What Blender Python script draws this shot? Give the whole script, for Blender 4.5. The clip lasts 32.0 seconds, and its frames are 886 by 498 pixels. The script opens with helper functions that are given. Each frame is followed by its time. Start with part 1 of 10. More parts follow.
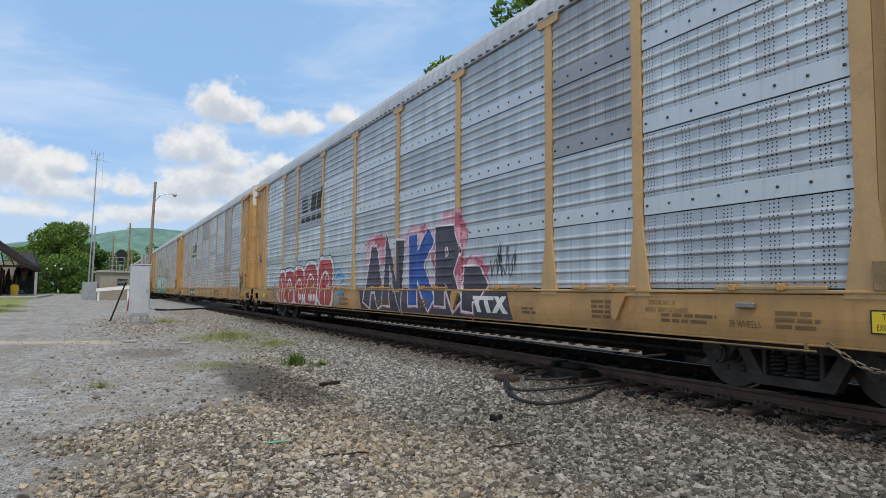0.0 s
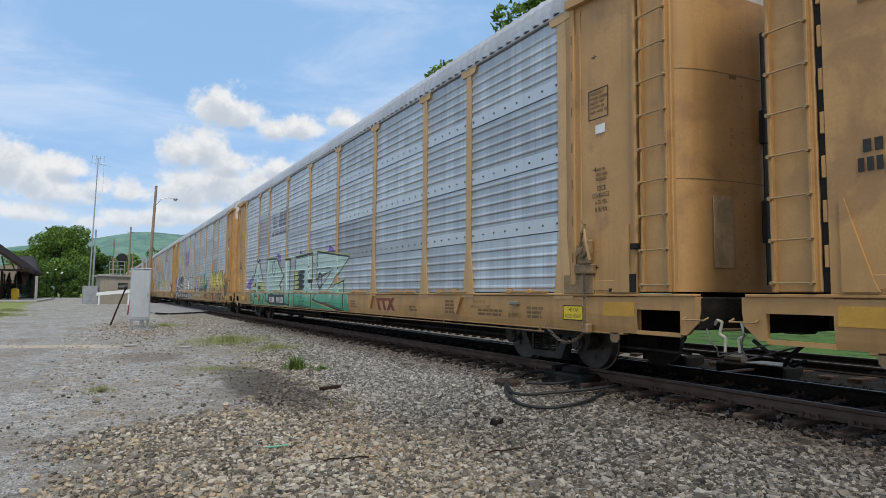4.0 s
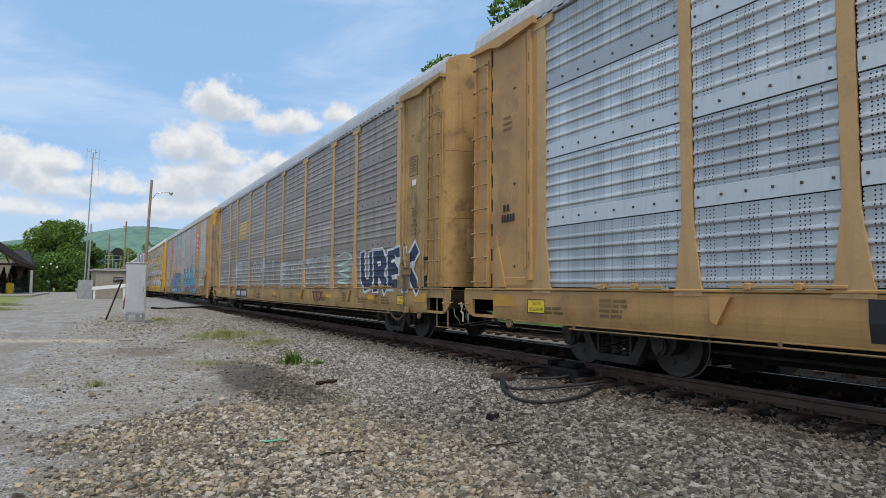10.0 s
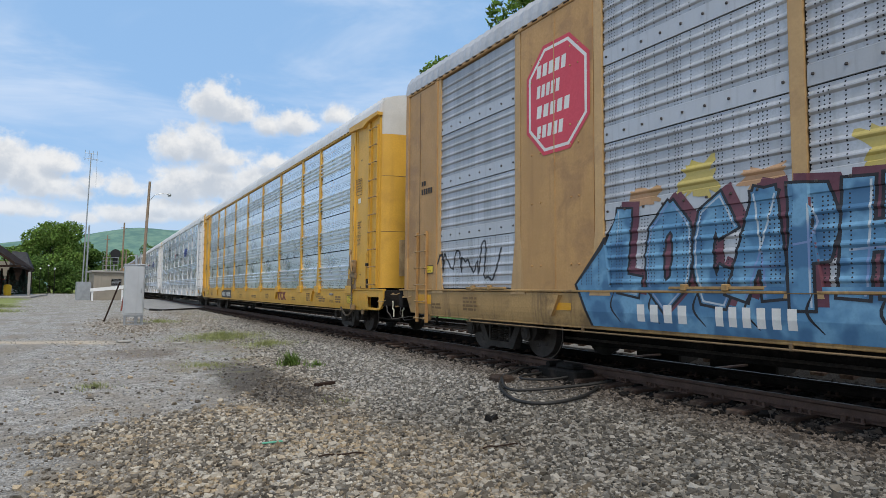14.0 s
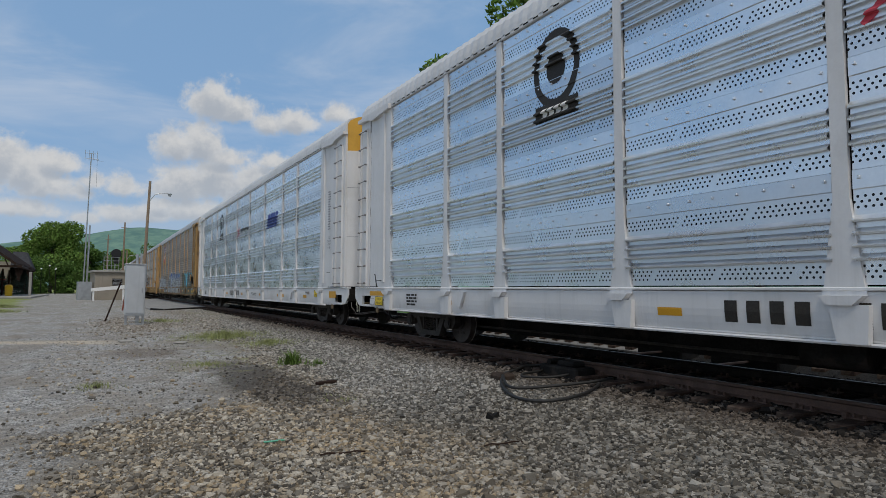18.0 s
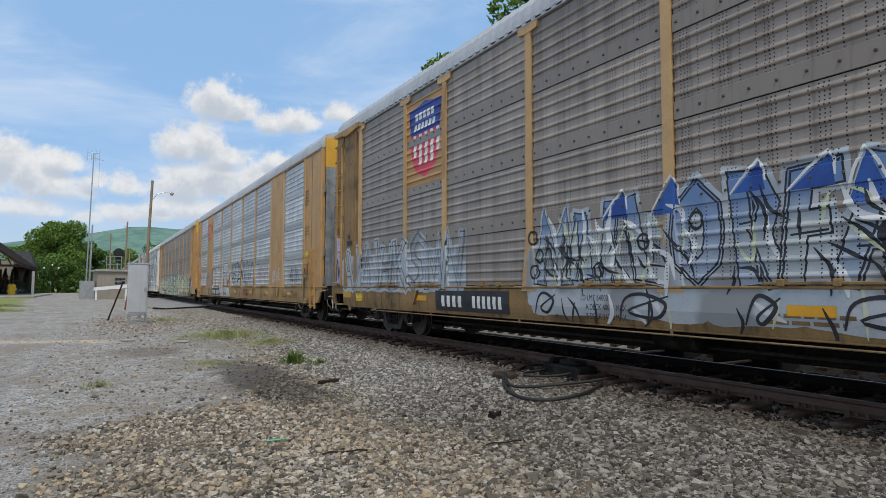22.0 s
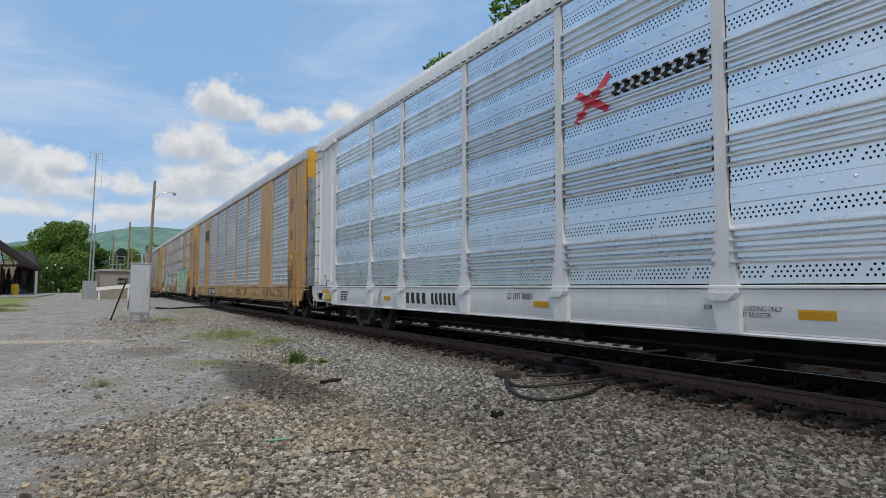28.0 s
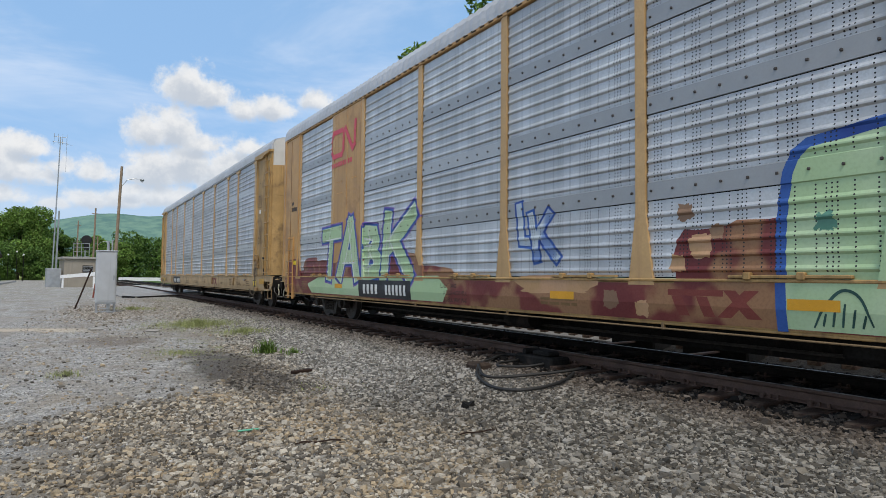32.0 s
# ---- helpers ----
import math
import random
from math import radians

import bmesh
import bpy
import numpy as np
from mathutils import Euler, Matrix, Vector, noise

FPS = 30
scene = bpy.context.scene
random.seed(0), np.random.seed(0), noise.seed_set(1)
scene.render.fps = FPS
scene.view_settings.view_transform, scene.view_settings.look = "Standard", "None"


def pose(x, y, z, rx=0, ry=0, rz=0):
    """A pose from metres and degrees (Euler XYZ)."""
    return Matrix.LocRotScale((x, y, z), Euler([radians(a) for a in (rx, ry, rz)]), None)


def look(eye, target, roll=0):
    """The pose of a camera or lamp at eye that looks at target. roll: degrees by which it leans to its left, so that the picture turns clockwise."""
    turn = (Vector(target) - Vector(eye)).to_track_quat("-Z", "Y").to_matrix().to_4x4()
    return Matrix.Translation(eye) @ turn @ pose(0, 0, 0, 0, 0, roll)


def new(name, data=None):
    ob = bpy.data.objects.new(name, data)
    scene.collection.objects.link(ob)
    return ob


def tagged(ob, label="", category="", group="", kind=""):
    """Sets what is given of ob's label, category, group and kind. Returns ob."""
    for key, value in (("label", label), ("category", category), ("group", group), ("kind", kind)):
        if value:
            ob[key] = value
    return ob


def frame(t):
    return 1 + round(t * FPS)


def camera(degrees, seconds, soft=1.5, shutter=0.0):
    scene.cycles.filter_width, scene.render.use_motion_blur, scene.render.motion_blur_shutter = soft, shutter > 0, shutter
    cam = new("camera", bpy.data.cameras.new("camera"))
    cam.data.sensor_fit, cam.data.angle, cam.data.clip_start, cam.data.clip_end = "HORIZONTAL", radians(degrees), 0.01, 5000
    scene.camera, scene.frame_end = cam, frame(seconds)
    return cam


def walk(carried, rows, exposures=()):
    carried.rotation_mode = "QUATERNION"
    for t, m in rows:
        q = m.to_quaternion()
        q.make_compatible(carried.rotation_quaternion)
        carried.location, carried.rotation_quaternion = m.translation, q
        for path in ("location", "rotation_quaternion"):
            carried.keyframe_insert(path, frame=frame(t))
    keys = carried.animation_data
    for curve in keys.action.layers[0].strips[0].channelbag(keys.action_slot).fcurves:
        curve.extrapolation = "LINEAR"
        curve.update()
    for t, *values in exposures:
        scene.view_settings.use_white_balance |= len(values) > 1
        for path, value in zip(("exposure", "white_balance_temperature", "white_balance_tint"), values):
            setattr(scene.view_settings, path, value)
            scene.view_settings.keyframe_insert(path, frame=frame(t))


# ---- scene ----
TURNS = (
    (0, 93.794, -0.415, -29.046), (0.5, 93.868, -0.408, -29.030), (1, 93.929, -0.384, -29.034), (1.5, 93.968, -0.347, -29.063), (2, 93.993, -0.354, -29.069),
    (2.5, 94.028, -0.388, -29.035), (3, 94.083, -0.389, -29.013), (3.5, 94.151, -0.376, -29.011), (5.5, 94.116, -0.600, -28.988), (6, 94.048, -0.606, -28.998),
    (6.5, 94.000, -0.617, -29.022), (7, 93.958, -0.605, -29.047), (7.5, 93.899, -0.561, -29.064), (8, 93.847, -0.524, -29.091), (8.5, 93.816, -0.515, -29.134),
    (9, 93.777, -0.500, -29.183), (9.5, 93.732, -0.488, -29.252), (10, 93.692, -0.499, -29.340), (10.5, 93.653, -0.505, -29.413), (11, 93.629, -0.517, -29.453),
    (11.5, 93.630, -0.512, -29.482), (12, 93.645, -0.478, -29.515), (12.5, 93.669, -0.461, -29.549), (13, 93.709, -0.464, -29.568), (13.5, 93.762, -0.467, -29.532),
    (14, 93.810, -0.440, -29.480), (14.5, 93.845, -0.366, -29.470), (16.5, 93.930, -0.211, -29.359), (17, 93.826, -0.230, -29.382), (17.5, 93.719, -0.225, -29.407),
    (18, 93.644, -0.167, -29.406), (18.5, 93.620, -0.090, -29.400), (19, 93.632, -0.050, -29.430), (19.5, 93.643, -0.022, -29.469), (20, 93.628, -0.012, -29.450),
    (20.5, 93.614, -0.042, -29.371), (21, 93.600, -0.070, -29.292), (21.5, 93.578, -0.098, -29.241), (22, 93.549, -0.126, -29.222), (22.5, 93.493, -0.139, -29.240),
    (23, 93.437, -0.155, -29.292), (23.5, 93.418, -0.171, -29.339), (24, 93.418, -0.161, -29.364), (24.5, 93.421, -0.121, -29.388), (25, 93.444, -0.096, -29.392),
    (25.5, 93.498, -0.103, -29.359), (27.5, 93.716, -0.105, -29.094), (28, 93.517, -0.089, -29.025), (28.5, 93.373, -0.148, -28.996), (29, 93.266, -0.202, -28.978),
    (29.5, 93.170, -0.251, -28.920), (30, 93.089, -0.293, -28.859), (30.5, 92.970, -0.348, -29.033), (31, 92.859, -0.425, -29.272), (31.5, 92.870, -0.464, -29.718),
    (32, 92.695, -0.587, -31.534),
)
EYE = (0.0, 0.0, 1.5)
cam = camera(70.96, 32.0, soft=0.7)
walk(cam, [(t, pose(*EYE, rx, ry, rz)) for t, rx, ry, rz in TURNS],
     exposures=((0, 0.04), (4.2, 0.04), (6.0, -0.07), (8.6, -0.05), (10.2, 0.04), (16.4, 0.04), (17.2, -0.30), (18.0, -0.48), (19.0, -0.44), (20.2, -0.36), (21.0, -0.16), (22.0, -0.03), (26.6, 0.02), (27.6, -0.14), (28.6, -0.16), (29.1, -0.26), (30.0, -0.06), (31.0, 0.02), (32, 0.04)))

# ---- world, sun ----
SUN_UP, SUN_ROUND = 58.0, 200.0      # elevation, compass turn from +y towards +x
world = bpy.data.worlds.new("sky")
scene.world = world
world.use_nodes = True


class Net:
    """Short writing for node trees."""

    def __init__(self, tree):
        self.t = tree
        tree.nodes.clear()

    def n(self, kind, **kw):
        node = self.t.nodes.new(kind)
        for key, value in kw.items():
            if key == "op":
                node.operation = value
            elif key == "blend":
                node.blend_type, node.data_type = value, "RGBA"
            elif key == "mode":
                node.vector_type = value
            elif isinstance(key, str) and key.startswith("i_"):
                node.inputs[int(key[2:])].default_value = value
        return node

    def link(self, a, b):
        self.t.links.new(a, b)
        return b.node

    def m(self, op, a, b=None, c=None):
        node = self.t.nodes.new("ShaderNodeMath")
        node.operation = op
        for k, value in enumerate((a, b, c)):
            if value is None:
                continue
            if isinstance(value, (int, float)):
                node.inputs[k].default_value = value
            else:
                self.t.links.new(value, node.inputs[k])
        return node.outputs[0]

    def vm(self, op, a, b=None):
        node = self.t.nodes.new("ShaderNodeVectorMath")
        node.operation = op
        for k, value in enumerate((a, b)):
            if value is None:
                continue
            if isinstance(value, (tuple, list)):
                node.inputs[k].default_value = value
            else:
                self.t.links.new(value, node.inputs[k])
        return node.outputs[1] if op in ("DOT_PRODUCT", "LENGTH", "DISTANCE") else node.outputs[0]

    def mix(self, fac, a, b, blend="MIX"):
        node = self.t.nodes.new("ShaderNodeMix")
        node.data_type, node.blend_type = "RGBA", blend
        for k, value in ((0, fac), (6, a), (7, b)):
            if isinstance(value, (int, float)):
                node.inputs[k].default_value = value
            elif isinstance(value, (tuple, list)):
                node.inputs[k].default_value = (*value[:3], 1)
            else:
                self.t.links.new(value, node.inputs[k])
        return node.outputs[2]

    def noise(self, vec, scale, detail=3.0, rough=0.55, warp=0.0):
        node = self.t.nodes.new("ShaderNodeTexNoise")
        node.inputs["Scale"].default_value, node.inputs["Detail"].default_value = scale, detail
        node.inputs["Roughness"].default_value, node.inputs["Distortion"].default_value = rough, warp
        if vec is not None:
            self.t.links.new(vec, node.inputs["Vector"])
        return node.outputs[0]

    def ramp(self, fac, lo, hi, a=0.0, b=1.0):
        node = self.t.nodes.new("ShaderNodeMapRange")
        node.interpolation_type = "SMOOTHSTEP"
        self.t.links.new(fac, node.inputs[0])
        for k, value in ((1, lo), (2, hi), (3, a), (4, b)):
            node.inputs[k].default_value = value
        return node.outputs[0]

    def scaled(self, vec, s):
        return self.vm("MULTIPLY", vec, s)


def cloudy_world():
    w = Net(world.node_tree)
    sky = w.n("ShaderNodeTexSky")
    sky.sky_type, sky.sun_disc = "NISHITA", False
    sky.sun_elevation, sky.sun_rotation = radians(SUN_UP), radians(SUN_ROUND)
    sky.altitude, sky.air_density, sky.dust_density, sky.ozone_density = 100, 1.0, 1.2, 1.6
    way = w.n("ShaderNodeTexCoord").outputs["Generated"]
    # high thin cloud
    flat = w.scaled(way, (1.6, 1.6, 5.0))
    veil = w.ramp(w.noise(flat, 1.3, 6, 0.6, 0.6), 0.46, 0.72)
    # heaps of cumulus low over the horizon: (direction, half width, half height)
    piles = (((0.150, 0.951, 0.268), 0.036, 0.030), ((0.180, 0.946, 0.262), 0.034, 0.022), ((0.104, 0.974, 0.202), 0.034, 0.027), ((0.135, 0.970, 0.208), 0.030, 0.032), ((0.170, 0.966, 0.192), 0.034, 0.017),
             ((0.225, 0.943, 0.247), 0.030, 0.018), ((0.262, 0.932, 0.252), 0.034, 0.022), ((0.324, 0.907, 0.269), 0.024, 0.019), ((0.115, 0.981, 0.146), 0.044, 0.032), ((0.155, 0.976, 0.156), 0.046, 0.040),
             ((0.205, 0.968, 0.150), 0.056, 0.046), ((0.236, 0.952, 0.192), 0.026, 0.014), ((-0.112, 0.981, 0.160), 0.030, 0.036), ((-0.080, 0.985, 0.148), 0.030, 0.030), ((-0.040, 0.985, 0.166), 0.034, 0.018),
             ((-0.052, 0.989, 0.134), 0.052, 0.024), ((-0.004, 0.989, 0.146), 0.020, 0.015), ((0.034, 0.990, 0.140), 0.026, 0.019), ((0.030, 0.994, 0.104), 0.030, 0.016), ((0.070, 0.992, 0.106), 0.032, 0.016),
             ((-0.090, 0.991, 0.104), 0.044, 0.014), ((0.085, 0.990, 0.120), 0.020, 0.012), ((0.140, 0.984, 0.112), 0.066, 0.022), ((-0.010, 0.995, 0.096), 0.018, 0.010))
    wob = w.m("ADD", w.m("MULTIPLY", w.noise(way, 30.0, 8, 0.62, 0.25), 0.65), w.m("MULTIPLY", w.noise(way, 85.0, 6, 0.6, 0.2), 0.35))
    wob2 = w.noise(way, 12.0, 3, 0.5, 0.0)

    def thickness(way, soft):
        near = None
        for (px, py, pz), wide, high in piles:
            d = w.n("ShaderNodeSeparateXYZ")
            w.link(w.vm("SUBTRACT", way, (px, py, pz)), d.inputs[0])
            across = w.m("MULTIPLY", w.m("SUBTRACT", d.outputs[0], w.m("MULTIPLY", d.outputs[1], px / py)), 1.0 / wide)
            # flatter underneath
            up = w.m("MAXIMUM", w.m("MULTIPLY", d.outputs[2], 1.0 / high), w.m("MULTIPLY", d.outputs[2], -1.7 / high))
            far_off = w.m("MULTIPLY", w.m("SQRT", w.m("ADD", w.m("MULTIPLY", across, across), w.m("MULTIPLY", up, up))), 0.86)
            near = far_off if near is None else w.m("SMOOTH_MIN", near, far_off, 0.25)
        edge = w.m("ADD", near, w.m("MULTIPLY", w.m("SUBTRACT", wob, 0.5), -2.3 * soft))
        return w.m("ADD", edge, w.m("MULTIPLY", w.m("SUBTRACT", wob2, 0.5), -1.0 * soft))

    edge = thickness(way, 1.0)
    pile = w.m("MULTIPLY", w.ramp(edge, 1.26, 0.60), w.ramp(edge, 1.0, 0.3, 0.86, 1.0))
    above = thickness(w.vm("ADD", way, (0.004, 0.0, 0.014)), 0.8)
    # same kind of cloud, added unseen behind and overhead to whiten the light
    unseen_cloud = w.ramp(w.noise(w.scaled(way, (3.0, 3.0, 7.0)), 1.7, 7, 0.6, 0.2), 0.42, 0.56)
    z = w.n("ShaderNodeSeparateXYZ")
    w.link(way, z.inputs[0])
    behind = w.m("MAXIMUM", w.ramp(z.outputs[1], 0.55, 0.30), w.ramp(z.outputs[2], 0.62, 0.8))
    unseen_cloud = w.m("MULTIPLY", unseen_cloud, behind)
    cover = w.m("MAXIMUM", pile, unseen_cloud)
    shade = w.m("MULTIPLY", w.ramp(above, 0.1, 0.95), w.ramp(w.noise(way, 46.0, 5, 0.6), 0.3, 0.6, 0.55, 1.0))
    puff = w.mix(shade, (4.7, 5.15, 5.8), (7.3, 7.35, 7.4))
    base = w.mix(0.75, sky.outputs[0], (2.85, 4.95, 8.0))
    lit = w.mix(w.m("MULTIPLY", veil, 0.62), base, (6.1, 6.9, 8.2))
    lit = w.mix(cover, lit, puff)
    low = w.ramp(z.outputs[2], 0.19, 0.02)
    lit = w.mix(w.m("MULTIPLY", low, 0.55), lit, (5.4, 6.2, 7.2))
    back = w.n("ShaderNodeBackground")
    w.link(lit, back.inputs[0])
    back.inputs[1].default_value = 0.115
    out = w.n("ShaderNodeOutputWorld")
    w.link(back.outputs[0], out.inputs[0])


cloudy_world()
sun = new("sun", bpy.data.lights.new("sun", "SUN"))
sun.data.energy, sun.data.angle, sun.data.color = 2.05, radians(12), (1.0, 0.92, 0.80)
_a, _e = radians(SUN_ROUND), radians(SUN_UP)
sun.matrix_world = look((0, 0, 60), (-math.sin(_a) * math.cos(_e), -math.cos(_a) * math.cos(_e), 60 - math.sin(_e)))

# ---- materials ----
def material(name, base, rough=0.6, metal=0.0, spread=0.25, coarse=2.0, fine=40.0, bump=0.15, streak=None, blotch=None, per_object=0.0, per_piece=0.0, second=None, spec=0.4):
    """Base colour with grain at two scales. streak, blotch: (colour, amount, size): runs down the surface, or stains with soft rims. second: a colour for some pieces."""
    made = bpy.data.materials.new(name)
    made.use_nodes = True
    w = Net(made.node_tree)
    at = w.n("ShaderNodeTexCoord").outputs["Object"]
    big = w.noise(at, coarse, 4, 0.6)
    small = w.noise(at, fine, 3, 0.6)
    col = w.mix(w.ramp(big, 0.3, 0.7), [c * (1 - spread) for c in base], [min(1, c * (1 + spread)) for c in base])
    col = w.mix(w.m("MULTIPLY", w.ramp(small, 0.35, 0.65), 0.5), col, [c * (1 - 0.8 * spread) for c in base])
    if blotch:
        tone, amount, size = blotch
        col = w.mix(w.m("MULTIPLY", w.ramp(w.noise(at, size, 6, 0.65, 0.4), 0.53, 0.68), amount), col, tone)
    if streak:
        tone, amount, size = streak
        runs = w.noise(w.scaled(at, (size, size, size * 0.06)), 1.0, 5, 0.6)
        col = w.mix(w.m("MULTIPLY", w.ramp(runs, 0.5, 0.72), amount), col, tone)
    if second:
        pick = w.n("ShaderNodeNewGeometry").outputs["Random Per Island"]
        col = w.mix(w.ramp(pick, second[1] - 0.08, second[1] + 0.08), second[0], col)
    if per_piece:
        pick = w.n("ShaderNodeNewGeometry").outputs["Random Per Island"]
        col = w.mix(1.0, col, w.mix(pick, [1 - per_piece] * 3, [1 + per_piece] * 3), "MULTIPLY")
    if per_object:
        pick = w.n("ShaderNodeObjectInfo").outputs["Random"]
        col = w.mix(1.0, col, w.mix(pick, [1 - per_object] * 3, [1 + per_object] * 3), "MULTIPLY")
    finish(w, col, rough, metal, bump, small, spec)
    return made


def finish(w, col, rough, metal, bump, grain, spec=0.4):
    shader = w.n("ShaderNodeBsdfPrincipled")
    w.link(col, shader.inputs["Base Color"])
    shader.inputs["Metallic"].default_value = metal
    shader.inputs["Specular IOR Level"].default_value = spec
    w.link(w.ramp(grain, 0.2, 0.8, rough - 0.1, min(1, rough + 0.12)), shader.inputs["Roughness"])
    if bump:
        relief = w.n("ShaderNodeBump")
        relief.inputs["Strength"].default_value, relief.inputs["Distance"].default_value = bump, 0.02
        w.link(grain, relief.inputs["Height"])
        w.link(relief.outputs[0], shader.inputs["Normal"])
    out = w.n("ShaderNodeOutputMaterial")
    w.link(shader.outputs[0], out.inputs[0])


def sheet_metal(name, base, kind, rust, metal=0.35, lap_tone=1.13):
    """Galvanised sheet with punched holes: kind 'fine' (columns of small slots) or 'round' (rows of round holes)."""
    made = bpy.data.materials.new(name)
    made.use_nodes = True
    w = Net(made.node_tree)
    at = w.n("ShaderNodeTexCoord").outputs["Object"]
    ax = w.n("ShaderNodeSeparateXYZ")
    w.link(at, ax.inputs[0])
    y, z = ax.outputs[1], ax.outputs[2]
    pick = w.n("ShaderNodeObjectInfo").outputs["Random"]
    spangle = w.noise(at, 34.0, 2, 0.5)
    cloud = w.noise(w.vm("ADD", at, (0.0, 3.1, 0.0)), 1.6, 4, 0.6)
    even = 0.35 if kind == "round" else 1.0
    col = w.mix(w.ramp(cloud, 0.3, 0.7), [c * (1 - 0.18 * even) for c in base], [min(1, c * (1 + 0.14 * even)) for c in base])
    col = w.mix(w.m("MULTIPLY", w.ramp(spangle, 0.3, 0.7), 0.4 * even), col, [c * 0.8 for c in base])
    col = w.mix(1.0, col, w.mix(pick, (0.84, 0.84, 0.85), (1.12, 1.12, 1.12)), "MULTIPLY")
    if kind == "fine":
        # lap strip along the bottom of each sheet, brighter or duller than the rest
        lap = w.ramp(z, 0.231, 0.229)
        tone = w.mix(w.ramp(w.m("FRACT", w.m("MULTIPLY", pick, 7.3)), 0.84, 0.86), [min(1, c * lap_tone) for c in base], [c * 0.75 for c in base])
        col = w.mix(w.m("MULTIPLY", lap, 0.85), col, tone)
        step_y, step_z, size = 0.05, 0.044, 0.0094
        # columns in threes, with lone ones between
        place = w.m("FLOORED_MODULO", w.m("FLOOR", w.m("MULTIPLY", y, 1 / step_y)), 11.0)
        group = w.m("LESS_THAN", place, 2.5)
        lone = w.m("MAXIMUM", w.m("COMPARE", place, 4.0, 0.4), w.m("COMPARE", place, 8.0, 0.4))
        where = w.m("MULTIPLY", w.m("MAXIMUM", group, lone), w.m("GREATER_THAN", z, 0.24))
        zz = z
    else:
        step_y, step_z, size = 0.066, 0.05, 0.0135
        row = w.m("FLOOR", w.m("MULTIPLY", z, 1 / step_z))
        y = w.m("ADD", y, w.m("MULTIPLY", row, step_y / 2))
        strip = w.m("MAXIMUM", w.m("MULTIPLY", w.m("GREATER_THAN", z, 0.05), w.m("LESS_THAN", z, 0.20)), w.m("MULTIPLY", w.m("GREATER_THAN", z, 0.70), w.m("LESS_THAN", z, 0.85)))
        where = w.m("MULTIPLY", strip, w.m("GREATER_THAN", w.m("FRACT", w.m("MULTIPLY", y, 1 / 0.94)), 0.07))
        zz = z
    dy = w.m("MULTIPLY", w.m("SUBTRACT", w.m("FRACT", w.m("MULTIPLY", y, 1 / step_y)), 0.5), step_y)
    dz = w.m("MULTIPLY", w.m("SUBTRACT", w.m("FRACT", w.m("MULTIPLY", zz, 1 / step_z)), 0.5), step_z)
    hole = w.m("LESS_THAN", w.m("ADD", w.m("MULTIPLY", dy, dy), w.m("MULTIPLY", dz, dz)), size * size)
    hole = w.m("MULTIPLY", hole, where)
    runs = w.noise(w.scaled(at, (9.0, 9.0, 0.7)), 1.0, 5, 0.6)
    col = w.mix(w.m("MULTIPLY", w.ramp(runs, 0.5, 0.75), rust[1]), col, rust[0])
    if kind == "fine":
        # rusty bolt heads on the lap
        bolt = w.m("MULTIPLY", w.m("LESS_THAN", ax.outputs[0], -0.0185), w.m("LESS_THAN", z, 0.2))
        col = w.mix(bolt, col, (0.07, 0.06, 0.055))
    col = w.mix(hole, col, (0.02, 0.02, 0.022))
    finish(w, col, 0.38 if kind == "fine" else 0.30, metal, 0.06 if kind == "fine" else 0.0, spangle if kind == "fine" else cloud)
    return made


M = {}
M["sheet"] = sheet_metal("galvanised_sheet", (0.53, 0.555, 0.565), "fine", ((0.34, 0.34, 0.34), 0.4))
M["sheet_brown"] = sheet_metal("weathered_sheet", (0.315, 0.268, 0.228), "fine", ((0.13, 0.095, 0.072), 0.65), 0.1, 0.8)
M["sheet_old"] = sheet_metal("older_sheet", (0.40, 0.40, 0.405), "fine", ((0.24, 0.24, 0.24), 0.45), 0.3, 0.8)
M["sheet_grey"] = sheet_metal("dull_sheet", (0.50, 0.51, 0.53), "fine", ((0.25, 0.24, 0.23), 0.4), 0.25, 1.05)
M["sheet_dark_lap"] = sheet_metal("light_sheet", (0.56, 0.57, 0.58), "fine", ((0.38, 0.38, 0.38), 0.3), 0.3, 0.55)
M["sheet_round"] = sheet_metal("new_sheet", (0.82, 0.85, 0.88), "round", ((0.6, 0.6, 0.6), 0.06), 0.88)
M["yellow"] = material("aged_yellow_paint", (0.475, 0.275, 0.105), 0.5, 0, 0.12, 1.2, 30, 0.05, ((0.33, 0.18, 0.075), 0.5, 6.0), ((0.24, 0.13, 0.065), 0.5, 1.1), 0.05)
M["post_tan"] = material("tan_post_paint", (0.52, 0.335, 0.155), 0.5, 0, 0.12, 1.2, 30, 0.05, ((0.36, 0.22, 0.11), 0.45, 6.0), ((0.28, 0.17, 0.09), 0.35, 1.1), 0.06)
M["cap_grey"] = material("pale_grey_paint", (0.58, 0.57, 0.54), 0.5, 0, 0.1, 1.2, 30, 0.05, ((0.36, 0.34, 0.30), 0.4, 6.0))
M["tread"] = material("bright_wheel_rim", (0.40, 0.38, 0.36), 0.35, 0.7, 0.1)
M["yellow_grimy"] = material("grimy_yellow_paint", (0.27, 0.165, 0.065), 0.65, 0, 0.25, 1.2, 30, 0.1, ((0.06, 0.042, 0.028), 0.75, 6.0), ((0.045, 0.032, 0.022), 0.75, 0.9), 0.05)
M["yellow_dirty"] = material("dirty_yellow_paint", (0.42, 0.265, 0.105), 0.6, 0, 0.2, 1.2, 30, 0.08, ((0.16, 0.10, 0.05), 0.7, 7.0), ((0.11, 0.07, 0.04), 0.6, 1.3), 0.08)
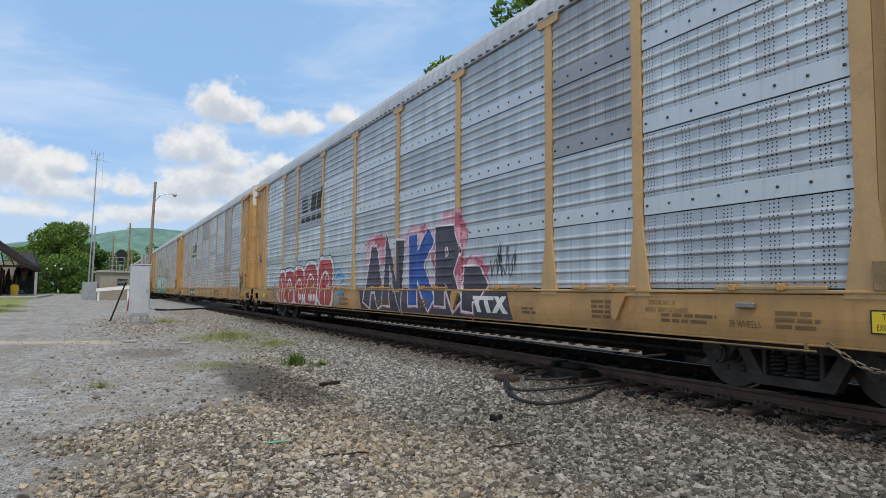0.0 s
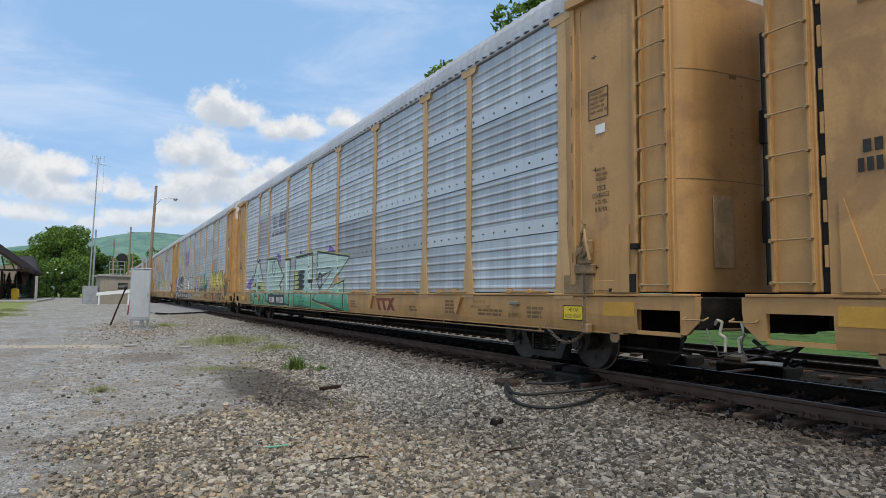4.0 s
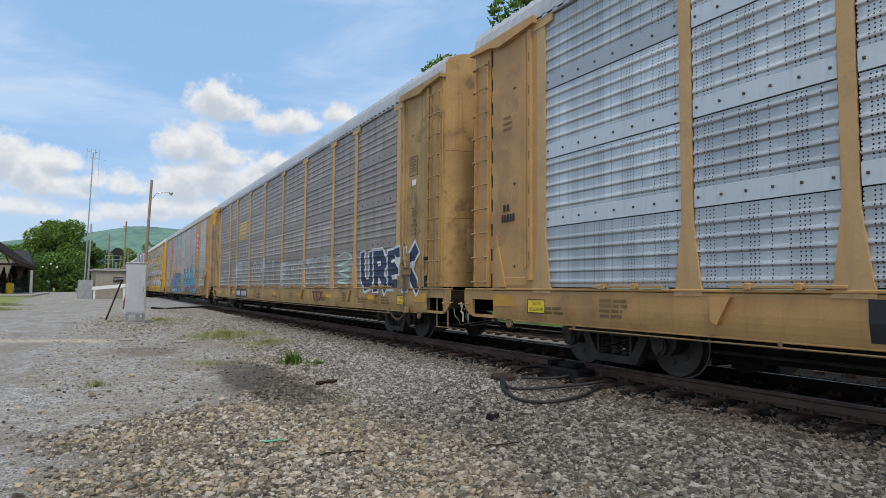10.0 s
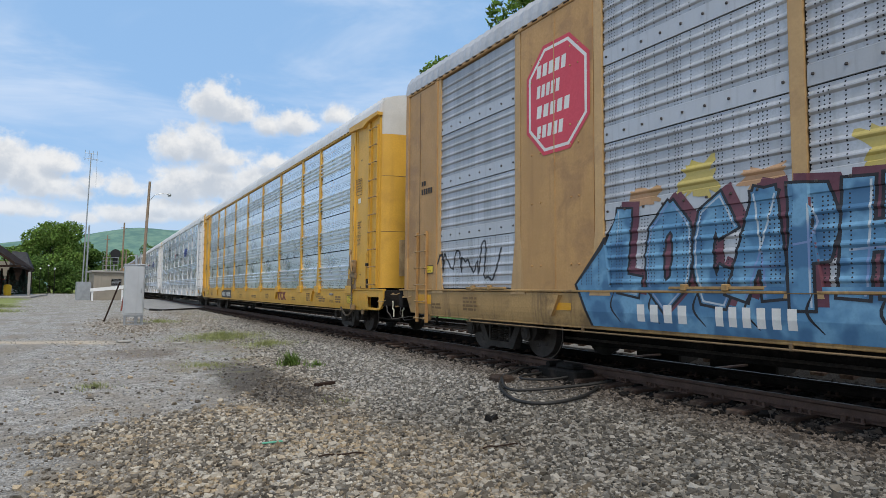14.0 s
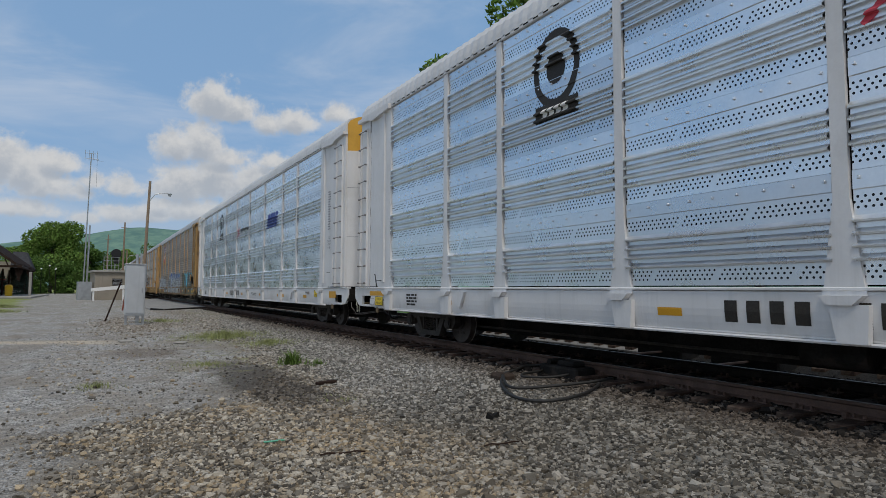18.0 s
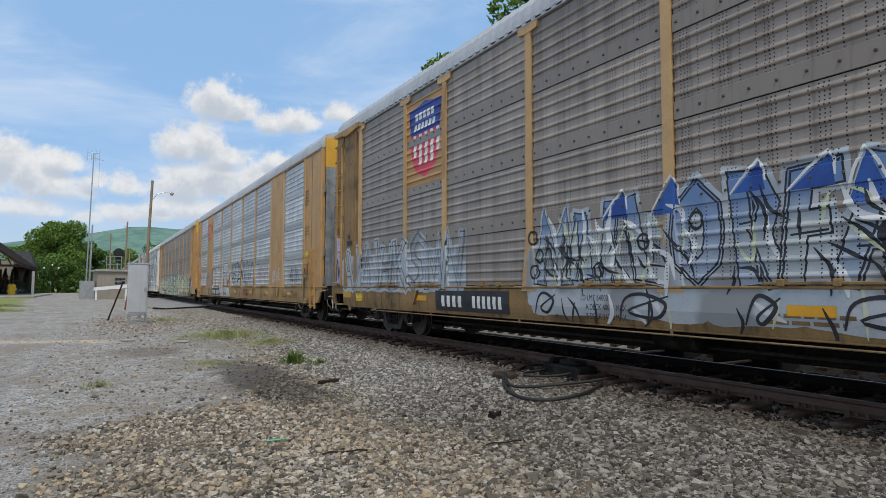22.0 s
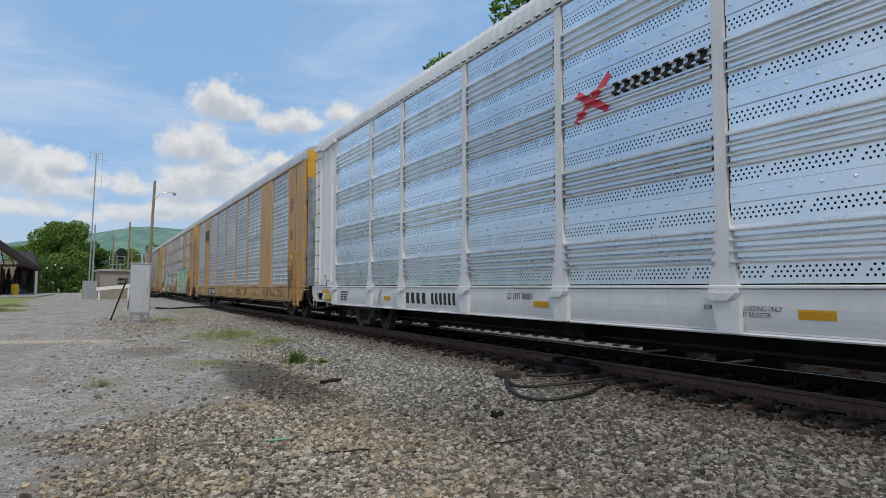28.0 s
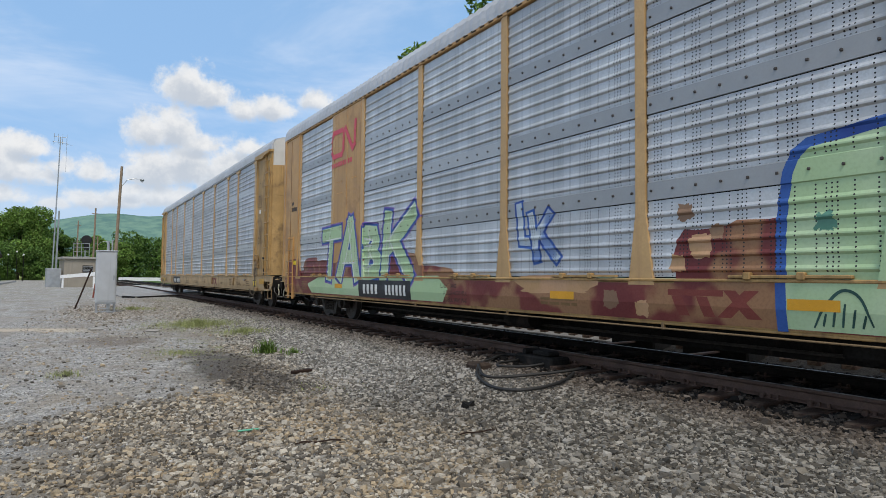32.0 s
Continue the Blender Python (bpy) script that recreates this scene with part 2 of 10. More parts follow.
M["yellow_bright"] = material("bright_yellow_paint", (0.66, 0.37, 0.05), 0.45, 0, 0.1, 1.2, 30, 0.04, ((0.42, 0.24, 0.06), 0.3, 6.0), ((0.3, 0.16, 0.05), 0.2, 1.1), 0.04)
M["sill_tan"] = material("tan_paint", (0.46, 0.32, 0.17), 0.6, 0, 0.15, 1.5, 30, 0.06, ((0.18, 0.12, 0.07), 0.5, 7.0), ((0.14, 0.09, 0.05), 0.4, 1.6))
M["white"] = material("white_paint", (0.70, 0.70, 0.705), 0.45, 0, 0.05, 1.2, 30, 0.03, ((0.42, 0.42, 0.42), 0.25, 7.0), ((0.5, 0.48, 0.45), 0.25, 1.0), 0.03)
M["cream"] = material("cream_paint", (0.62, 0.60, 0.48), 0.5, 0, 0.08, 1.2, 30, 0.04, ((0.35, 0.30, 0.2), 0.4, 6.0))
M["patch_grey"] = material("galvanised_door", (0.32, 0.36, 0.40), 0.4, 0.4, 0.3, 3.0, 30, 0.05, ((0.6, 0.63, 0.66), 0.6, 9.0), ((0.16, 0.17, 0.18), 0.5, 2.0))
M["roof"] = material("roof_sheet", (0.47, 0.48, 0.50), 0.5, 0.2, 0.12, 1.0, 20, 0.05, None, ((0.3, 0.29, 0.28), 0.4, 0.8))
M["roof_white"] = material("white_roof_sheet", (0.66, 0.66, 0.66), 0.5, 0.1, 0.08, 1.0, 20, 0.05, None, ((0.45, 0.44, 0.42), 0.4, 0.8))
M["under"] = material("grimy_black_steel", (0.018, 0.017, 0.016), 0.85, 0.0, 0.5, 2.0, 30, 0.3, None, ((0.05, 0.04, 0.034), 0.6, 1.8), spec=0.15)
M["truck"] = material("truck_steel", (0.05, 0.044, 0.038), 0.7, 0.2, 0.4, 3.0, 30, 0.3, None, ((0.075, 0.055, 0.04), 0.6, 2.5))
M["rod"] = material("grimy_sill_rod", (0.22, 0.15, 0.08), 0.7, 0.1, 0.3)
M["wheel"] = material("wheel_steel", (0.07, 0.06, 0.054), 0.55, 0.3, 0.3, 4.0, 40, 0.1)
M["black"] = material("black_paint", (0.015, 0.015, 0.016), 0.5, 0, 0.2)
M["chain"] = material("chain_steel", (0.16, 0.13, 0.10), 0.55, 0.5, 0.3)
M["hand_brake"] = material("worn_brake_housing", (0.30, 0.20, 0.10), 0.6, 0.1, 0.3, 4, 30, 0.1, None, ((0.08, 0.06, 0.045), 0.7, 6.0))
M["gap"] = material("rubber_seal", (0.012, 0.012, 0.012), 0.8, 0, 0.2)
M["rung"] = material("worn_yellow_bar", (0.36, 0.24, 0.11), 0.5, 0.1, 0.2)
M["rung_steel"] = material("steel_bar", (0.24, 0.23, 0.22), 0.45, 0.4, 0.2)
M["refl_yellow"] = material("yellow_reflector", (0.66, 0.33, 0.02), 0.35, 0, 0.1)
M["refl_faded"] = material("faded_orange_patch", (0.52, 0.29, 0.045), 0.5, 0, 0.15, 2.0, 30, 0.03, None, ((0.36, 0.21, 0.07), 0.6, 3.0))
M["sign_yellow"] = material("yellow_decal", (0.80, 0.58, 0.03), 0.4, 0, 0.06)
M["ink"] = material("black_stencil", (0.03, 0.025, 0.02), 0.6, 0, 0.2)
M["ink_brown"] = material("faded_stencil", (0.20, 0.12, 0.05), 0.6, 0, 0.2)
M["ink_grey"] = material("worn_grey_stencil", (0.22, 0.23, 0.26), 0.6, 0, 0.2)
M["ink_white"] = material("white_stencil", (0.75, 0.75, 0.72), 0.6, 0, 0.1)
M["maroon"] = material("maroon_stencil", (0.20, 0.045, 0.035), 0.6, 0, 0.15)


def spray(name, colours, size=1.4, rough=0.5, holes=True, fade=None):
    """Spray paint: two or three colours that fade into each other in patches; the punched holes of the sheet stay open. fade: (colour, from, to), a colour that comes in over that stretch of height."""
    made = bpy.data.materials.new(name)
    made.use_nodes = True
    w = Net(made.node_tree)
    at = w.n("ShaderNodeTexCoord").outputs["Object"]
    col = w.mix(w.ramp(w.noise(at, size, 2, 0.5), 0.42, 0.58), colours[0], colours[1])
    if len(colours) > 2:
        col = w.mix(w.ramp(w.noise(w.vm("ADD", at, (5.0, 2.0, 1.0)), size * 0.8, 2, 0.5), 0.5, 0.6), col, colours[2])
    grain = w.noise(at, 30.0, 3, 0.6)
    if fade:
        up = w.n("ShaderNodeSeparateXYZ")
        w.link(at, up.inputs[0])
        level = w.m("ADD", up.outputs[2], w.m("MULTIPLY", w.m("SUBTRACT", w.noise(at, 2.6, 3, 0.6), 0.5), 0.7))
        col = w.mix(w.ramp(level, fade[1], fade[2]), col, fade[0])
    col = w.mix(w.m("MULTIPLY", w.ramp(grain, 0.4, 0.7), 0.18), col, [c * 0.6 for c in colours[0]])
    if holes:
        ax = w.n("ShaderNodeSeparateXYZ")
        w.link(at, ax.inputs[0])
        y, z = ax.outputs[1], ax.outputs[2]
        step_y, step_z, radius = 0.05, 0.044, 0.0094
        place = w.m("FLOORED_MODULO", w.m("FLOOR", w.m("MULTIPLY", y, 1 / step_y)), 11.0)
        open_here = w.m("MAXIMUM", w.m("LESS_THAN", place, 2.5), w.m("MAXIMUM", w.m("COMPARE", place, 4.0, 0.4), w.m("COMPARE", place, 8.0, 0.4)))
        flat = w.m("MULTIPLY", w.m("GREATER_THAN", z, 2.47), w.m("LESS_THAN", z, 2.74))
        open_here = w.m("MULTIPLY", open_here, w.m("MULTIPLY", w.m("GREATER_THAN", z, 1.58), w.m("SUBTRACT", 1.0, flat)))
        dy = w.m("MULTIPLY", w.m("SUBTRACT", w.m("FRACT", w.m("MULTIPLY", y, 1 / step_y)), 0.5), step_y)
        dz = w.m("MULTIPLY", w.m("SUBTRACT", w.m("FRACT", w.m("MULTIPLY", z, 1 / step_z)), 0.5), step_z)
        hole = w.m("LESS_THAN", w.m("ADD", w.m("MULTIPLY", dy, dy), w.m("MULTIPLY", dz, dz)), radius * radius)
        col = w.mix(w.m("MULTIPLY", hole, open_here), col, (0.02, 0.02, 0.022))
    finish(w, col, rough, 0.0, 0.0, grain)
    return made


# ---- mesh writing ----
class Mesh:
    """Collects vertices and faces."""

    def __init__(self):
        self.v, self.f = [], []

    def add(self, verts, faces):
        k = len(self.v)
        self.v += [tuple(p) for p in verts]
        self.f += [tuple(i + k for i in face) for face in faces]
        return self

    def box(self, x0, x1, y0, y1, z0, z1):
        return self.add([(x, y, z) for z in (z0, z1) for y in (y0, y1) for x in (x0, x1)],
                        [(0, 2, 3, 1), (4, 5, 7, 6), (0, 1, 5, 4), (2, 6, 7, 3), (0, 4, 6, 2), (1, 3, 7, 5)])

    def cbox(self, x0, x1, y0, y1, z0, z1, c=0.01):
        """A box with its edges cut off."""
        v, f = [], []
        for sx, ax in ((-1, x0), (1, x1)):
            for sy, ay in ((-1, y0), (1, y1)):
                for sz, az in ((-1, z0), (1, z1)):
                    v += [(ax, ay - sy * c, az - sz * c), (ax - sx * c, ay, az - sz * c), (ax - sx * c, ay - sy * c, az)]
        def i(sx, sy, sz, k):
            return ((sx > 0) * 4 + (sy > 0) * 2 + (sz > 0)) * 3 + k
        P, N = 1, -1
        f += [(i(N, N, N, 0), i(N, N, P, 0), i(N, P, P, 0), i(N, P, N, 0)), (i(P, N, N, 0), i(P, P, N, 0), i(P, P, P, 0), i(P, N, P, 0)),
              (i(N, N, N, 1), i(P, N, N, 1), i(P, N, P, 1), i(N, N, P, 1)), (i(N, P, N, 1), i(N, P, P, 1), i(P, P, P, 1), i(P, P, N, 1)),
              (i(N, N, N, 2), i(N, P, N, 2), i(P, P, N, 2), i(P, N, N, 2)), (i(N, N, P, 2), i(P, N, P, 2), i(P, P, P, 2), i(N, P, P, 2))]
        for sx in (N, P):
            for sy in (N, P):
                f.append((i(sx, sy, N, 0), i(sx, sy, P, 0), i(sx, sy, P, 1), i(sx, sy, N, 1)))
                for sz in (N, P):
                    f.append((i(sx, sy, sz, 0), i(sx, sy, sz, 1), i(sx, sy, sz, 2)))
            for sz in (N, P):
                f.append((i(sx, N, sz, 0), i(sx, P, sz, 0), i(sx, P, sz, 2), i(sx, N, sz, 2)))
        for sy in (N, P):
            for sz in (N, P):
                f.append((i(N, sy, sz, 1), i(P, sy, sz, 1), i(P, sy, sz, 2), i(N, sy, sz, 2)))
        return self.add(v, f)

    def rod(self, a, b, r, n=8, r2=None):
        a, b = Vector(a), Vector(b)
        q = (b - a).to_track_quat("Z", "Y")
        r2 = r if r2 is None else r2
        ring = [q @ Vector((math.cos(t), math.sin(t), 0)) for t in (2 * math.pi * k / n for k in range(n))]
        return self.add([a + r * p for p in ring] + [b + r2 * p for p in ring],
                        [(k, (k + 1) % n, n + (k + 1) % n, n + k) for k in range(n)] + [tuple(range(n))[::-1], tuple(range(n, 2 * n))])

    def tube(self, path, r, n=6):
        for a, b in zip(path, path[1:]):
            self.rod(a, b, r, n)
        return self

    def plate(self, outline, x0, x1):
        """A flat plate in the y-z plane, from x0 to x1."""
        n = len(outline)
        return self.add([(x0, y, z) for y, z in outline] + [(x1, y, z) for y, z in outline],
                        [tuple(range(n)), tuple(range(n, 2 * n))[::-1]] + [(k, n + k, n + (k + 1) % n, (k + 1) % n) for k in range(n)])

    def sweep(self, profile, y0, y1):
        """An open profile of (x, z), drawn along y."""
        n = len(profile)
        return self.add([(x, y, z) for y in (y0, y1) for x, z in profile], [(k, k + 1, n + k + 1, n + k) for k in range(n - 1)])

    def ball(self, c, r, n=8, m=5, squash=1.0):
        v = [(c[0] + r * math.sin(math.pi * j / m) * math.cos(2 * math.pi * k / n), c[1] + r * math.sin(math.pi * j / m) * math.sin(2 * math.pi * k / n),
              c[2] + squash * r * math.cos(math.pi * j / m)) for j in range(m + 1) for k in range(n)]
        return self.add(v, [(j * n + k, (j + 1) * n + k, (j + 1) * n + (k + 1) % n, j * n + (k + 1) % n) for j in range(m) for k in range(n)])

    def data(self, name, mat, smooth=False):
        me = bpy.data.meshes.new(name)
        me.from_pydata(self.v, [], self.f)
        bm = bmesh.new()
        bm.from_mesh(me)
        bmesh.ops.recalc_face_normals(bm, faces=bm.faces)
        bm.to_mesh(me)
        bm.free()
        if smooth:
            me.shade_smooth()
        me.materials.append(mat)
        return me


def part(name, mesh, mat, parent, label="", at=None, smooth=False):
    """One mesh object under a thing or under a part. mesh: a Mesh, or mesh data to share."""
    data = mesh.data(name, mat, smooth) if isinstance(mesh, Mesh) else mesh
    ob = new(name, data)
    ob.parent = parent
    if at is not None:
        ob.matrix_basis = at
    return tagged(ob, label) if label else ob


def thing(name, label, category, group="", kind="", at=None):
    ob = tagged(new(name), label, category, group, kind)
    if at is not None:
        ob.matrix_basis = at
    return ob

# ---- railway cars ----
TRACK_X = 7.67        # middle of the track
RAIL_TOP = 0.35
CACHE = {}


def shared(key, make, mat, smooth=False):
    if key not in CACHE:
        CACHE[key] = make().data(key[0], mat, smooth)
    return CACHE[key]


def rolled(t):
    """Metres that the train has gone at t seconds."""
    return 13.3005 * t + 0.0001826 * t ** 2 + 0.0006687 * t ** 3 - 9.275e-06 * t ** 4


def ridges(kind, h):
    """Outward profile (z, depth) of one pressed sheet of height h."""
    out = [(0.0, 0.0)]
    if kind == "fine":
        # flat lap strip along the bottom, then soft folds
        out = [(0.0, 0.016), (0.22, 0.016), (0.23, 0.0)]
        c = 0.31
        while c + 0.06 < h:
            out += [(c - 0.030, 0.001), (c - 0.018, 0.012), (c - 0.004, 0.022), (c + 0.012, 0.021), (c + 0.042, 0.006)]
            c += 0.168
        out.append((h, 0.0))
    else:
        # a punched strip, four deep folds, a second punched strip and a plain lap
        for z in (0.25, 0.37, 0.49, 0.61):
            if z + 0.045 < h:
                out += [(z - 0.028, 0.0), (z - 0.025, 0.053), (z - 0.006, 0.056), (z + 0.042, 0.0)]
        out += [(h - 0.19, 0.0), (h - 0.18, 0.010), (h - 0.004, 0.010), (h, 0.0)]
    return out


def sheet_mesh(kind, width, h, cut=0.0):
    """cut: the lowest sheet starts above the lap strip, this far up."""
    s = Mesh()
    prof = [(-d, z) for z, d in ridges(kind, h + cut) if z >= cut]
    s.sweep(prof + [(0.012, h + cut), (0.012, cut), (prof[0][0], cut)], -width / 2, width / 2)
    if cut:
        return s
    n = len(prof) + 3
    # bolt heads along the lap
    for k in range(int(width / 0.33) + 1):
        y = -width / 2 + 0.06 + k * (width - 0.12) / max(1, int(width / 0.33))
        zb = 0.10 if kind == "fine" else h - 0.09
        s.cbox(-0.036, -0.010, y - 0.015, y + 0.015, zb, zb + 0.03, 0.006)
    return s


class Font:
    """Letters of the built-in font as flat meshes, kept for reuse."""
    kept = {}

    @classmethod
    def get(cls, body, bold):
        if (body, bold) not in cls.kept:
            cu = bpy.data.curves.new("letters", "FONT")
            cu.body, cu.size, cu.offset, cu.resolution_u, cu.fill_mode = body, 1.0, bold, 2, "FRONT"
            ob = bpy.data.objects.new("letters", cu)
            me = ob.to_mesh()
            v = np.array([p.co[:2] for p in me.vertices]).reshape(-1, 2)
            f = [tuple(p.vertices) for p in me.polygons]
            ob.to_mesh_clear()
            bpy.data.objects.remove(ob)
            bpy.data.curves.remove(cu)
            cls.kept[body, bold] = (v, f)
        return cls.kept[body, bold]


class Side:
    """The near side of one car as a relief, to lay paint on."""

    def __init__(self, car):
        self.car = car
        self.coats = []

    def x(self, y, z):
        c = self.car
        if z < c["sill"][1] + 0.004:
            return -1.503 if c["low"] else -1.503 + 0.03 * max(0, min(1, (c["sill"][0] + 0.22 - z) / 0.22))
        for yc, w0 in c["posts"]:
            half = w0 / 2 + 0.13 * max(0, min(1, (2.36 - z) / (2.36 - c["rows"][0] + 0.1)))
            if abs(y - yc) < half + 0.002:
                return -1.513
        for y0, y1 in c["plates"]:
            if y0 < y < y1:
                return -1.513
        return -1.47 - self.depth(z)

    def depth(self, z):
        rows = self.car["rows"]
        for z0, z1 in zip(rows, rows[1:]):
            if z0 <= z <= z1:
                cut = 0.23 if self.car["sheet_kind"] == "fine" and z0 == rows[0] else 0.0
                prof = ridges(self.car["sheet_kind"], z1 - z0 - 0.012 + cut)
                return float(np.interp(z - z0 + cut, [p[0] for p in prof], [p[1] for p in prof]))
        return 0.0

    def lay(self, name, shapes, mat, layer, label=""):
        """shapes: lists of (verts in y-z, faces). Kept until dry() lays all coats, the lowest layer first."""
        if name in ("number_mark", "emblem", "emblem_lettering"):
            self.coats += [(layer, name, [shape], mat, label) for shape in shapes]
        else:
            self.coats.append((layer, name, shapes, mat, label))

    def dry(self):
        done = []
        for layer, name, shapes, mat, label in sorted(self.coats, key=lambda c: c[0]):
            shapes = [([(y * self.car["stretch"], z) for y, z in verts], faces) for verts, faces in shapes]
            box = self.box([p for verts, _ in shapes for p in verts])
            base = max([0.0] + [top for other, top in done if self.meet(box, other)]) + 0.00018
            done.append((box, self.press(name, shapes, mat, base, label)))

    @staticmethod
    def box(points):
        return (min(p[0] for p in points), max(p[0] for p in points), min(p[1] for p in points), max(p[1] for p in points))

    @staticmethod
    def meet(a, b):
        return a[0] < b[1] and b[0] < a[1] and a[2] < b[3] and b[2] < a[3]

    def press(self, name, shapes, mat, base, label):
        """Cuts the shapes at the folds and presses them on. Returns how far out they reach."""
        bm = bmesh.new()
        lift = bm.verts.layers.float.new("lift")
        laid = []
        for verts, faces in shapes:
            box = self.box(verts)
            high = max([0.0] + [top + 0.00005 for other, top in laid[-12:] if self.meet(box, other)])
            high = min(high, 0.0012)
            vs = [bm.verts.new((0, y, z)) for y, z in verts]
            # a strip climbs a little along its way, so that it can cross itself
            strip = len(verts) // 2 if len(faces) == len(verts) // 2 - 1 > 1 else len(verts) + 1
            rise = 0.00002 if strip < len(verts) else 0.0
            for k, v in enumerate(vs):
                v[lift] = high + rise * (k % strip)
            laid.append((box, high + rise * (strip if rise else 0)))
            for face in faces:
                try:
                    bm.faces.new([vs[k] for k in face])
                except ValueError:
                    pass
        bmesh.ops.triangulate(bm, faces=[f for f in bm.faces if len(f.verts) > 4])
        ys, zs = [v.co.y for v in bm.verts], [v.co.z for v in bm.verts]
        lo_y, hi_y, lo_z, hi_z = min(ys), max(ys), min(zs), max(zs)
        c = self.car
        cuts = []
        rows = c["rows"]
        for z0, z1 in zip(rows, rows[1:]):
            cut = 0.23 if c["sheet_kind"] == "fine" and z0 == rows[0] else 0.0
            cuts += [("z", z0 + p[0] - cut) for p in ridges(c["sheet_kind"], z1 - z0 - 0.012 + cut) if p[0] >= cut]
        cuts += [("z", c["sill"][1]), ("z", c["sill"][1] + 0.01), ("z", c["sill"][0] + 0.22)]
        for yc, w0 in c["posts"]:
            for s in (-1, 1):
                cuts += [("y", yc + s * (w0 / 2 + 0.01)), ("y", yc + s * (w0 / 2 - 0.004))]
        for y0, y1 in c["plates"]:
            cuts += [("y", y0 - 0.004), ("y", y0 + 0.004), ("y", y1 - 0.004), ("y", y1 + 0.004)]
        for axis, at in cuts:
            if axis == "z" and lo_z < at < hi_z:
                bmesh.ops.bisect_plane(bm, geom=bm.verts[:] + bm.edges[:] + bm.faces[:], plane_co=(0, 0, at), plane_no=(0, 0, 1))
            elif axis == "y" and lo_y < at < hi_y:
                bmesh.ops.bisect_plane(bm, geom=bm.verts[:] + bm.edges[:] + bm.faces[:], plane_co=(0, at, 0), plane_no=(0, 1, 0))
        for yc, w0 in c["posts"]:
            if lo_z < 2.36 and lo_y < yc + 0.25 and hi_y > yc - 0.25:
                drop = 2.36 - c["rows"][0] + 0.1
                for s in (-1, 1):
                    for e in (-0.004, 0.008):
                        near = [f for f in bm.faces if abs(f.calc_center_median().y - yc) < 0.6 and f.calc_center_median().z < 2.45]
                        geom = list({v for f in near for v in f.verts}) + list({d for f in near for d in f.edges}) + near
                        if near:
                            bmesh.ops.bisect_plane(bm, geom=geom, plane_co=(0, yc + s * (w0 / 2 + e), 2.36), plane_no=(0, drop, s * 0.13))
        # nothing hangs below the sill or past the ends
        low = c["sill"][0] if not c["low"] else 0.79
        for co, no in (((0, 0, low), (0, 0, -1)), ((0, 0, c["rows"][-1]), (0, 0, 1)), ((0, 0.0, 0), (0, -1, 0)), ((0, c["length"], 0), (0, 1, 0))):
            bmesh.ops.bisect_plane(bm, geom=bm.verts[:] + bm.edges[:] + bm.faces[:], plane_co=co, plane_no=no, clear_outer=True)
        for v in bm.verts:
            v.co.x = self.x(v.co.y, v.co.z) - 0.004 - base - v[lift]
        me = bpy.data.meshes.new(name)
        bm.to_mesh(me)
        bm.free()
        me.materials.append(mat)
        ob = part(name, me, mat, c["root"], label, pose(0, c["y0"], 0))
        if name in ("stencil_mark", "graffiti_scribble", "overspray"):
            tagged(ob, kind="stuff")
        return base + max(high for _, high in laid)


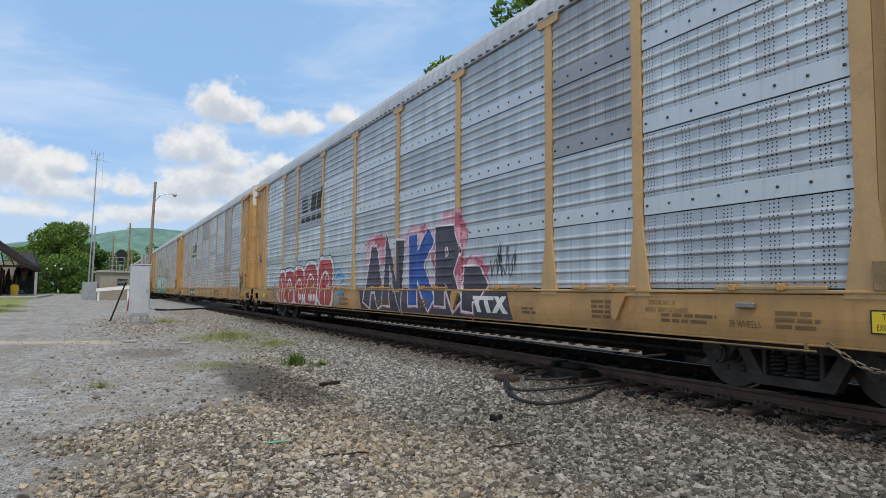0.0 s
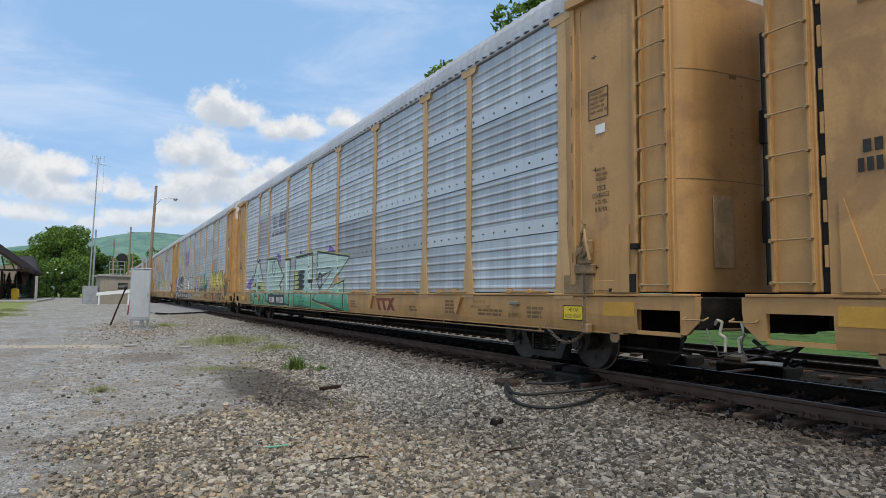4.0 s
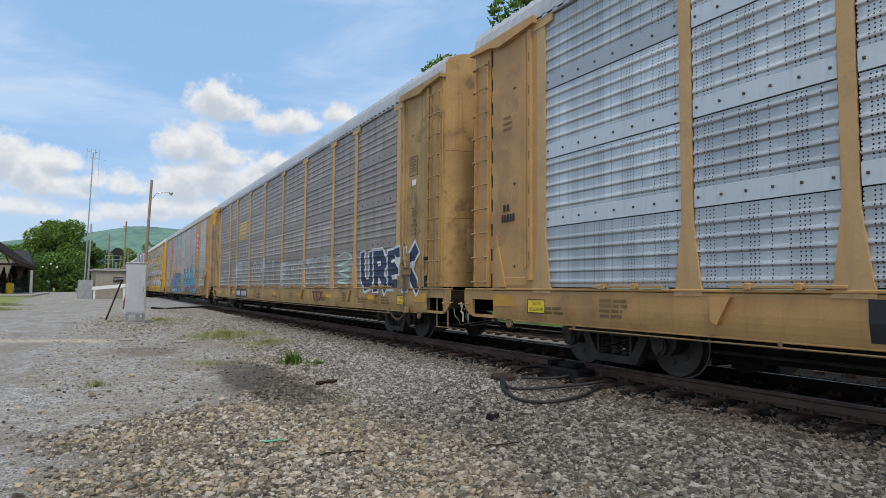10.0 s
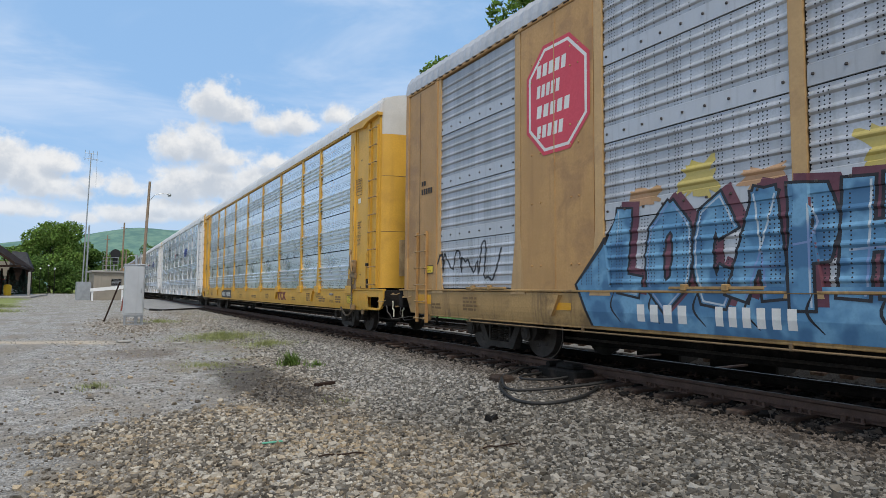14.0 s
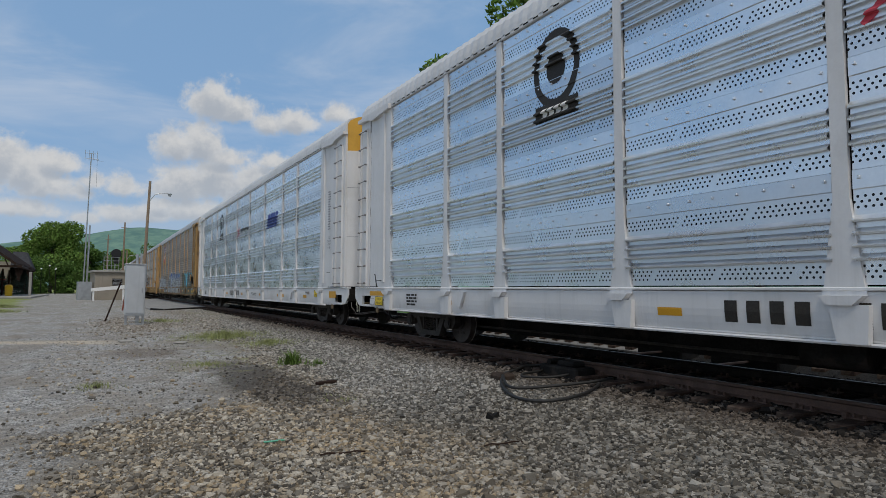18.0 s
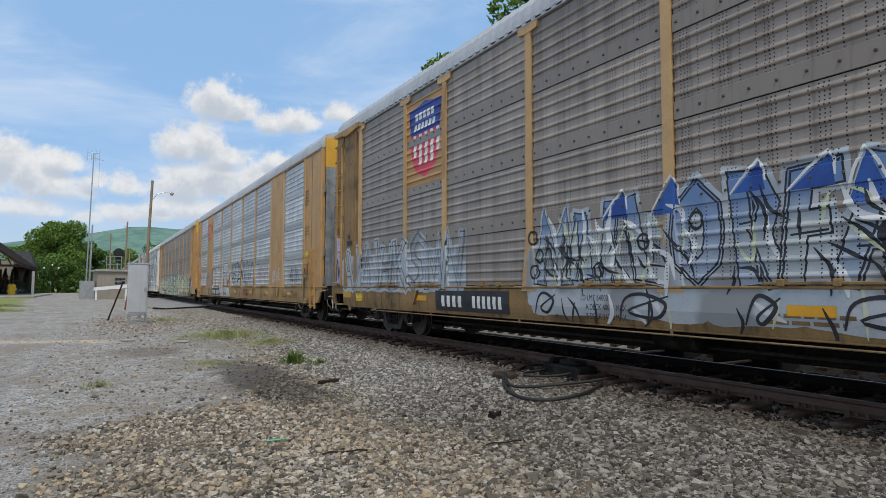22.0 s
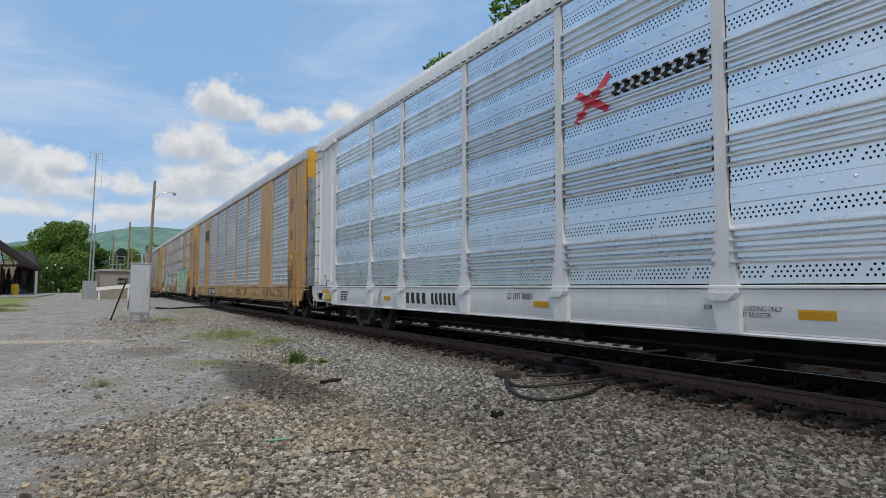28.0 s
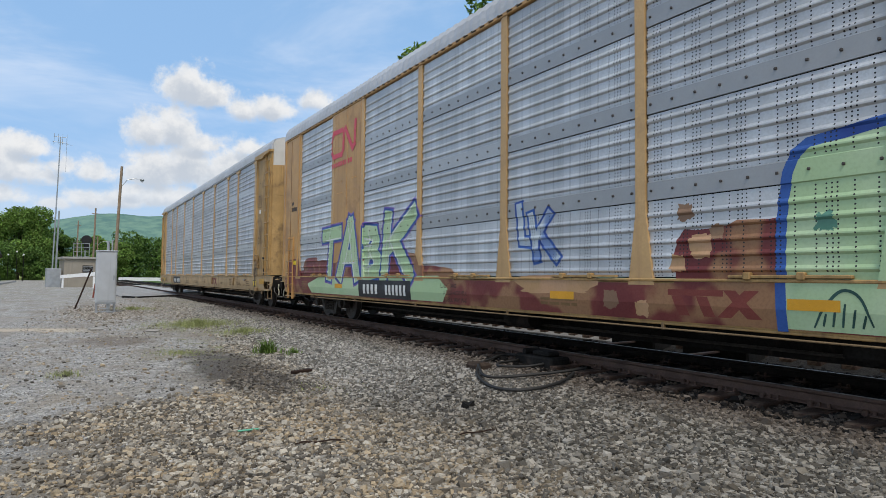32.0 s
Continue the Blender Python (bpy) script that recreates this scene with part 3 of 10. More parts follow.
GLYPHS = {
    "A": (((0.05, 0), (0.5, 1)), ((0.5, 1), (0.95, 0)), ((0.25, 0.36), (0.75, 0.36))),
    "B": (((0.1, 0), (0.1, 1)), ((0.1, 1), (0.7, 0.95), (0.8, 0.76), (0.6, 0.54), (0.1, 0.52)), ((0.6, 0.54), (0.92, 0.34), (0.8, 0.08), (0.1, 0.0))),
    "J": (((0.15, 1), (0.85, 0.97), (0.8, 0.2), (0.45, 0.0), (0.05, 0.2)),),
    "L": (((0.1, 1), (0.12, 0.05), (0.95, 0.0)),),
    "V": (((0.05, 1), (0.5, 0.0), (0.95, 1)),),
    "X": (((0.05, 1), (0.95, 0.0)), ((0.95, 1), (0.05, 0.0))),
    "F": (((0.9, 1), (0.12, 0.97), (0.1, 0.0)), ((0.1, 0.5), (0.7, 0.52))),
    "C": (((0.92, 0.8), (0.65, 1), (0.3, 0.92), (0.1, 0.6), (0.12, 0.3), (0.35, 0.04), (0.7, 0.02), (0.95, 0.22)),),
    "D": (((0.12, 0), (0.12, 1)), ((0.12, 1), (0.6, 0.95), (0.9, 0.65), (0.9, 0.35), (0.6, 0.03), (0.12, 0.0))),
    "E": (((0.9, 1), (0.12, 0.97), (0.1, 0.5), (0.12, 0.03), (0.92, 0)), ((0.1, 0.5), (0.7, 0.52))),
    "G": (((0.9, 0.85), (0.55, 1), (0.15, 0.75), (0.1, 0.35), (0.4, 0.0), (0.85, 0.1), (0.9, 0.45), (0.55, 0.45)),),
    "H": (((0.1, 0), (0.12, 1)), ((0.9, 0), (0.88, 1)), ((0.1, 0.5), (0.9, 0.52))),
    "I": (((0.5, 0), (0.5, 1)),),
    "K": (((0.12, 0), (0.1, 1)), ((0.9, 1), (0.15, 0.45)), ((0.35, 0.58), (0.95, 0))),
    "M": (((0.05, 0), (0.15, 1), (0.5, 0.3), (0.85, 1), (0.95, 0)),),
    "N": (((0.1, 0), (0.1, 1), (0.9, 0.02), (0.9, 1)),),
    "O": (((0.5, 1), (0.15, 0.8), (0.08, 0.5), (0.15, 0.18), (0.5, 0.0), (0.85, 0.18), (0.92, 0.5), (0.85, 0.8), (0.5, 1)),),
    "P": (((0.12, 0), (0.1, 1), (0.65, 0.98), (0.9, 0.74), (0.65, 0.48), (0.12, 0.46)),),
    "R": (((0.1, 0), (0.1, 1), (0.65, 0.98), (0.9, 0.74), (0.65, 0.5), (0.12, 0.48)), ((0.5, 0.48), (0.95, 0))),
    "S": (((0.9, 0.85), (0.5, 1), (0.15, 0.8), (0.3, 0.56), (0.75, 0.44), (0.9, 0.2), (0.5, 0.0), (0.08, 0.14)),),
    "T": (((0.02, 0.97), (0.98, 1)), ((0.5, 1), (0.48, 0))),
    "U": (((0.1, 1), (0.1, 0.25), (0.4, 0.0), (0.75, 0.08), (0.9, 0.35), (0.9, 1)),),
    "W": (((0.02, 1), (0.25, 0.02), (0.5, 0.7), (0.75, 0.02), (0.98, 1)),),
    "Y": (((0.05, 1), (0.5, 0.5), (0.95, 1)), ((0.5, 0.5), (0.48, 0))),
    "Z": (((0.05, 1), (0.95, 0.97), (0.08, 0.03), (0.95, 0)),),
}


def capsule(a, b, ra, rb, n=5):
    """A fat line with round ends between two points of the y-z plane."""
    t = math.atan2(b[1] - a[1], b[0] - a[0])
    pts = [(a[0] + ra * math.cos(t + math.pi / 2 + math.pi * k / n), a[1] + ra * math.sin(t + math.pi / 2 + math.pi * k / n)) for k in range(n + 1)]
    pts += [(b[0] + rb * math.cos(t - math.pi / 2 + math.pi * k / n), b[1] + rb * math.sin(t - math.pi / 2 + math.pi * k / n)) for k in range(n + 1)]
    return (pts, [tuple(range(len(pts)))])


def ribbon(points, w, grow=0.0):
    """A flat strip with square ends and sharp corners along the points; grow widens it all round."""
    p = [Vector(q) for q in points]
    d = [(b - a).normalized() for a, b in zip(p, p[1:])]
    p[0], p[-1] = p[0] - d[0] * (grow + 0.35 * w), p[-1] + d[-1] * (grow + 0.35 * w)
    left, right = [], []
    for k, q in enumerate(p):
        a, b = d[max(0, k - 1)], d[min(len(d) - 1, k)]
        side = Vector((-a.y - b.y, a.x + b.x))
        side = side.normalized() if side.length > 1e-4 else Vector((-a.y, a.x))
        reach = (w / 2 + grow) / max(0.55, side.dot(Vector((-a.y, a.x))))
        left.append(q + side * reach)
        right.append(q - side * reach)
    n = len(p)
    return ([(q.x, q.y) for q in left + right], [(k, k + 1, n + k + 1, n + k) for k in range(n - 1)])


def word_letters(body, left, right, z0, z1, bold, rng, wild=1.0, lean=0.0):
    """Hand-drawn letters that fill a strip, from left to right as read from the near side (falling y): the strips of each letter. bold: extra width in metres."""
    n, letters = len(body), []
    step = (left - right) / n
    fat = max(0.012, 0.10 * min(step, (z1 - z0)) + bold)
    for k, ch in enumerate(body):
        out = []
        turn, tilt, wob = rng.uniform(-0.10, 0.10) * wild, rng.uniform(-0.14, 0.14) * wild + lean, rng.uniform(0, 6)
        sx, sz, up = step * (0.80 + 0.10 * wild * rng.random()), (z1 - z0) * (0.86 + rng.uniform(-0.08, 0.08) * wild), rng.uniform(-0.05, 0.05) * wild
        mid = left - step * (k + 0.5)
        swell = [rng.uniform(0.85, 1.2) for _ in range(6)]

        def place(p):
            x, z = (p[0] - 0.5) * sx, (p[1] - 0.5) * sz
            x += z * tilt + 0.05 * wild * sx * math.sin(p[1] * 5 + wob)
            x, z = x * math.cos(turn) - z * math.sin(turn), x * math.sin(turn) + z * math.cos(turn)
            return (mid - x, (z0 + z1) / 2 + z + up)
        for j, line in enumerate(GLYPHS.get(ch, GLYPHS["O"])):
            out.append(ribbon([place(p) for p in line], 2 * fat * swell[j % 6]))
        letters.append(out)
    return letters


def word(body, left, right, z0, z1, bold, rng, wild=1.0, lean=0.0):
    return [shape for letter in word_letters(body, left, right, z0, z1, bold, rng, wild, lean) for shape in letter]


def glyph(ch, L, R, z0, z1, w, grow=0.0, lean=0.0):
    """One block letter whose strokes, w wide, fill the given box."""
    a, b, c, d = L - w / 2, R + w / 2, z0 + w / 2, z1 - w / 2
    mid = (z0 + z1) / 2

    def place(p):
        z = c + (d - c) * p[1]
        return (a + (b - a) * p[0] - lean * (z - mid), z)
    return [ribbon([place(p) for p in line], w, grow) for line in GLYPHS[ch]]


def blob(left, right, z0, z1, rng, n=26, rough=0.18):
    """An uneven patch."""
    cy, cz, a, b = (left + right) / 2, (z0 + z1) / 2, (left - right) / 2, (z1 - z0) / 2
    pts = []
    phase = [(q, rng.uniform(0, 6.28), rng.uniform(0.4, 1.0)) for q in (3, 5, 8, 13)]
    n = max(n, 40)
    for k in range(n):
        t = 2 * math.pi * k / n
        r = 1 + rough * 0.55 * sum(h * math.sin(q * t + f) for q, f, h in phase) / 1.6
        ex = math.copysign(abs(math.cos(t)) ** 0.55, math.cos(t))
        ez = math.copysign(abs(math.sin(t)) ** 0.55, math.sin(t))
        pts.append((cy - a * r * ex, cz + b * r * ez))
    return [([(cy, cz)] + pts, [(0, 1 + k, 1 + (k + 1) % n) for k in range(n)])]


def cloud(left, right, z0, z1, rng, rough=0.25):
    """A long band of overlapping puffs."""
    out, y = [], left
    while y > right + 0.3:
        w = rng.uniform(0.8, 1.5)
        out += blob(min(left, y + 0.25), max(right, y - w), z0, z1 - rng.uniform(0, rough) * (z1 - z0), rng, 30, 0.08)
        y -= w * 0.8
    return out


def spikes(left, right, z0, z1, rng, n=8):
    out = []
    for k in range(n):
        y, z = rng.uniform(right, left), rng.uniform(z0, z1)
        s, t = rng.uniform(0.06, 0.18), rng.uniform(0, 6.3)
        pts = [(y + s * math.cos(t + a) * r, z + s * math.sin(t + a) * r) for a, r in ((0, 2.2), (0.6, 0.8), (2.4, 0.9), (3.5, 0.5), (4.6, 0.8))]
        out.append((pts, [(0, 1, 2, 3, 4)]))
    return out


def smooth_line(points, steps=5):
    """Catmull-Rom curve in the y-z plane."""
    p = [Vector(q) for q in points]
    p = [2 * p[0] - p[1]] + p + [2 * p[-1] - p[-2]]
    out = []
    for a, b, c, d in zip(p, p[1:], p[2:], p[3:]):
        for k in range(steps):
            t = k / steps
            out.append(0.5 * (2 * b + (c - a) * t + (2 * a - 5 * b + 4 * c - d) * t * t + (3 * b - a - 3 * c + d) * t * t * t))
    return [(q.x, q.y) for q in out + [p[-2]]]


def brush(points, width, steps=5, taper=0.6):
    """A curved spray line, thinner at its ends."""
    path = [Vector(p) for p in smooth_line(points, steps)]
    path = [p for k, p in enumerate(path) if k == 0 or (p - path[k - 1]).length > 1e-5]
    n = len(path) - 1
    left, right = [], []
    for k, p in enumerate(path):
        d = (path[min(n, k + 1)] - path[max(0, k - 1)])
        d = d.normalized() if d.length > 1e-6 else Vector((1, 0))
        fat = width / 2 * (taper + (1 - taper) * math.sin(math.pi * k / n))
        left.append((p.x - d.y * fat, p.y + d.x * fat))
        right.append((p.x + d.y * fat, p.y - d.x * fat))
    return [(left + right, [(k, k + 1, n + 2 + k, n + 1 + k) for k in range(n)])]


def scrawl(left, right, z0, z1, rng, width=0.035, n=14):
    """Hand-drawn loops, unreadable."""
    n = min(n, 26)
    pts = [(left, (z0 + z1) / 2)]
    for k in range(n):
        pts.append((left + (right - left) * (k + 1) / n + rng.uniform(-0.5, 0.5) * abs(left - right) / n * 2, rng.uniform(z0, z1)))
    return brush(pts, width, 3, 1.0)


def lump(left, right, z0, z1, rng, grow=0.0, lean=0.0, rough=0.05):
    """One fat round letter body."""
    out = blob(left + grow, right - grow, z0 - grow, z1 + grow, rng, 36, rough)
    mid = (z0 + z1) / 2
    return [([(y - lean * (z - mid), z) for y, z in v], f) for v, f in out]


def bars(left, right, z0, z1, lines, rng, fill=0.62, gaps=True):
    """Unreadable stencil lines as plain bars."""
    out = []
    pitch = (z1 - z0) / lines
    for k in range(lines):
        y = left
        top = z1 - pitch * k
        end = right if lines == 1 else right + rng.uniform(0, 0.3) * (left - right)
        while y > end + 0.01:
            w = min(y - end, rng.uniform(1.2, 3.5) * pitch)
            out.append(([(y, top - pitch * fill), (y - w, top - pitch * fill), (y - w, top), (y, top)], [(0, 1, 2, 3)]))
            y -= w + (0.45 * pitch if gaps else 0)
    return out


def rect(left, right, z0, z1):
    return [([(left, z0), (right, z0), (right, z1), (left, z1)], [(0, 1, 2, 3)])]


def frame_of(left, right, z0, z1, w):
    return rect(left, right, z0, z0 + w) + rect(left, right, z1 - w, z1) + rect(left, left - w, z0 + w, z1 - w) + rect(right + w, right, z0 + w, z1 - w)


def text_line(body, left, z0, height, narrow=0.72):
    v, f = Font.get(body, 0.0)
    s = height / 0.70
    return [([(left - x * s * narrow, z0 + y * s) for x, y in v.tolist()], f)]


def octagon(left, right, z0, z1, c=0.29):
    w, h = left - right, z1 - z0
    k = c * w
    return [([(left - k, z0), (right + k, z0), (right, z0 + k), (right, z1 - k), (right + k, z1), (left - k, z1), (left, z1 - k), (left, z0 + k)], [tuple(range(8))])]


def wheel_mesh():
    w = Mesh()
    w.rod((-1.05, 0, 0), (1.05, 0, 0), 0.075, 10)
    for s in (-1, 1):
        for x0, x1, r0, r1 in ((0.66, 0.685, 0.445, 0.445), (0.685, 0.70, 0.425, 0.42), (0.70, 0.80, 0.42, 0.413), (0.80, 0.801, 0.413, 0.36)):
            w.rod((s * x0, 0, 0), (s * x1, 0, 0), r0, 28, r1)
        w.rod((s * 0.735, 0, 0), (s * 0.765, 0, 0), 0.36, 24)
        w.rod((s * 0.70, 0, 0), (s * 0.84, 0, 0), 0.13, 14)
        for k in range(6):
            a = math.pi * k / 3
            w.cbox(s * 0.79 - 0.03, s * 0.79 + 0.006, 0.22 * math.cos(a) - 0.035, 0.22 * math.cos(a) + 0.035, 0.22 * math.sin(a) - 0.035, 0.22 * math.sin(a) + 0.035, 0.01)
    return w


def wheel_data():
    """Wheelset with bright worn rims."""
    if ("wheelset",) not in CACHE:
        me = shared(("wheelset",), wheel_mesh, M["wheel"])
        me.materials.append(M["tread"])
        for f in me.polygons:
            c = f.center
            if len(f.vertices) > 20 and abs(abs(c.x) - 0.685) < 0.003:
                f.material_index = 1
    return CACHE["wheelset",]


def frame_mesh(s):
    """Cast side frame of a truck, on side s."""
    m = Mesh()
    x0, x1 = sorted((s * 0.93, s * 1.08))
    m.plate([(-1.12, 0.92), (-0.62, 0.98), (0.62, 0.98), (1.12, 0.92), (1.12, 0.78), (1.02, 0.66), (0.78, 0.70), (0.66, 0.86), (-0.66, 0.86), (-0.78, 0.70), (-1.02, 0.66), (-1.12, 0.78)], x0, x1)
    m.plate([(-0.66, 0.87), (-0.50, 0.87), (-0.33, 0.58), (0.33, 0.58), (0.50, 0.87), (0.66, 0.87), (0.44, 0.47), (-0.44, 0.47)], x0, x1)
    for y in (-0.34, 0.30):
        m.cbox(x0 + 0.01, x1 - 0.01, y, y + 0.05, 0.56, 0.88, 0.01)
    for y in (-0.89, 0.89):
        m.rod((s * 1.06, y, 0.77), (s * 1.14, y, 0.77), 0.125, 14)
        m.rod((s * 1.13, y, 0.77), (s * 1.155, y, 0.77), 0.085, 12)
        for a in (0.5, 2.6, 4.7):
            m.rod((s * 1.13, y + 0.09 * math.cos(a), 0.77 + 0.09 * math.sin(a)), (s * 1.165, y + 0.09 * math.cos(a), 0.77 + 0.09 * math.sin(a)), 0.017, 6)
    return m


def spring_mesh(s):
    m = Mesh()
    for y in (-0.2, 0.0, 0.2):
        path = [(s * 1.0 + 0.075 * math.cos(t), y + 0.075 * math.sin(t), 0.585 + 0.25 * t / 34.0) for t in (k * 34.0 / 40 for k in range(41))]
        m.tube(path, 0.016, 4)
    return m


def ladder_mesh(y0, y1, z0, z1, n, x=-1.53, rail=0.035):
    m = Mesh()
    for y in (y0, y1):
        m.cbox(x - 0.02, x + 0.05, y - rail / 2, y + rail / 2, z0, z1, 0.006)
    return m


def rung_mesh(y0, y1, x=-1.53):
    m = Mesh()
    m.rod((x - 0.055, y0, 0), (x - 0.055, y1, 0), 0.011, 6)
    for y in (y0, y1):
        m.rod((x - 0.055, y, 0), (x, y, 0), 0.013, 6)
        m.rod((x - 0.068, y, 0), (x - 0.02, y, 0), 0.024, 6)
    return m


def bays_of(kind, length):
    wide, narrow, mid = (2.75, 1.83, 2.82) if kind == "A" else (2.75, 1.9, 2.83)
    spans = [wide, narrow] + [mid] * 5 + [narrow, wide]
    head, last = {"W": (2.05, 25.6), "A": (2.08, 25.56)}.get(kind, (1.87, 25.45))
    tail = length - last
    k = (last - head) / sum(spans)
    edges = [head]
    for s in spans:
        edges.append(edges[-1] + s * k)
    return edges, tail


WHEELS = []           # (wheelset, axle's place, front corner, y in the car)
CARS = []


def build_car(spec, rng):
    kind, length = spec["kind"], spec["length"]
    root = thing("autorack_car", spec["label"], "railway car", "cars of the freight train")
    y0 = -length / 2                     # front corner in the car's own space
    W = kind == "W"
    sheet_kind = "round" if kind in "WD" else "fine"
    sheet, paint, sillm = M[spec["sheet"]], M[spec["paint"]], M[spec["sill"]]
    post_paint = M["post_tan"] if spec["paint"].startswith("yellow") and kind != "D" else paint
    end_paint = M[spec.get("ends", spec["paint"])]
    z_sill = (1.0, 1.49) if kind != "W" else (1.04, 1.49)
    if spec.get("low"):
        z_sill = (0.82, 1.36)
    zb = z_sill[1] + 0.055
    zt = 5.87
    rows = [zb, 2.49, 3.57, 4.68, zt] if sheet_kind == "fine" else [zb + (zt - zb) * k / 4 for k in range(5)]
    edges, tail = bays_of(kind, length)
    plated = [1, 7] if kind == "C" else []
    posts = [(e, 0.20 if k in (0, 9) else 0.155) for k, e in enumerate(edges)]
    car = {"root": root, "y0": y0, "sill": z_sill, "posts": posts, "rows": rows, "sheet_kind": sheet_kind,
           "low": bool(spec.get("low")), "plates": [(edges[k] + 0.06, edges[k + 1] - 0.06) for k in plated] + [(-0.1, edges[0]), (edges[-1], length + 0.1)], "length": length, "edges": edges, "stretch": spec["stretch"]}
    off = pose(0, y0, 0)

    def p(name, mesh, mat, parent=None, label="", at=None, smooth=False):
        return part(name, mesh, mat, parent or root, label, off if at is None else at, smooth)

    # frame of the flat car
    for s in (-1, 1):
        m = Mesh()
        x0, x1 = sorted((s * 1.50, s * 1.44))
        if spec.get("low"):
            belly = [(-0.35, 1.36), (-0.35, 1.0), (4.6, 1.0), (5.2, 0.78), (length - 5.2, 0.78), (length - 4.6, 1.0), (length + 0.35, 1.0), (length + 0.35, 1.36)]
            m.plate(belly, x0, x1)
        else:
            # pressed channel that leans in towards its foot
            prof = [(1.47, z_sill[1]), (1.497, z_sill[1] - 0.012), (1.50, z_sill[1] - 0.04), (1.50, z_sill[0] + 0.24), (1.495, z_sill[0] + 0.16), (1.485, z_sill[0] + 0.08), (1.47, z_sill[0]), (1.42, z_sill[0])]
            hole = 0.62 if kind != "W" else 0.72
            m.sweep([(s * a, b) for a, b in prof + [(1.42, z_sill[1]), prof[0]]], hole, length - hole)
            # at each end an open step pocket under a nose, closed by a foot bar and an end block
            lo, hi = z_sill
            for flip in (False, True):
                if W:
                    outlines = [[(hole, hi), (-0.35, hi), (-0.35, hi - 0.18), (hole, hi - 0.18)], [(0.16, hi - 0.18), (-0.35, hi - 0.18), (-0.33, lo + 0.2), (-0.1, lo + 0.03), (0.16, lo)], [(hole, lo + 0.05), (0.16, lo + 0.05), (0.16, lo), (hole, lo)]]
                elif kind == "C":
                    outlines = [[(hole, hi), (-0.10, hi), (-0.10, hi - 0.10), (0.10, hi - 0.17), (0.30, lo + 0.02), (hole, lo)]]
                else:
                    outlines = [[(hole, hi), (-0.35, hi), (-0.35, hi - 0.17), (hole, hi - 0.17)], [(-0.07, hi - 0.17), (-0.35, hi - 0.17), (-0.33, lo + 0.18), (-0.16, lo + 0.03), (-0.07, lo + 0.03)], [(hole, lo + 0.05), (-0.07, lo + 0.05), (-0.07, lo), (hole, lo)]]
                for q in outlines:
                    m.plate([(length - y if flip else y, z) for y, z in q], x0, x1)
        sill = p("side_sill", m, sillm, label=spec.get("sill_label", ""))
        part("deck_edge", Mesh().cbox(*sorted((s * 1.52, s * 1.40)), -0.3, length + 0.3, z_sill[1], z_sill[1] + 0.035, 0.008), sillm, sill)
        if not spec.get("low"):
            part("sill_flange", Mesh().cbox(*sorted((s * 1.47, s * 1.36)), 0.9, length - 0.9, z_sill[0] - 0.03, z_sill[0], 0.008), sillm, sill)
    p("deck", Mesh().box(-1.43, 1.43, -0.3, length + 0.3, z_sill[1] - 0.1, z_sill[1] - 0.01), M["under"])
    m = Mesh().cbox(-0.36, 0.36, 1.9, length - 1.9, 0.60, 1.36, 0.02).cbox(-0.2, 0.2, 0.0, length, 1.08, 1.38, 0.02)
    for k in range(9):
        y = 1.6 + k * (length - 3.2) / 8
        m.cbox(-1.43, 1.43, y - 0.1, y + 0.1, 1.08, 1.38, 0.02)
    p("center_sill", m, M["under"])
    p("air_reservoir", Mesh().rod((0.9, length * 0.44, 0.86), (0.9, length * 0.5, 0.86), 0.17, 12), M["under"])
    p("brake_cylinder", Mesh().rod((-0.8, length * 0.56, 0.84), (-0.8, length * 0.585, 0.84), 0.17, 12), M["under"])
    p("brake_valve", Mesh().cbox(-1.1, -0.75, length * 0.36, length * 0.375, 0.74, 1.1, 0.03), M["under"])
    p("brake_pipe", Mesh().rod((-0.62, 0.5, 0.72), (-0.62, length - 0.5, 0.72), 0.022, 6), M["truck"])
    # rod along the sill with its hangers
    if kind != "W":
        p("sill_rod", Mesh().rod((-1.47, 2.6, z_sill[0] - 0.075), (-1.47, length - 2.6, z_sill[0] - 0.075), 0.012, 6), M["rod"])
        for k in range(8):
            y = 2.7 + k * (length - 5.4) / 7
            p("rod_hanger", shared(("rod_hanger", z_sill[0]), lambda: Mesh().cbox(-1.48, -1.44, -0.02, 0.02, z_sill[0] - 0.09, z_sill[0] - 0.005, 0.005), M["rod"]), None, at=pose(0, y0 + y, 0))
    else:
        p("sill_rod", Mesh().rod((-1.49, 1.6, z_sill[0] - 0.045), (-1.49, length - 1.6, z_sill[0] - 0.045), 0.02, 6), M["white"])

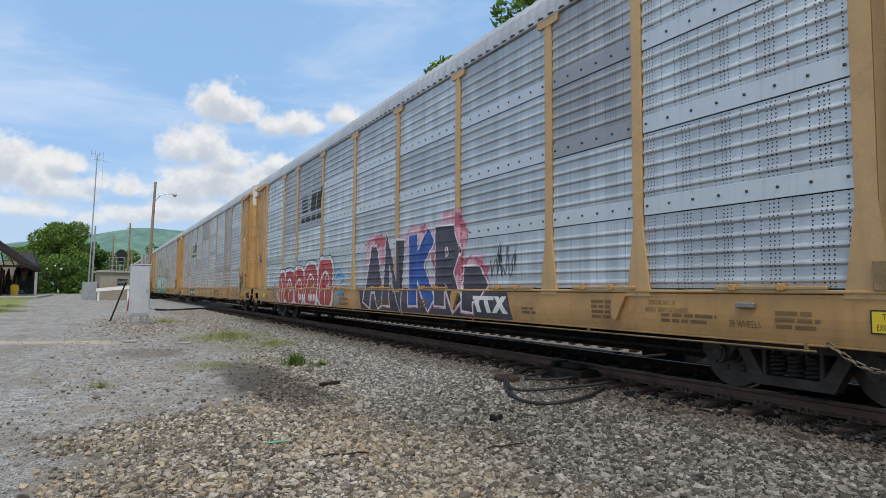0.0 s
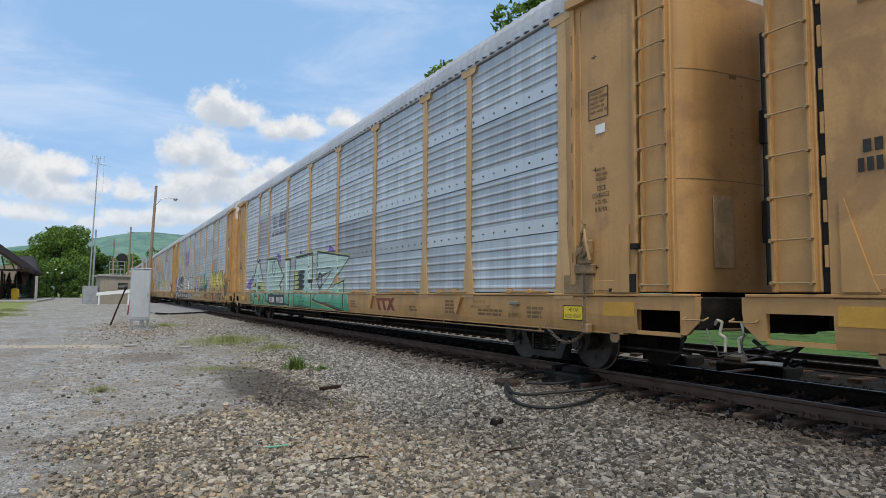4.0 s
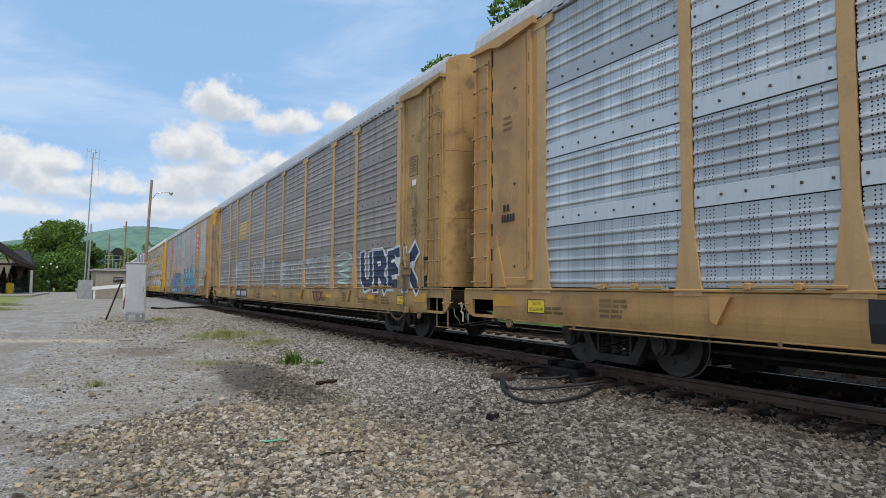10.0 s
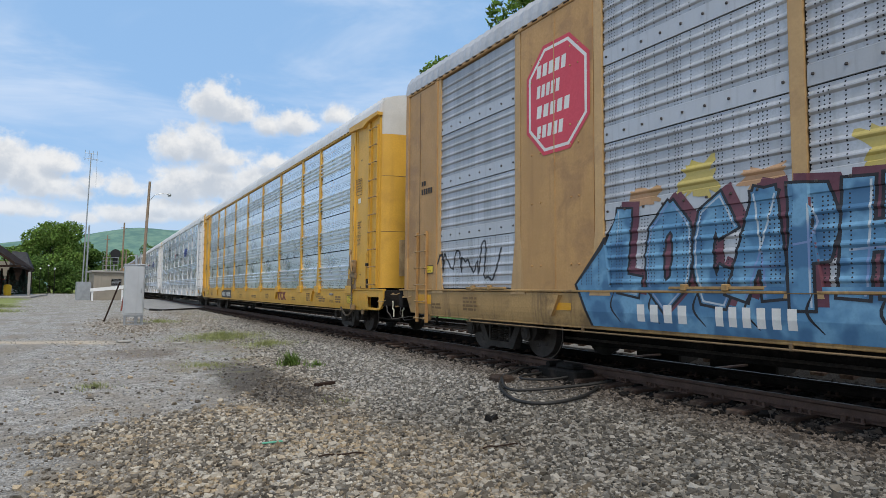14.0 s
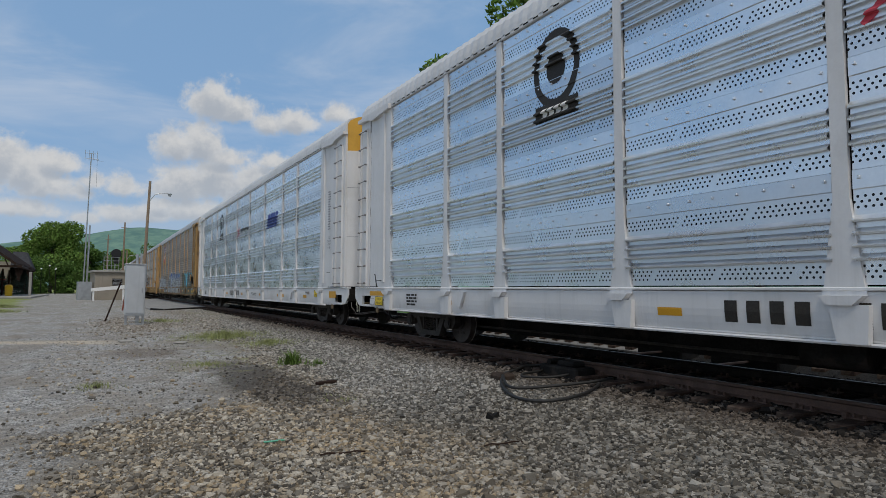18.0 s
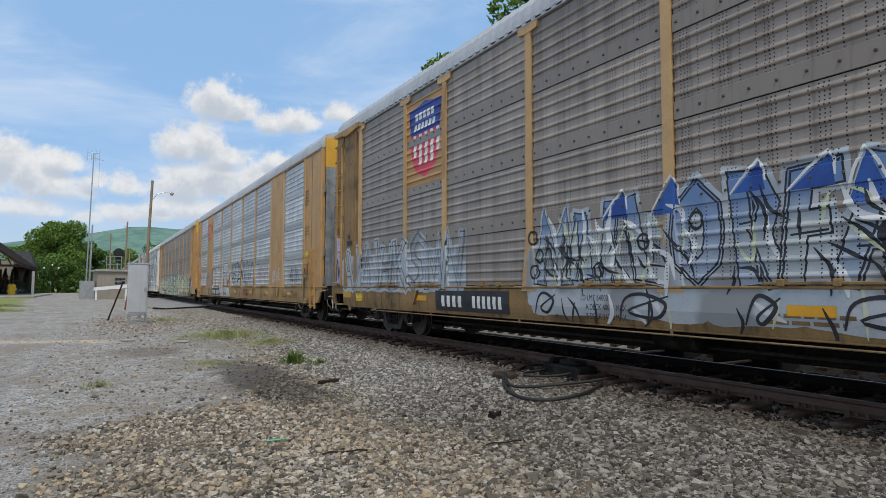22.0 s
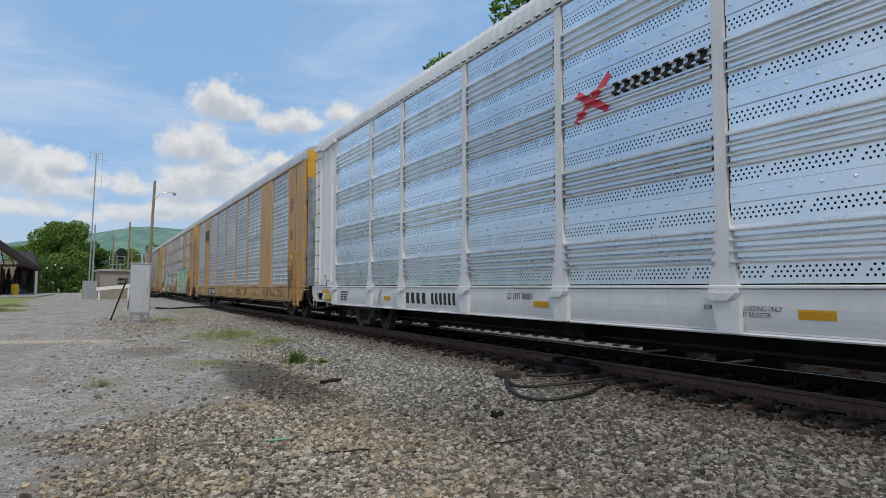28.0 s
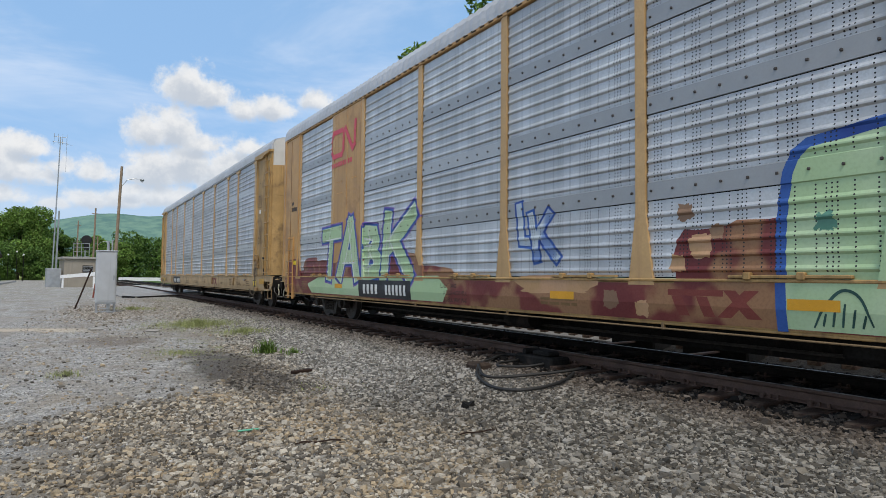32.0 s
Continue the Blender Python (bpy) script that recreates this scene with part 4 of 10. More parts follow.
    # sheets, bay by bay
    for k in range(9):
        a, b = edges[k] + 0.094, edges[k + 1] - 0.094
        w, mid = round(b - a, 2), (a + b) / 2
        if k in plated:
            plate = Mesh().cbox(-1.51, -1.47, a - mid, b - mid, zb - 0.05, zt, 0.006)
            plate.box(-1.518, -1.509, -0.012, 0.012, zb, zt)
            for z in (1.9, 2.9, 3.7, 4.0, 4.9, 5.2):
                for y in (-0.22 * w, -0.32 * w, 0.2 * w, 0.33 * w):
                    plate.ball((-1.512, y, z), 0.018, 6, 4)
            p("wide_panel", shared(("wide_panel", w, round(zb, 2), spec["paint"]), lambda: plate, paint), paint, at=pose(0, y0 + mid, 0))
        else:
            for z0, z1 in zip(rows, rows[1:]):
                h = round(z1 - z0 - (0.03 if kind == "D" else 0.002 if W else 0.012), 3)
                cut = 0.23 if sheet_kind == "fine" and z0 == rows[0] else 0.0
                tone = "sheet_old" if (k, rows.index(z0)) in spec.get("old", ()) else spec["sheet"]
                data = shared(("side_sheet", sheet_kind, w, h, cut, tone), lambda: sheet_mesh(sheet_kind, w, h, cut), M[tone])
                p("side_sheet", data, M[tone], at=pose(-1.47, y0 + mid, z0 - cut))
        data = shared(("far_panel", w, round(zb, 2), spec["sheet"]), lambda: Mesh().cbox(1.44, 1.47, -w / 2, w / 2, zb, zt, 0.005), sheet)
        p("far_panel", data, sheet, at=pose(0, y0 + mid, 0))
    # locking bars along the foot of the sheets
    if kind in "AC":
        bar = shared(("lock_bar", round(zb, 2), spec["sill"]), lambda: Mesh().cbox(-1.53, -1.47, -0.62, 0.62, zb - 0.012, zb + 0.022, 0.006).cbox(-1.545, -1.47, -0.2, -0.12, zb - 0.03, zb + 0.05, 0.01).cbox(-1.545, -1.47, 0.36, 0.44, zb - 0.03, zb + 0.05, 0.01), sillm)
        for k in range(9):
            if k not in plated:
                p("lock_bar", bar, None, at=pose(0, y0 + edges[k] + 0.36 * (edges[k + 1] - edges[k]), 0))
    # dark backing so that the holes and laps do not leak light
    p("inner_wall", Mesh().box(-1.43, -1.42, edges[0], edges[-1], zb, zt).box(1.41, 1.42, edges[0], edges[-1], zb, zt), M["gap"])

    # posts
    def post_mesh(w0):
        m = Mesh()
        h = w0 / 2
        lo = zb - 0.10
        f = h + 0.13
        m.plate([(-h, zt), (h, zt), (h, 2.36), (f - 0.03, lo + 0.12), (f, lo), (-f, lo), (-f + 0.03, lo + 0.12), (-h, 2.36)], -1.51, -1.46)
        if kind == "A":
            m.plate([(-h - 0.20, zt + 0.02), (h + 0.20, zt + 0.02), (h + 0.17, zt - 0.11), (h, zt - 0.13), (-h, zt - 0.13), (-h - 0.17, zt - 0.11)], -1.518, -1.46)
        if W:
            m.plate([(-f, lo), (f, lo), (f - 0.10, lo - 0.09), (-f + 0.10, lo - 0.09)], -1.60, -1.46)
            # tapered leg down the sill
            m.plate([(-0.24, lo - 0.085), (0.12, lo - 0.085), (0.05, 1.0), (-0.22, 1.0)], -1.57, -1.49)
        if kind == "D":
            m.cbox(-1.57, -1.46, -f, f, lo - 0.05, lo + 0.16, 0.01)
        return m

    for k, (y, w0) in enumerate(posts):
        if k == 0 and kind == "C":
            continue
        key = ("post", kind, w0, round(zb, 2), spec["paint"])
        p("post", shared(key, lambda: post_mesh(w0), post_paint), post_paint, at=pose(0, y0 + y, 0))
        p("far_post", shared(("far_post", round(zb, 2), spec["paint"]), lambda: Mesh().cbox(1.46, 1.53, -0.07, 0.07, zb - 0.05, zt, 0.01), paint), paint, at=pose(0, y0 + y, 0))

    # roof with pressed cross ribs
    prof = [(-1.52, 5.93), (-1.51, 6.05), (-1.48, 6.20), (-1.38, 6.36), (-1.0, 6.48), (-0.5, 6.54), (0, 6.56), (0.5, 6.54), (1.0, 6.48), (1.38, 6.36), (1.48, 6.20), (1.52, 5.93)]
    m = Mesh()
    n = int(length / 0.13)
    ring, verts, faces = len(prof), [], []
    for k in range(n + 1):
        up = 1.006 if k % 2 else 1.0
        y = length * k / n
        verts += [(x * (1.008 if k % 2 else 1.0), y, 5.93 + (z - 5.93) * up + (0.012 if k % 2 else 0)) for x, z in prof]
    faces = [(k * ring + j, k * ring + j + 1, (k + 1) * ring + j + 1, (k + 1) * ring + j) for k in range(n) for j in range(ring - 1)]
    faces += [tuple(range(ring)), tuple(range(n * ring, (n + 1) * ring))]
    m.add(verts, faces)
    roof = p("roof", m, M[spec.get("roof", "roof")], label="corrugated light grey metal roof")
    trim = paint if kind in "CD" else (M["roof_white"] if W else M["roof"])
    for s in (-1, 1):
        p("roof_rail", Mesh().cbox(*sorted((s * 1.525, s * 1.43)), 0.0, length, zt + 0.005, zt + 0.075, 0.01), trim)
    # scalloped fixing strip under the roof edge
    m = Mesh()
    for k in range(int(length / 0.26)):
        m.box(-1.533, -1.52, 0.03 + k * 0.26, 0.03 + k * 0.26 + 0.13, zt + 0.032, zt + 0.052)
    tagged(p("roof_clip_strip", m, M["under"]), kind="stuff")

    # both ends
    for rear in (False, True):
        def Y(y):
            return length - y if rear else y

        def span(a, b):
            return sorted((Y(a), Y(b)))

        width = (tail if rear else edges[0]) - 0.1
        slot = 0.52 if not W else 0.60 if rear else 0.74
        m = Mesh()
        m.cbox(-1.505, -1.45, *span(slot + 0.08 if kind != "C" else 0.16, width), z_sill[1] + 0.035, zt, 0.008)
        p("end_panel", m, end_paint)
        if kind != "C":
            # pressed edge of the end panel and the slot beside it
            p("panel_edge", Mesh().cbox(-1.545, -1.47, *span(width - 0.22, width - 0.12), zb + 0.1, zt - 0.05, 0.012), end_paint)
            if not W:
                # folded edge with its row of latch slots, and three keyholes
                p("panel_rib", Mesh().cbox(-1.522, -1.49, *span(width - 0.34, width - 0.30), zb + 0.3, zt - 0.1, 0.008), end_paint)
                latch = shared(("latch_slot",), lambda: Mesh().box(-1.5485, -1.54, -0.012, 0.012, -0.07, 0.07), M["ink_brown"])
                for z in range(7):
                    p("latch_slot", latch, None, at=pose(0, y0 + Y(width - 0.17), zb + 0.5 + 0.55 * z))
                keyhole = shared(("keyhole",), lambda: Mesh().box(-1.508, -1.50, -0.05, 0.05, -0.006, 0.006).box(-1.508, -1.50, -0.008, 0.008, -0.03, 0.03), M["ink"])
                for z in (zb + 0.35, zb + 1.75, zb + 3.4):
                    p("keyhole", keyhole, None, at=pose(0, y0 + Y(width - 0.62), z))
            if not W:
                p("foot_plate", Mesh().cbox(-1.516, -1.49, *span(0.74, width - 0.3), zb + 0.02, zb + 0.16, 0.006), paint)
            m = Mesh().box(-1.47, -1.44, *span(slot, slot + 0.08), zb, zt - 0.1)
            p("slot", m, M["gap"] if rear else end_paint)
            if rear:
                tab = shared(("slot_tab", spec["paint"]), lambda: Mesh().cbox(-1.50, -1.46, -0.022, 0.022, -0.11, 0.11, 0.006), end_paint)
                for z in range(9):
                    p("slot_tab", tab, None, at=pose(0, y0 + Y(slot + 0.055), zb + 0.35 + 0.44 * z))
            elif not W:
                p("door_channel", Mesh().cbox(-1.56, -1.46, *span(0.545, 0.62), zb + 0.62, zt - 0.05, 0.02), end_paint)
                p("channel_stop", Mesh().cbox(-1.575, -1.50, *span(0.55, 0.66), zb + 0.56, zb + 0.64, 0.01), M["gap"])
                p("door_foot", Mesh().plate([(0.62, zb), (1.10, zb), (1.10, zb + 0.05), (0.84, zb + 0.05), (0.84, zb + 0.14), (0.72, zb + 0.14), (0.72, zb + 0.24), (0.62, zb + 0.24)], -1.525, -1.50), M["gap"])
            if W and not rear:
                p("latch_gap", Mesh().box(-1.4725, -1.46, *span(0.75, 0.81), zb + 0.02, zb + 0.34), M["gap"])
                p("door_foot", Mesh().plate([(Y(0.84), zb + 0.30), (Y(1.12), zb + 0.30), (Y(1.12), zb + 0.42), (Y(1.46), zb + 0.42), (Y(1.46), zb), (Y(0.84), zb)], -1.522, -1.50), end_paint)
                p("foot_gap", Mesh().box(-1.507, -1.50, *span(0.83, 1.14), zb + 0.285, zb + 0.302).box(-1.507, -1.50, *span(1.10, 1.48), zb + 0.418, zb + 0.434).box(-1.53, -1.50, *span(0.16, 1.3), zb - 0.018, zb + 0.004), M["gap"])
            if W and rear:
                # lever slot and seams at the foot of the end panel
                p("lever_slot", Mesh().plate([(Y(a), z) for a, z in ((1.02, 1.86), (0.96, 1.86), (0.96, 1.83), (1.0, 1.82), (1.07, 1.53), (1.14, 1.53))], -1.509, -1.50), M["gap"])
                p("panel_seam", Mesh().box(-1.508, -1.50, *span(1.10, 1.45), 1.69, 1.702).box(-1.508, -1.50, *span(0.68, 1.2), zb - 0.01, zb + 0.004), M["gap"])
                card = p("card_holder", Mesh().cbox(-1.508, -1.49, *span(0.69, 0.97), 1.10, 1.25, 0.004), end_paint)
                part("card_frame", Mesh().box(-1.511, -1.505, *span(0.69, 0.97), 1.10, 1.108).box(-1.511, -1.505, *span(0.69, 0.97), 1.242, 1.25).box(-1.511, -1.505, *span(0.69, 0.70), 1.108, 1.242).box(-1.511, -1.505, *span(0.96, 0.97), 1.108, 1.242), M["ink_grey"], card)
            m = Mesh().cbox(-1.50, -1.42, *span(0.0, slot), zb, zt + 0.05, 0.01)
            p("ladder_panel", m, end_paint)
            if not (W and rear):
                p("panel_bracket", Mesh().plate([(Y(slot + q), zb + z) for q, z in ((0.2, 0), (0.53, 0), (0.48, 0.1), (0.32, 0.62), (0.24, 0.9), (0.2, 0.9))], -1.53, -1.50), end_paint)
            ya, yb, za, zc, count = (0.04, 0.46, zb, zt - 0.2, 10) if W and rear else (0.18, 0.68, zb, zt - 0.2, 10) if W else (0.06, 0.47, zb, zt - 0.2, 10)
            cap = Mesh().plate([(Y(-0.04), zt + 0.02), (Y(-0.04), zt + 0.10), (Y(1.9), zt + 0.10), (Y(1.9), zt - 0.02), (Y(0.9), zt - 0.10), (Y(0.6), zt - 0.02)], -1.60, -1.45)
            p("end_cap", cap, paint)
        else:
            p("corner_post", Mesh().cbox(-1.53, -1.40, *span(0.0, 0.16), z_sill[1], zt + 0.05, 0.02), paint)
            p("panel_seam", Mesh().box(-1.513, -1.503, *span(width - 0.72, width - 0.70), zb + 0.1, zt - 0.05), M["ink_brown"])
            p("panel_edge", Mesh().cbox(-1.535, -1.47, *span(width - 0.02, width + (0.1 if rear else 0.19)), zb - 0.05, zt, 0.012), paint)
            ya, yb, za, zc, count = 0.62, 1.05, 0.82, 2.75, 6
        rails = p("ladder", ladder_mesh(Y(ya), Y(yb), za, zc, count), paint)
        pair = span(ya, yb)
        for k in range(count):
            z = za + 0.09 + k * (zc - za - 0.16) / (count - 1)
            data = shared(("rung", round(pair[1] - pair[0], 2), "s" if W else "y"), lambda: rung_mesh(-(pair[1] - pair[0]) / 2, (pair[1] - pair[0]) / 2), M["rung_steel" if W else "rung"])
            part("rung", data, None, rails, "", pose(0, sum(pair) / 2, z))
        # end door
        door_paint = M[spec.get("door", spec["paint"])]
        if kind != "C":
            m = Mesh()
            pts = [(-1.44, 0.0), (-1.38, -0.06), (-1.2, -0.13), (-0.9, -0.19), (-0.5, -0.23), (0, -0.25), (0.5, -0.23), (0.9, -0.19), (1.2, -0.13), (1.38, -0.06), (1.44, 0.0)]
            lowz, midz = z_sill[1] + 0.06, 5.42
            verts = [(x, Y(y), z) for z in (lowz, midz) for x, y in pts]
            nn = len(pts)
            m.add(verts, [(k, k + 1, nn + k + 1, nn + k) for k in range(nn - 1)])
            door = p("end_door", m, door_paint, label="curved radial end door", smooth=True)
            cap = Mesh()
            tops = [6.20, 6.30, 6.39, 6.45, 6.50, 6.52, 6.50, 6.45, 6.39, 6.30, 6.20]
            cap.add([(x, Y(y), midz) for x, y in pts] + [(x, Y(y), z) for (x, y), z in zip(pts, tops)], [(k, k + 1, nn + k + 1, nn + k) for k in range(nn - 1)])
            part("door_cap", cap, M[spec.get("cap", "cap_grey")], door, "painted cap of the end door", smooth=True)
            hatch = Mesh().cbox(-1.02, -0.66, *span(-0.215, -0.205), 1.85, 2.75, 0.004)
            hatch.v = [(x, y + (-1 if not rear else 1) * 0.02 * (x + 0.84), z) for x, y, z in hatch.v]
            # black lock rod and box down the middle of the door
            if not W and not rear:
                rod = part("lock_rod", Mesh().rod((-0.08, Y(-0.29), lowz + 0.1), (-0.08, Y(-0.29), 5.0), 0.025, 6), M["black"], door, "black door lock rod")
                for low, high in ((2.2, 2.75), (3.5, 3.95)):
                    part("lock_box", Mesh().cbox(-0.14, -0.02, *span(-0.33, -0.25), low, high, 0.01), M["black"], door)
            for z in (2.95, 4.35):
                rim = [(x, Y(y - 0.004), z) for x, y in pts] + [(x, Y(y - 0.004), z + 0.012) for x, y in pts]
                part("door_seam", Mesh().add(rim, [(k, k + 1, nn + k + 1, nn + k) for k in range(nn - 1)]), M["ink_brown"] if not W else M["ink_grey"], door)
            part("hatch", hatch, door_paint if spec.get("ends") else M["sill_tan"] if not W else M["white"], door)
        else:
            door = p("end_door", Mesh().cbox(-1.40, -0.93, *span(-0.06, -0.02), zb, 5.3, 0.006), M["patch_grey"], label="galvanised folding end door leaf")
            p("end_door", Mesh().cbox(0.93, 1.40, *span(-0.06, -0.02), zb, 5.3, 0.006), M["patch_grey"], label="galvanised folding end door leaf")
            part("door_leaf", Mesh().cbox(-0.90, -0.06, *span(-0.10, -0.05), zb, 5.3, 0.008), M["cream"], door, "cream painted door leaf")
            part("door_leaf", Mesh().cbox(-0.02, 0.90, *span(-0.10, -0.05), zb, 5.3, 0.008), M["cream"], door, "cream painted door leaf")
            part("door_cap", Mesh().cbox(-1.42, 1.42, *span(-0.06, -0.02), 5.3, 6.25, 0.006), M["yellow_bright"], door)
            for z in (1.7, 2.6, 4.6):
                part("hinge", shared(("hinge",), lambda: Mesh().cbox(-1.47, -1.38, -0.04, 0.04, -0.12, 0.12, 0.01).rod((-1.46, 0, -0.16), (-1.46, 0, 0.16), 0.02, 8), M["rung_steel"]), None, door, "", pose(0, Y(-0.04), z))
            for x in (-0.92, -0.04):
                part("door_seal", Mesh().box(x - 0.012, x + 0.012, *span(-0.105, -0.02), zb, 5.3), M["gap"], door)
        # bulkhead behind the door
        p("bulkhead", Mesh().box(-1.44, 1.44, *span(0.04, 0.10), z_sill[1], 6.15), M["under"])
        # end of the frame: end sill, steps, coupler, hose, lever
        p("end_sill", Mesh().cbox(-1.48, 1.48, *span(-0.36, -0.20), z_sill[0] + 0.1, z_sill[1], 0.02), M["under"])
        stirrup = spec["paint"] == "yellow_dirty" or spec.get("low")
        for y in (-0.25, 0.20) if stirrup else ():
            p("step_leg", Mesh().cbox(-1.485, -1.455, *span(y, y + 0.035), 0.74, z_sill[1] - 0.165, 0.006), M["under" if spec.get("ends") else "rod"])
        if stirrup:
            p("step", Mesh().cbox(-1.505, -1.435, *span(-0.25, 0.235), 0.725, 0.742, 0.006), M["under" if spec.get("ends") else "rod"])
        # bent grab bars by the corner, and a pale angle cock on its pipe
        if not W:
            for yy, zz in ((-0.30, z_sill[1] - 0.06), (0.30, z_sill[1] - 0.12)) if kind == "C" else ((-0.16, z_sill[1] - 0.24),):
                p("grab_bar", Mesh().tube([(-1.49, Y(yy), zz), (-1.57, Y(yy), zz - 0.03), (-1.57, Y(yy - 0.3), zz - 0.03), (-1.49, Y(yy - 0.3), zz)], 0.011, 6), M["rung"])
        cock = [(-1.25, Y(-0.36), 1.16), (-1.28, Y(-0.42), 1.22), (-1.30, Y(-0.50), 1.20), (-1.30, Y(-0.46), 1.06), (-1.30, Y(-0.54), 1.02), (-1.30, Y(-0.53), 0.86)]
        p("angle_cock", Mesh().tube(cock, 0.017, 6), M["cream"], label="cream painted pipe cock")
        p("train_pipe", Mesh().rod((-1.2, Y(-0.40), 1.10), (1.2, Y(-0.40), 1.10), 0.02, 6), M["rung"])
        m = Mesh().cbox(-0.12, 0.12, *span(-0.66, 0.4), 1.12, 1.32, 0.02).cbox(-0.2, 0.2, *span(-0.78, -0.52), 1.04, 1.40, 0.05)
        p("coupler", m, M["truck"])
        hose = [(-0.45, Y(-0.3), 0.95), (-0.42, Y(-0.5), 0.8), (-0.25, Y(-0.68), 0.66), (-0.05, Y(-0.72), 0.72)]
        p("air_hose", Mesh().tube(hose, 0.025, 6), M["black"])
        lever = [(-1.42, Y(-0.38), 1.12), (-1.42, Y(-0.42), 0.98), (-1.36, Y(-0.46), 0.90), (-1.30, Y(-0.44), 0.80), (-0.2, Y(-0.44), 0.92)]
        p("uncoupling_lever", Mesh().tube(lever, 0.010, 6), M["rung_steel"])
        p("tow_loop", Mesh().plate([(Y(0.98), z_sill[0] + 0.02), (Y(1.14), z_sill[0] + 0.02), (Y(1.14), z_sill[0] - 0.1), (Y(1.1), z_sill[0] - 0.14), (Y(1.02), z_sill[0] - 0.14), (Y(0.98), z_sill[0] - 0.1)], -1.47, -1.44), M["rod"])
        p("reflector", Mesh().box(-1.507, -1.5, *(span(0.68, 1.52) if W and rear else span(0.66, 1.23)), *((1.32, 1.43) if W and rear else (1.22, 1.41))), M["refl_faded" if kind == "A" else "refl_yellow"], label="yellow reflective patch")
        pa, pb = (1.04, 1.48) if W and rear else (2.24, 2.66) if W else (1.64, 2.08)
        if kind == "C" or rear and spec.get("bare"):
            pa = pb = None
        pz = -0.14 if W and rear else 0.0 if W else -0.09
        if pa:
            plate = p("notice_plate", Mesh().cbox(-1.512, -1.503, *span(pa, pb), 1.22 + pz, 1.44 + pz, 0.003), M["sign_yellow"], label="yellow plate with black lettering")
            lines = []
            left = max(Y(pa), Y(pb)) - 0.05
            lines += text_line("THIS CAR", left - 0.05, 1.35 + pz, 0.055) + text_line("EXCESS HEIGHT", left, 1.255 + pz, 0.055, 0.62)
            flat_part("lettering", lines + frame_of(max(Y(pa), Y(pb)), min(Y(pa), Y(pb)), 1.22 + pz, 1.44 + pz, 0.014), -1.5135, M["ink"], plate)

        # truck
        ty = Y(3.1)
        truck = p("truck", shared(("truck",), lambda: Mesh().cbox(-0.95, 0.95, -0.2, 0.2, 0.72, 0.94, 0.03).cbox(-0.3, 0.3, -0.35, 0.35, 0.9, 1.05, 0.03), M["truck"]), None, at=pose(0, y0 + ty, 0))
        for s in (-1, 1):
            part("side_frame", shared(("side_frame", s), lambda: frame_mesh(s), M["truck"]), None, truck)
            part("spring_nest", shared(("spring_nest", s), lambda: spring_mesh(s), M["truck"]), None, truck)
        for ay in (-0.89, 0.89):
            wh = part("wheelset", wheel_data(), None, truck, "", pose(0, ay, RAIL_TOP + 0.42))
            WHEELS.append((wh, ay, spec["front"], ty + ay))
        # hand brake with its chain, at the front only
        if not rear and kind != "W":
            b0 = 1.42
            hb = Mesh().cbox(-1.60, -1.50, b0 - 0.02, b0 + 0.24, 1.93, 2.30, 0.03).rod((-1.64, b0 + 0.11, 2.14), (-1.55, b0 + 0.11, 2.14), 0.105, 14)
            hb.cbox(-1.58, -1.50, b0 - 0.06, b0 + 0.34, 1.80, 1.95, 0.02).rod((-1.66, b0 + 0.11, 2.14), (-1.62, b0 + 0.11, 2.14), 0.04, 10)
            for a in range(4):
                yy, zz = b0 + 0.11 + 0.085 * math.cos(0.8 + 1.57 * a), 2.14 + 0.085 * math.sin(0.8 + 1.57 * a)
                hb.rod((-1.66, yy, zz), (-1.62, yy, zz), 0.014, 6)
            hb.tube([(-1.64, b0 + 0.12, 2.2), (-1.68, b0 + 0.04, 2.38), (-1.66, b0, 2.5), (-1.66, b0 + 0.05, 2.56)], 0.022, 6)
            black_brake = spec.get("ends") == "yellow_grimy"
            brake = p("hand_brake", hb, M["under"] if black_brake else M["hand_brake"], label="black hand brake housing" if black_brake else "tan and rusty hand brake housing")
            part("brake_lever", Mesh().tube([(-1.66, b0 + 0.02, 2.46), (-1.70, b0 - 0.06, 2.24), (-1.70, b0 - 0.14, 1.98)], 0.02, 6), M["rung"], brake)
            part("bracket_plate", Mesh().cbox(-1.53, -1.50, b0 - 0.02, b0 + 0.62, 1.52, 1.80, 0.008), M["hand_brake"], brake)
            part("chain_guide", Mesh().cbox(-1.62, -1.50, b0 + 0.02, b0 + 0.16, 0.96, 1.10, 0.02), M["hand_brake"], brake)
            # chain of flat links down the side and along in a slack bow
            chain = Mesh()
            path = [Vector((-1.60, b0 + 0.09, 1.82 - 0.055 * k)) for k in range(15)] + [Vector((-1.55, b0 + 0.09 + 0.062 * k, 1.02 - 0.22 * math.sin(math.pi * k / 15))) for k in range(1, 16)]
            for k, (a, b) in enumerate(zip(path, path[1:])):
                mid, d = (a + b) / 2, (b - a).normalized()
                side = Vector((1, 0, 0)) if k % 2 else d.cross(Vector((1, 0, 0))).normalized()
                e0, e1 = mid - d * 0.042, mid + d * 0.042
                for u in (-0.018, 0.018):
                    chain.rod(e0 + side * u, e1 + side * u, 0.008, 4)
                chain.rod(e0 - side * 0.018, e0 + side * 0.018, 0.008, 4)
                chain.rod(e1 - side * 0.018, e1 + side * 0.018, 0.008, 4)
            part("brake_chain", chain, M["chain"], brake)
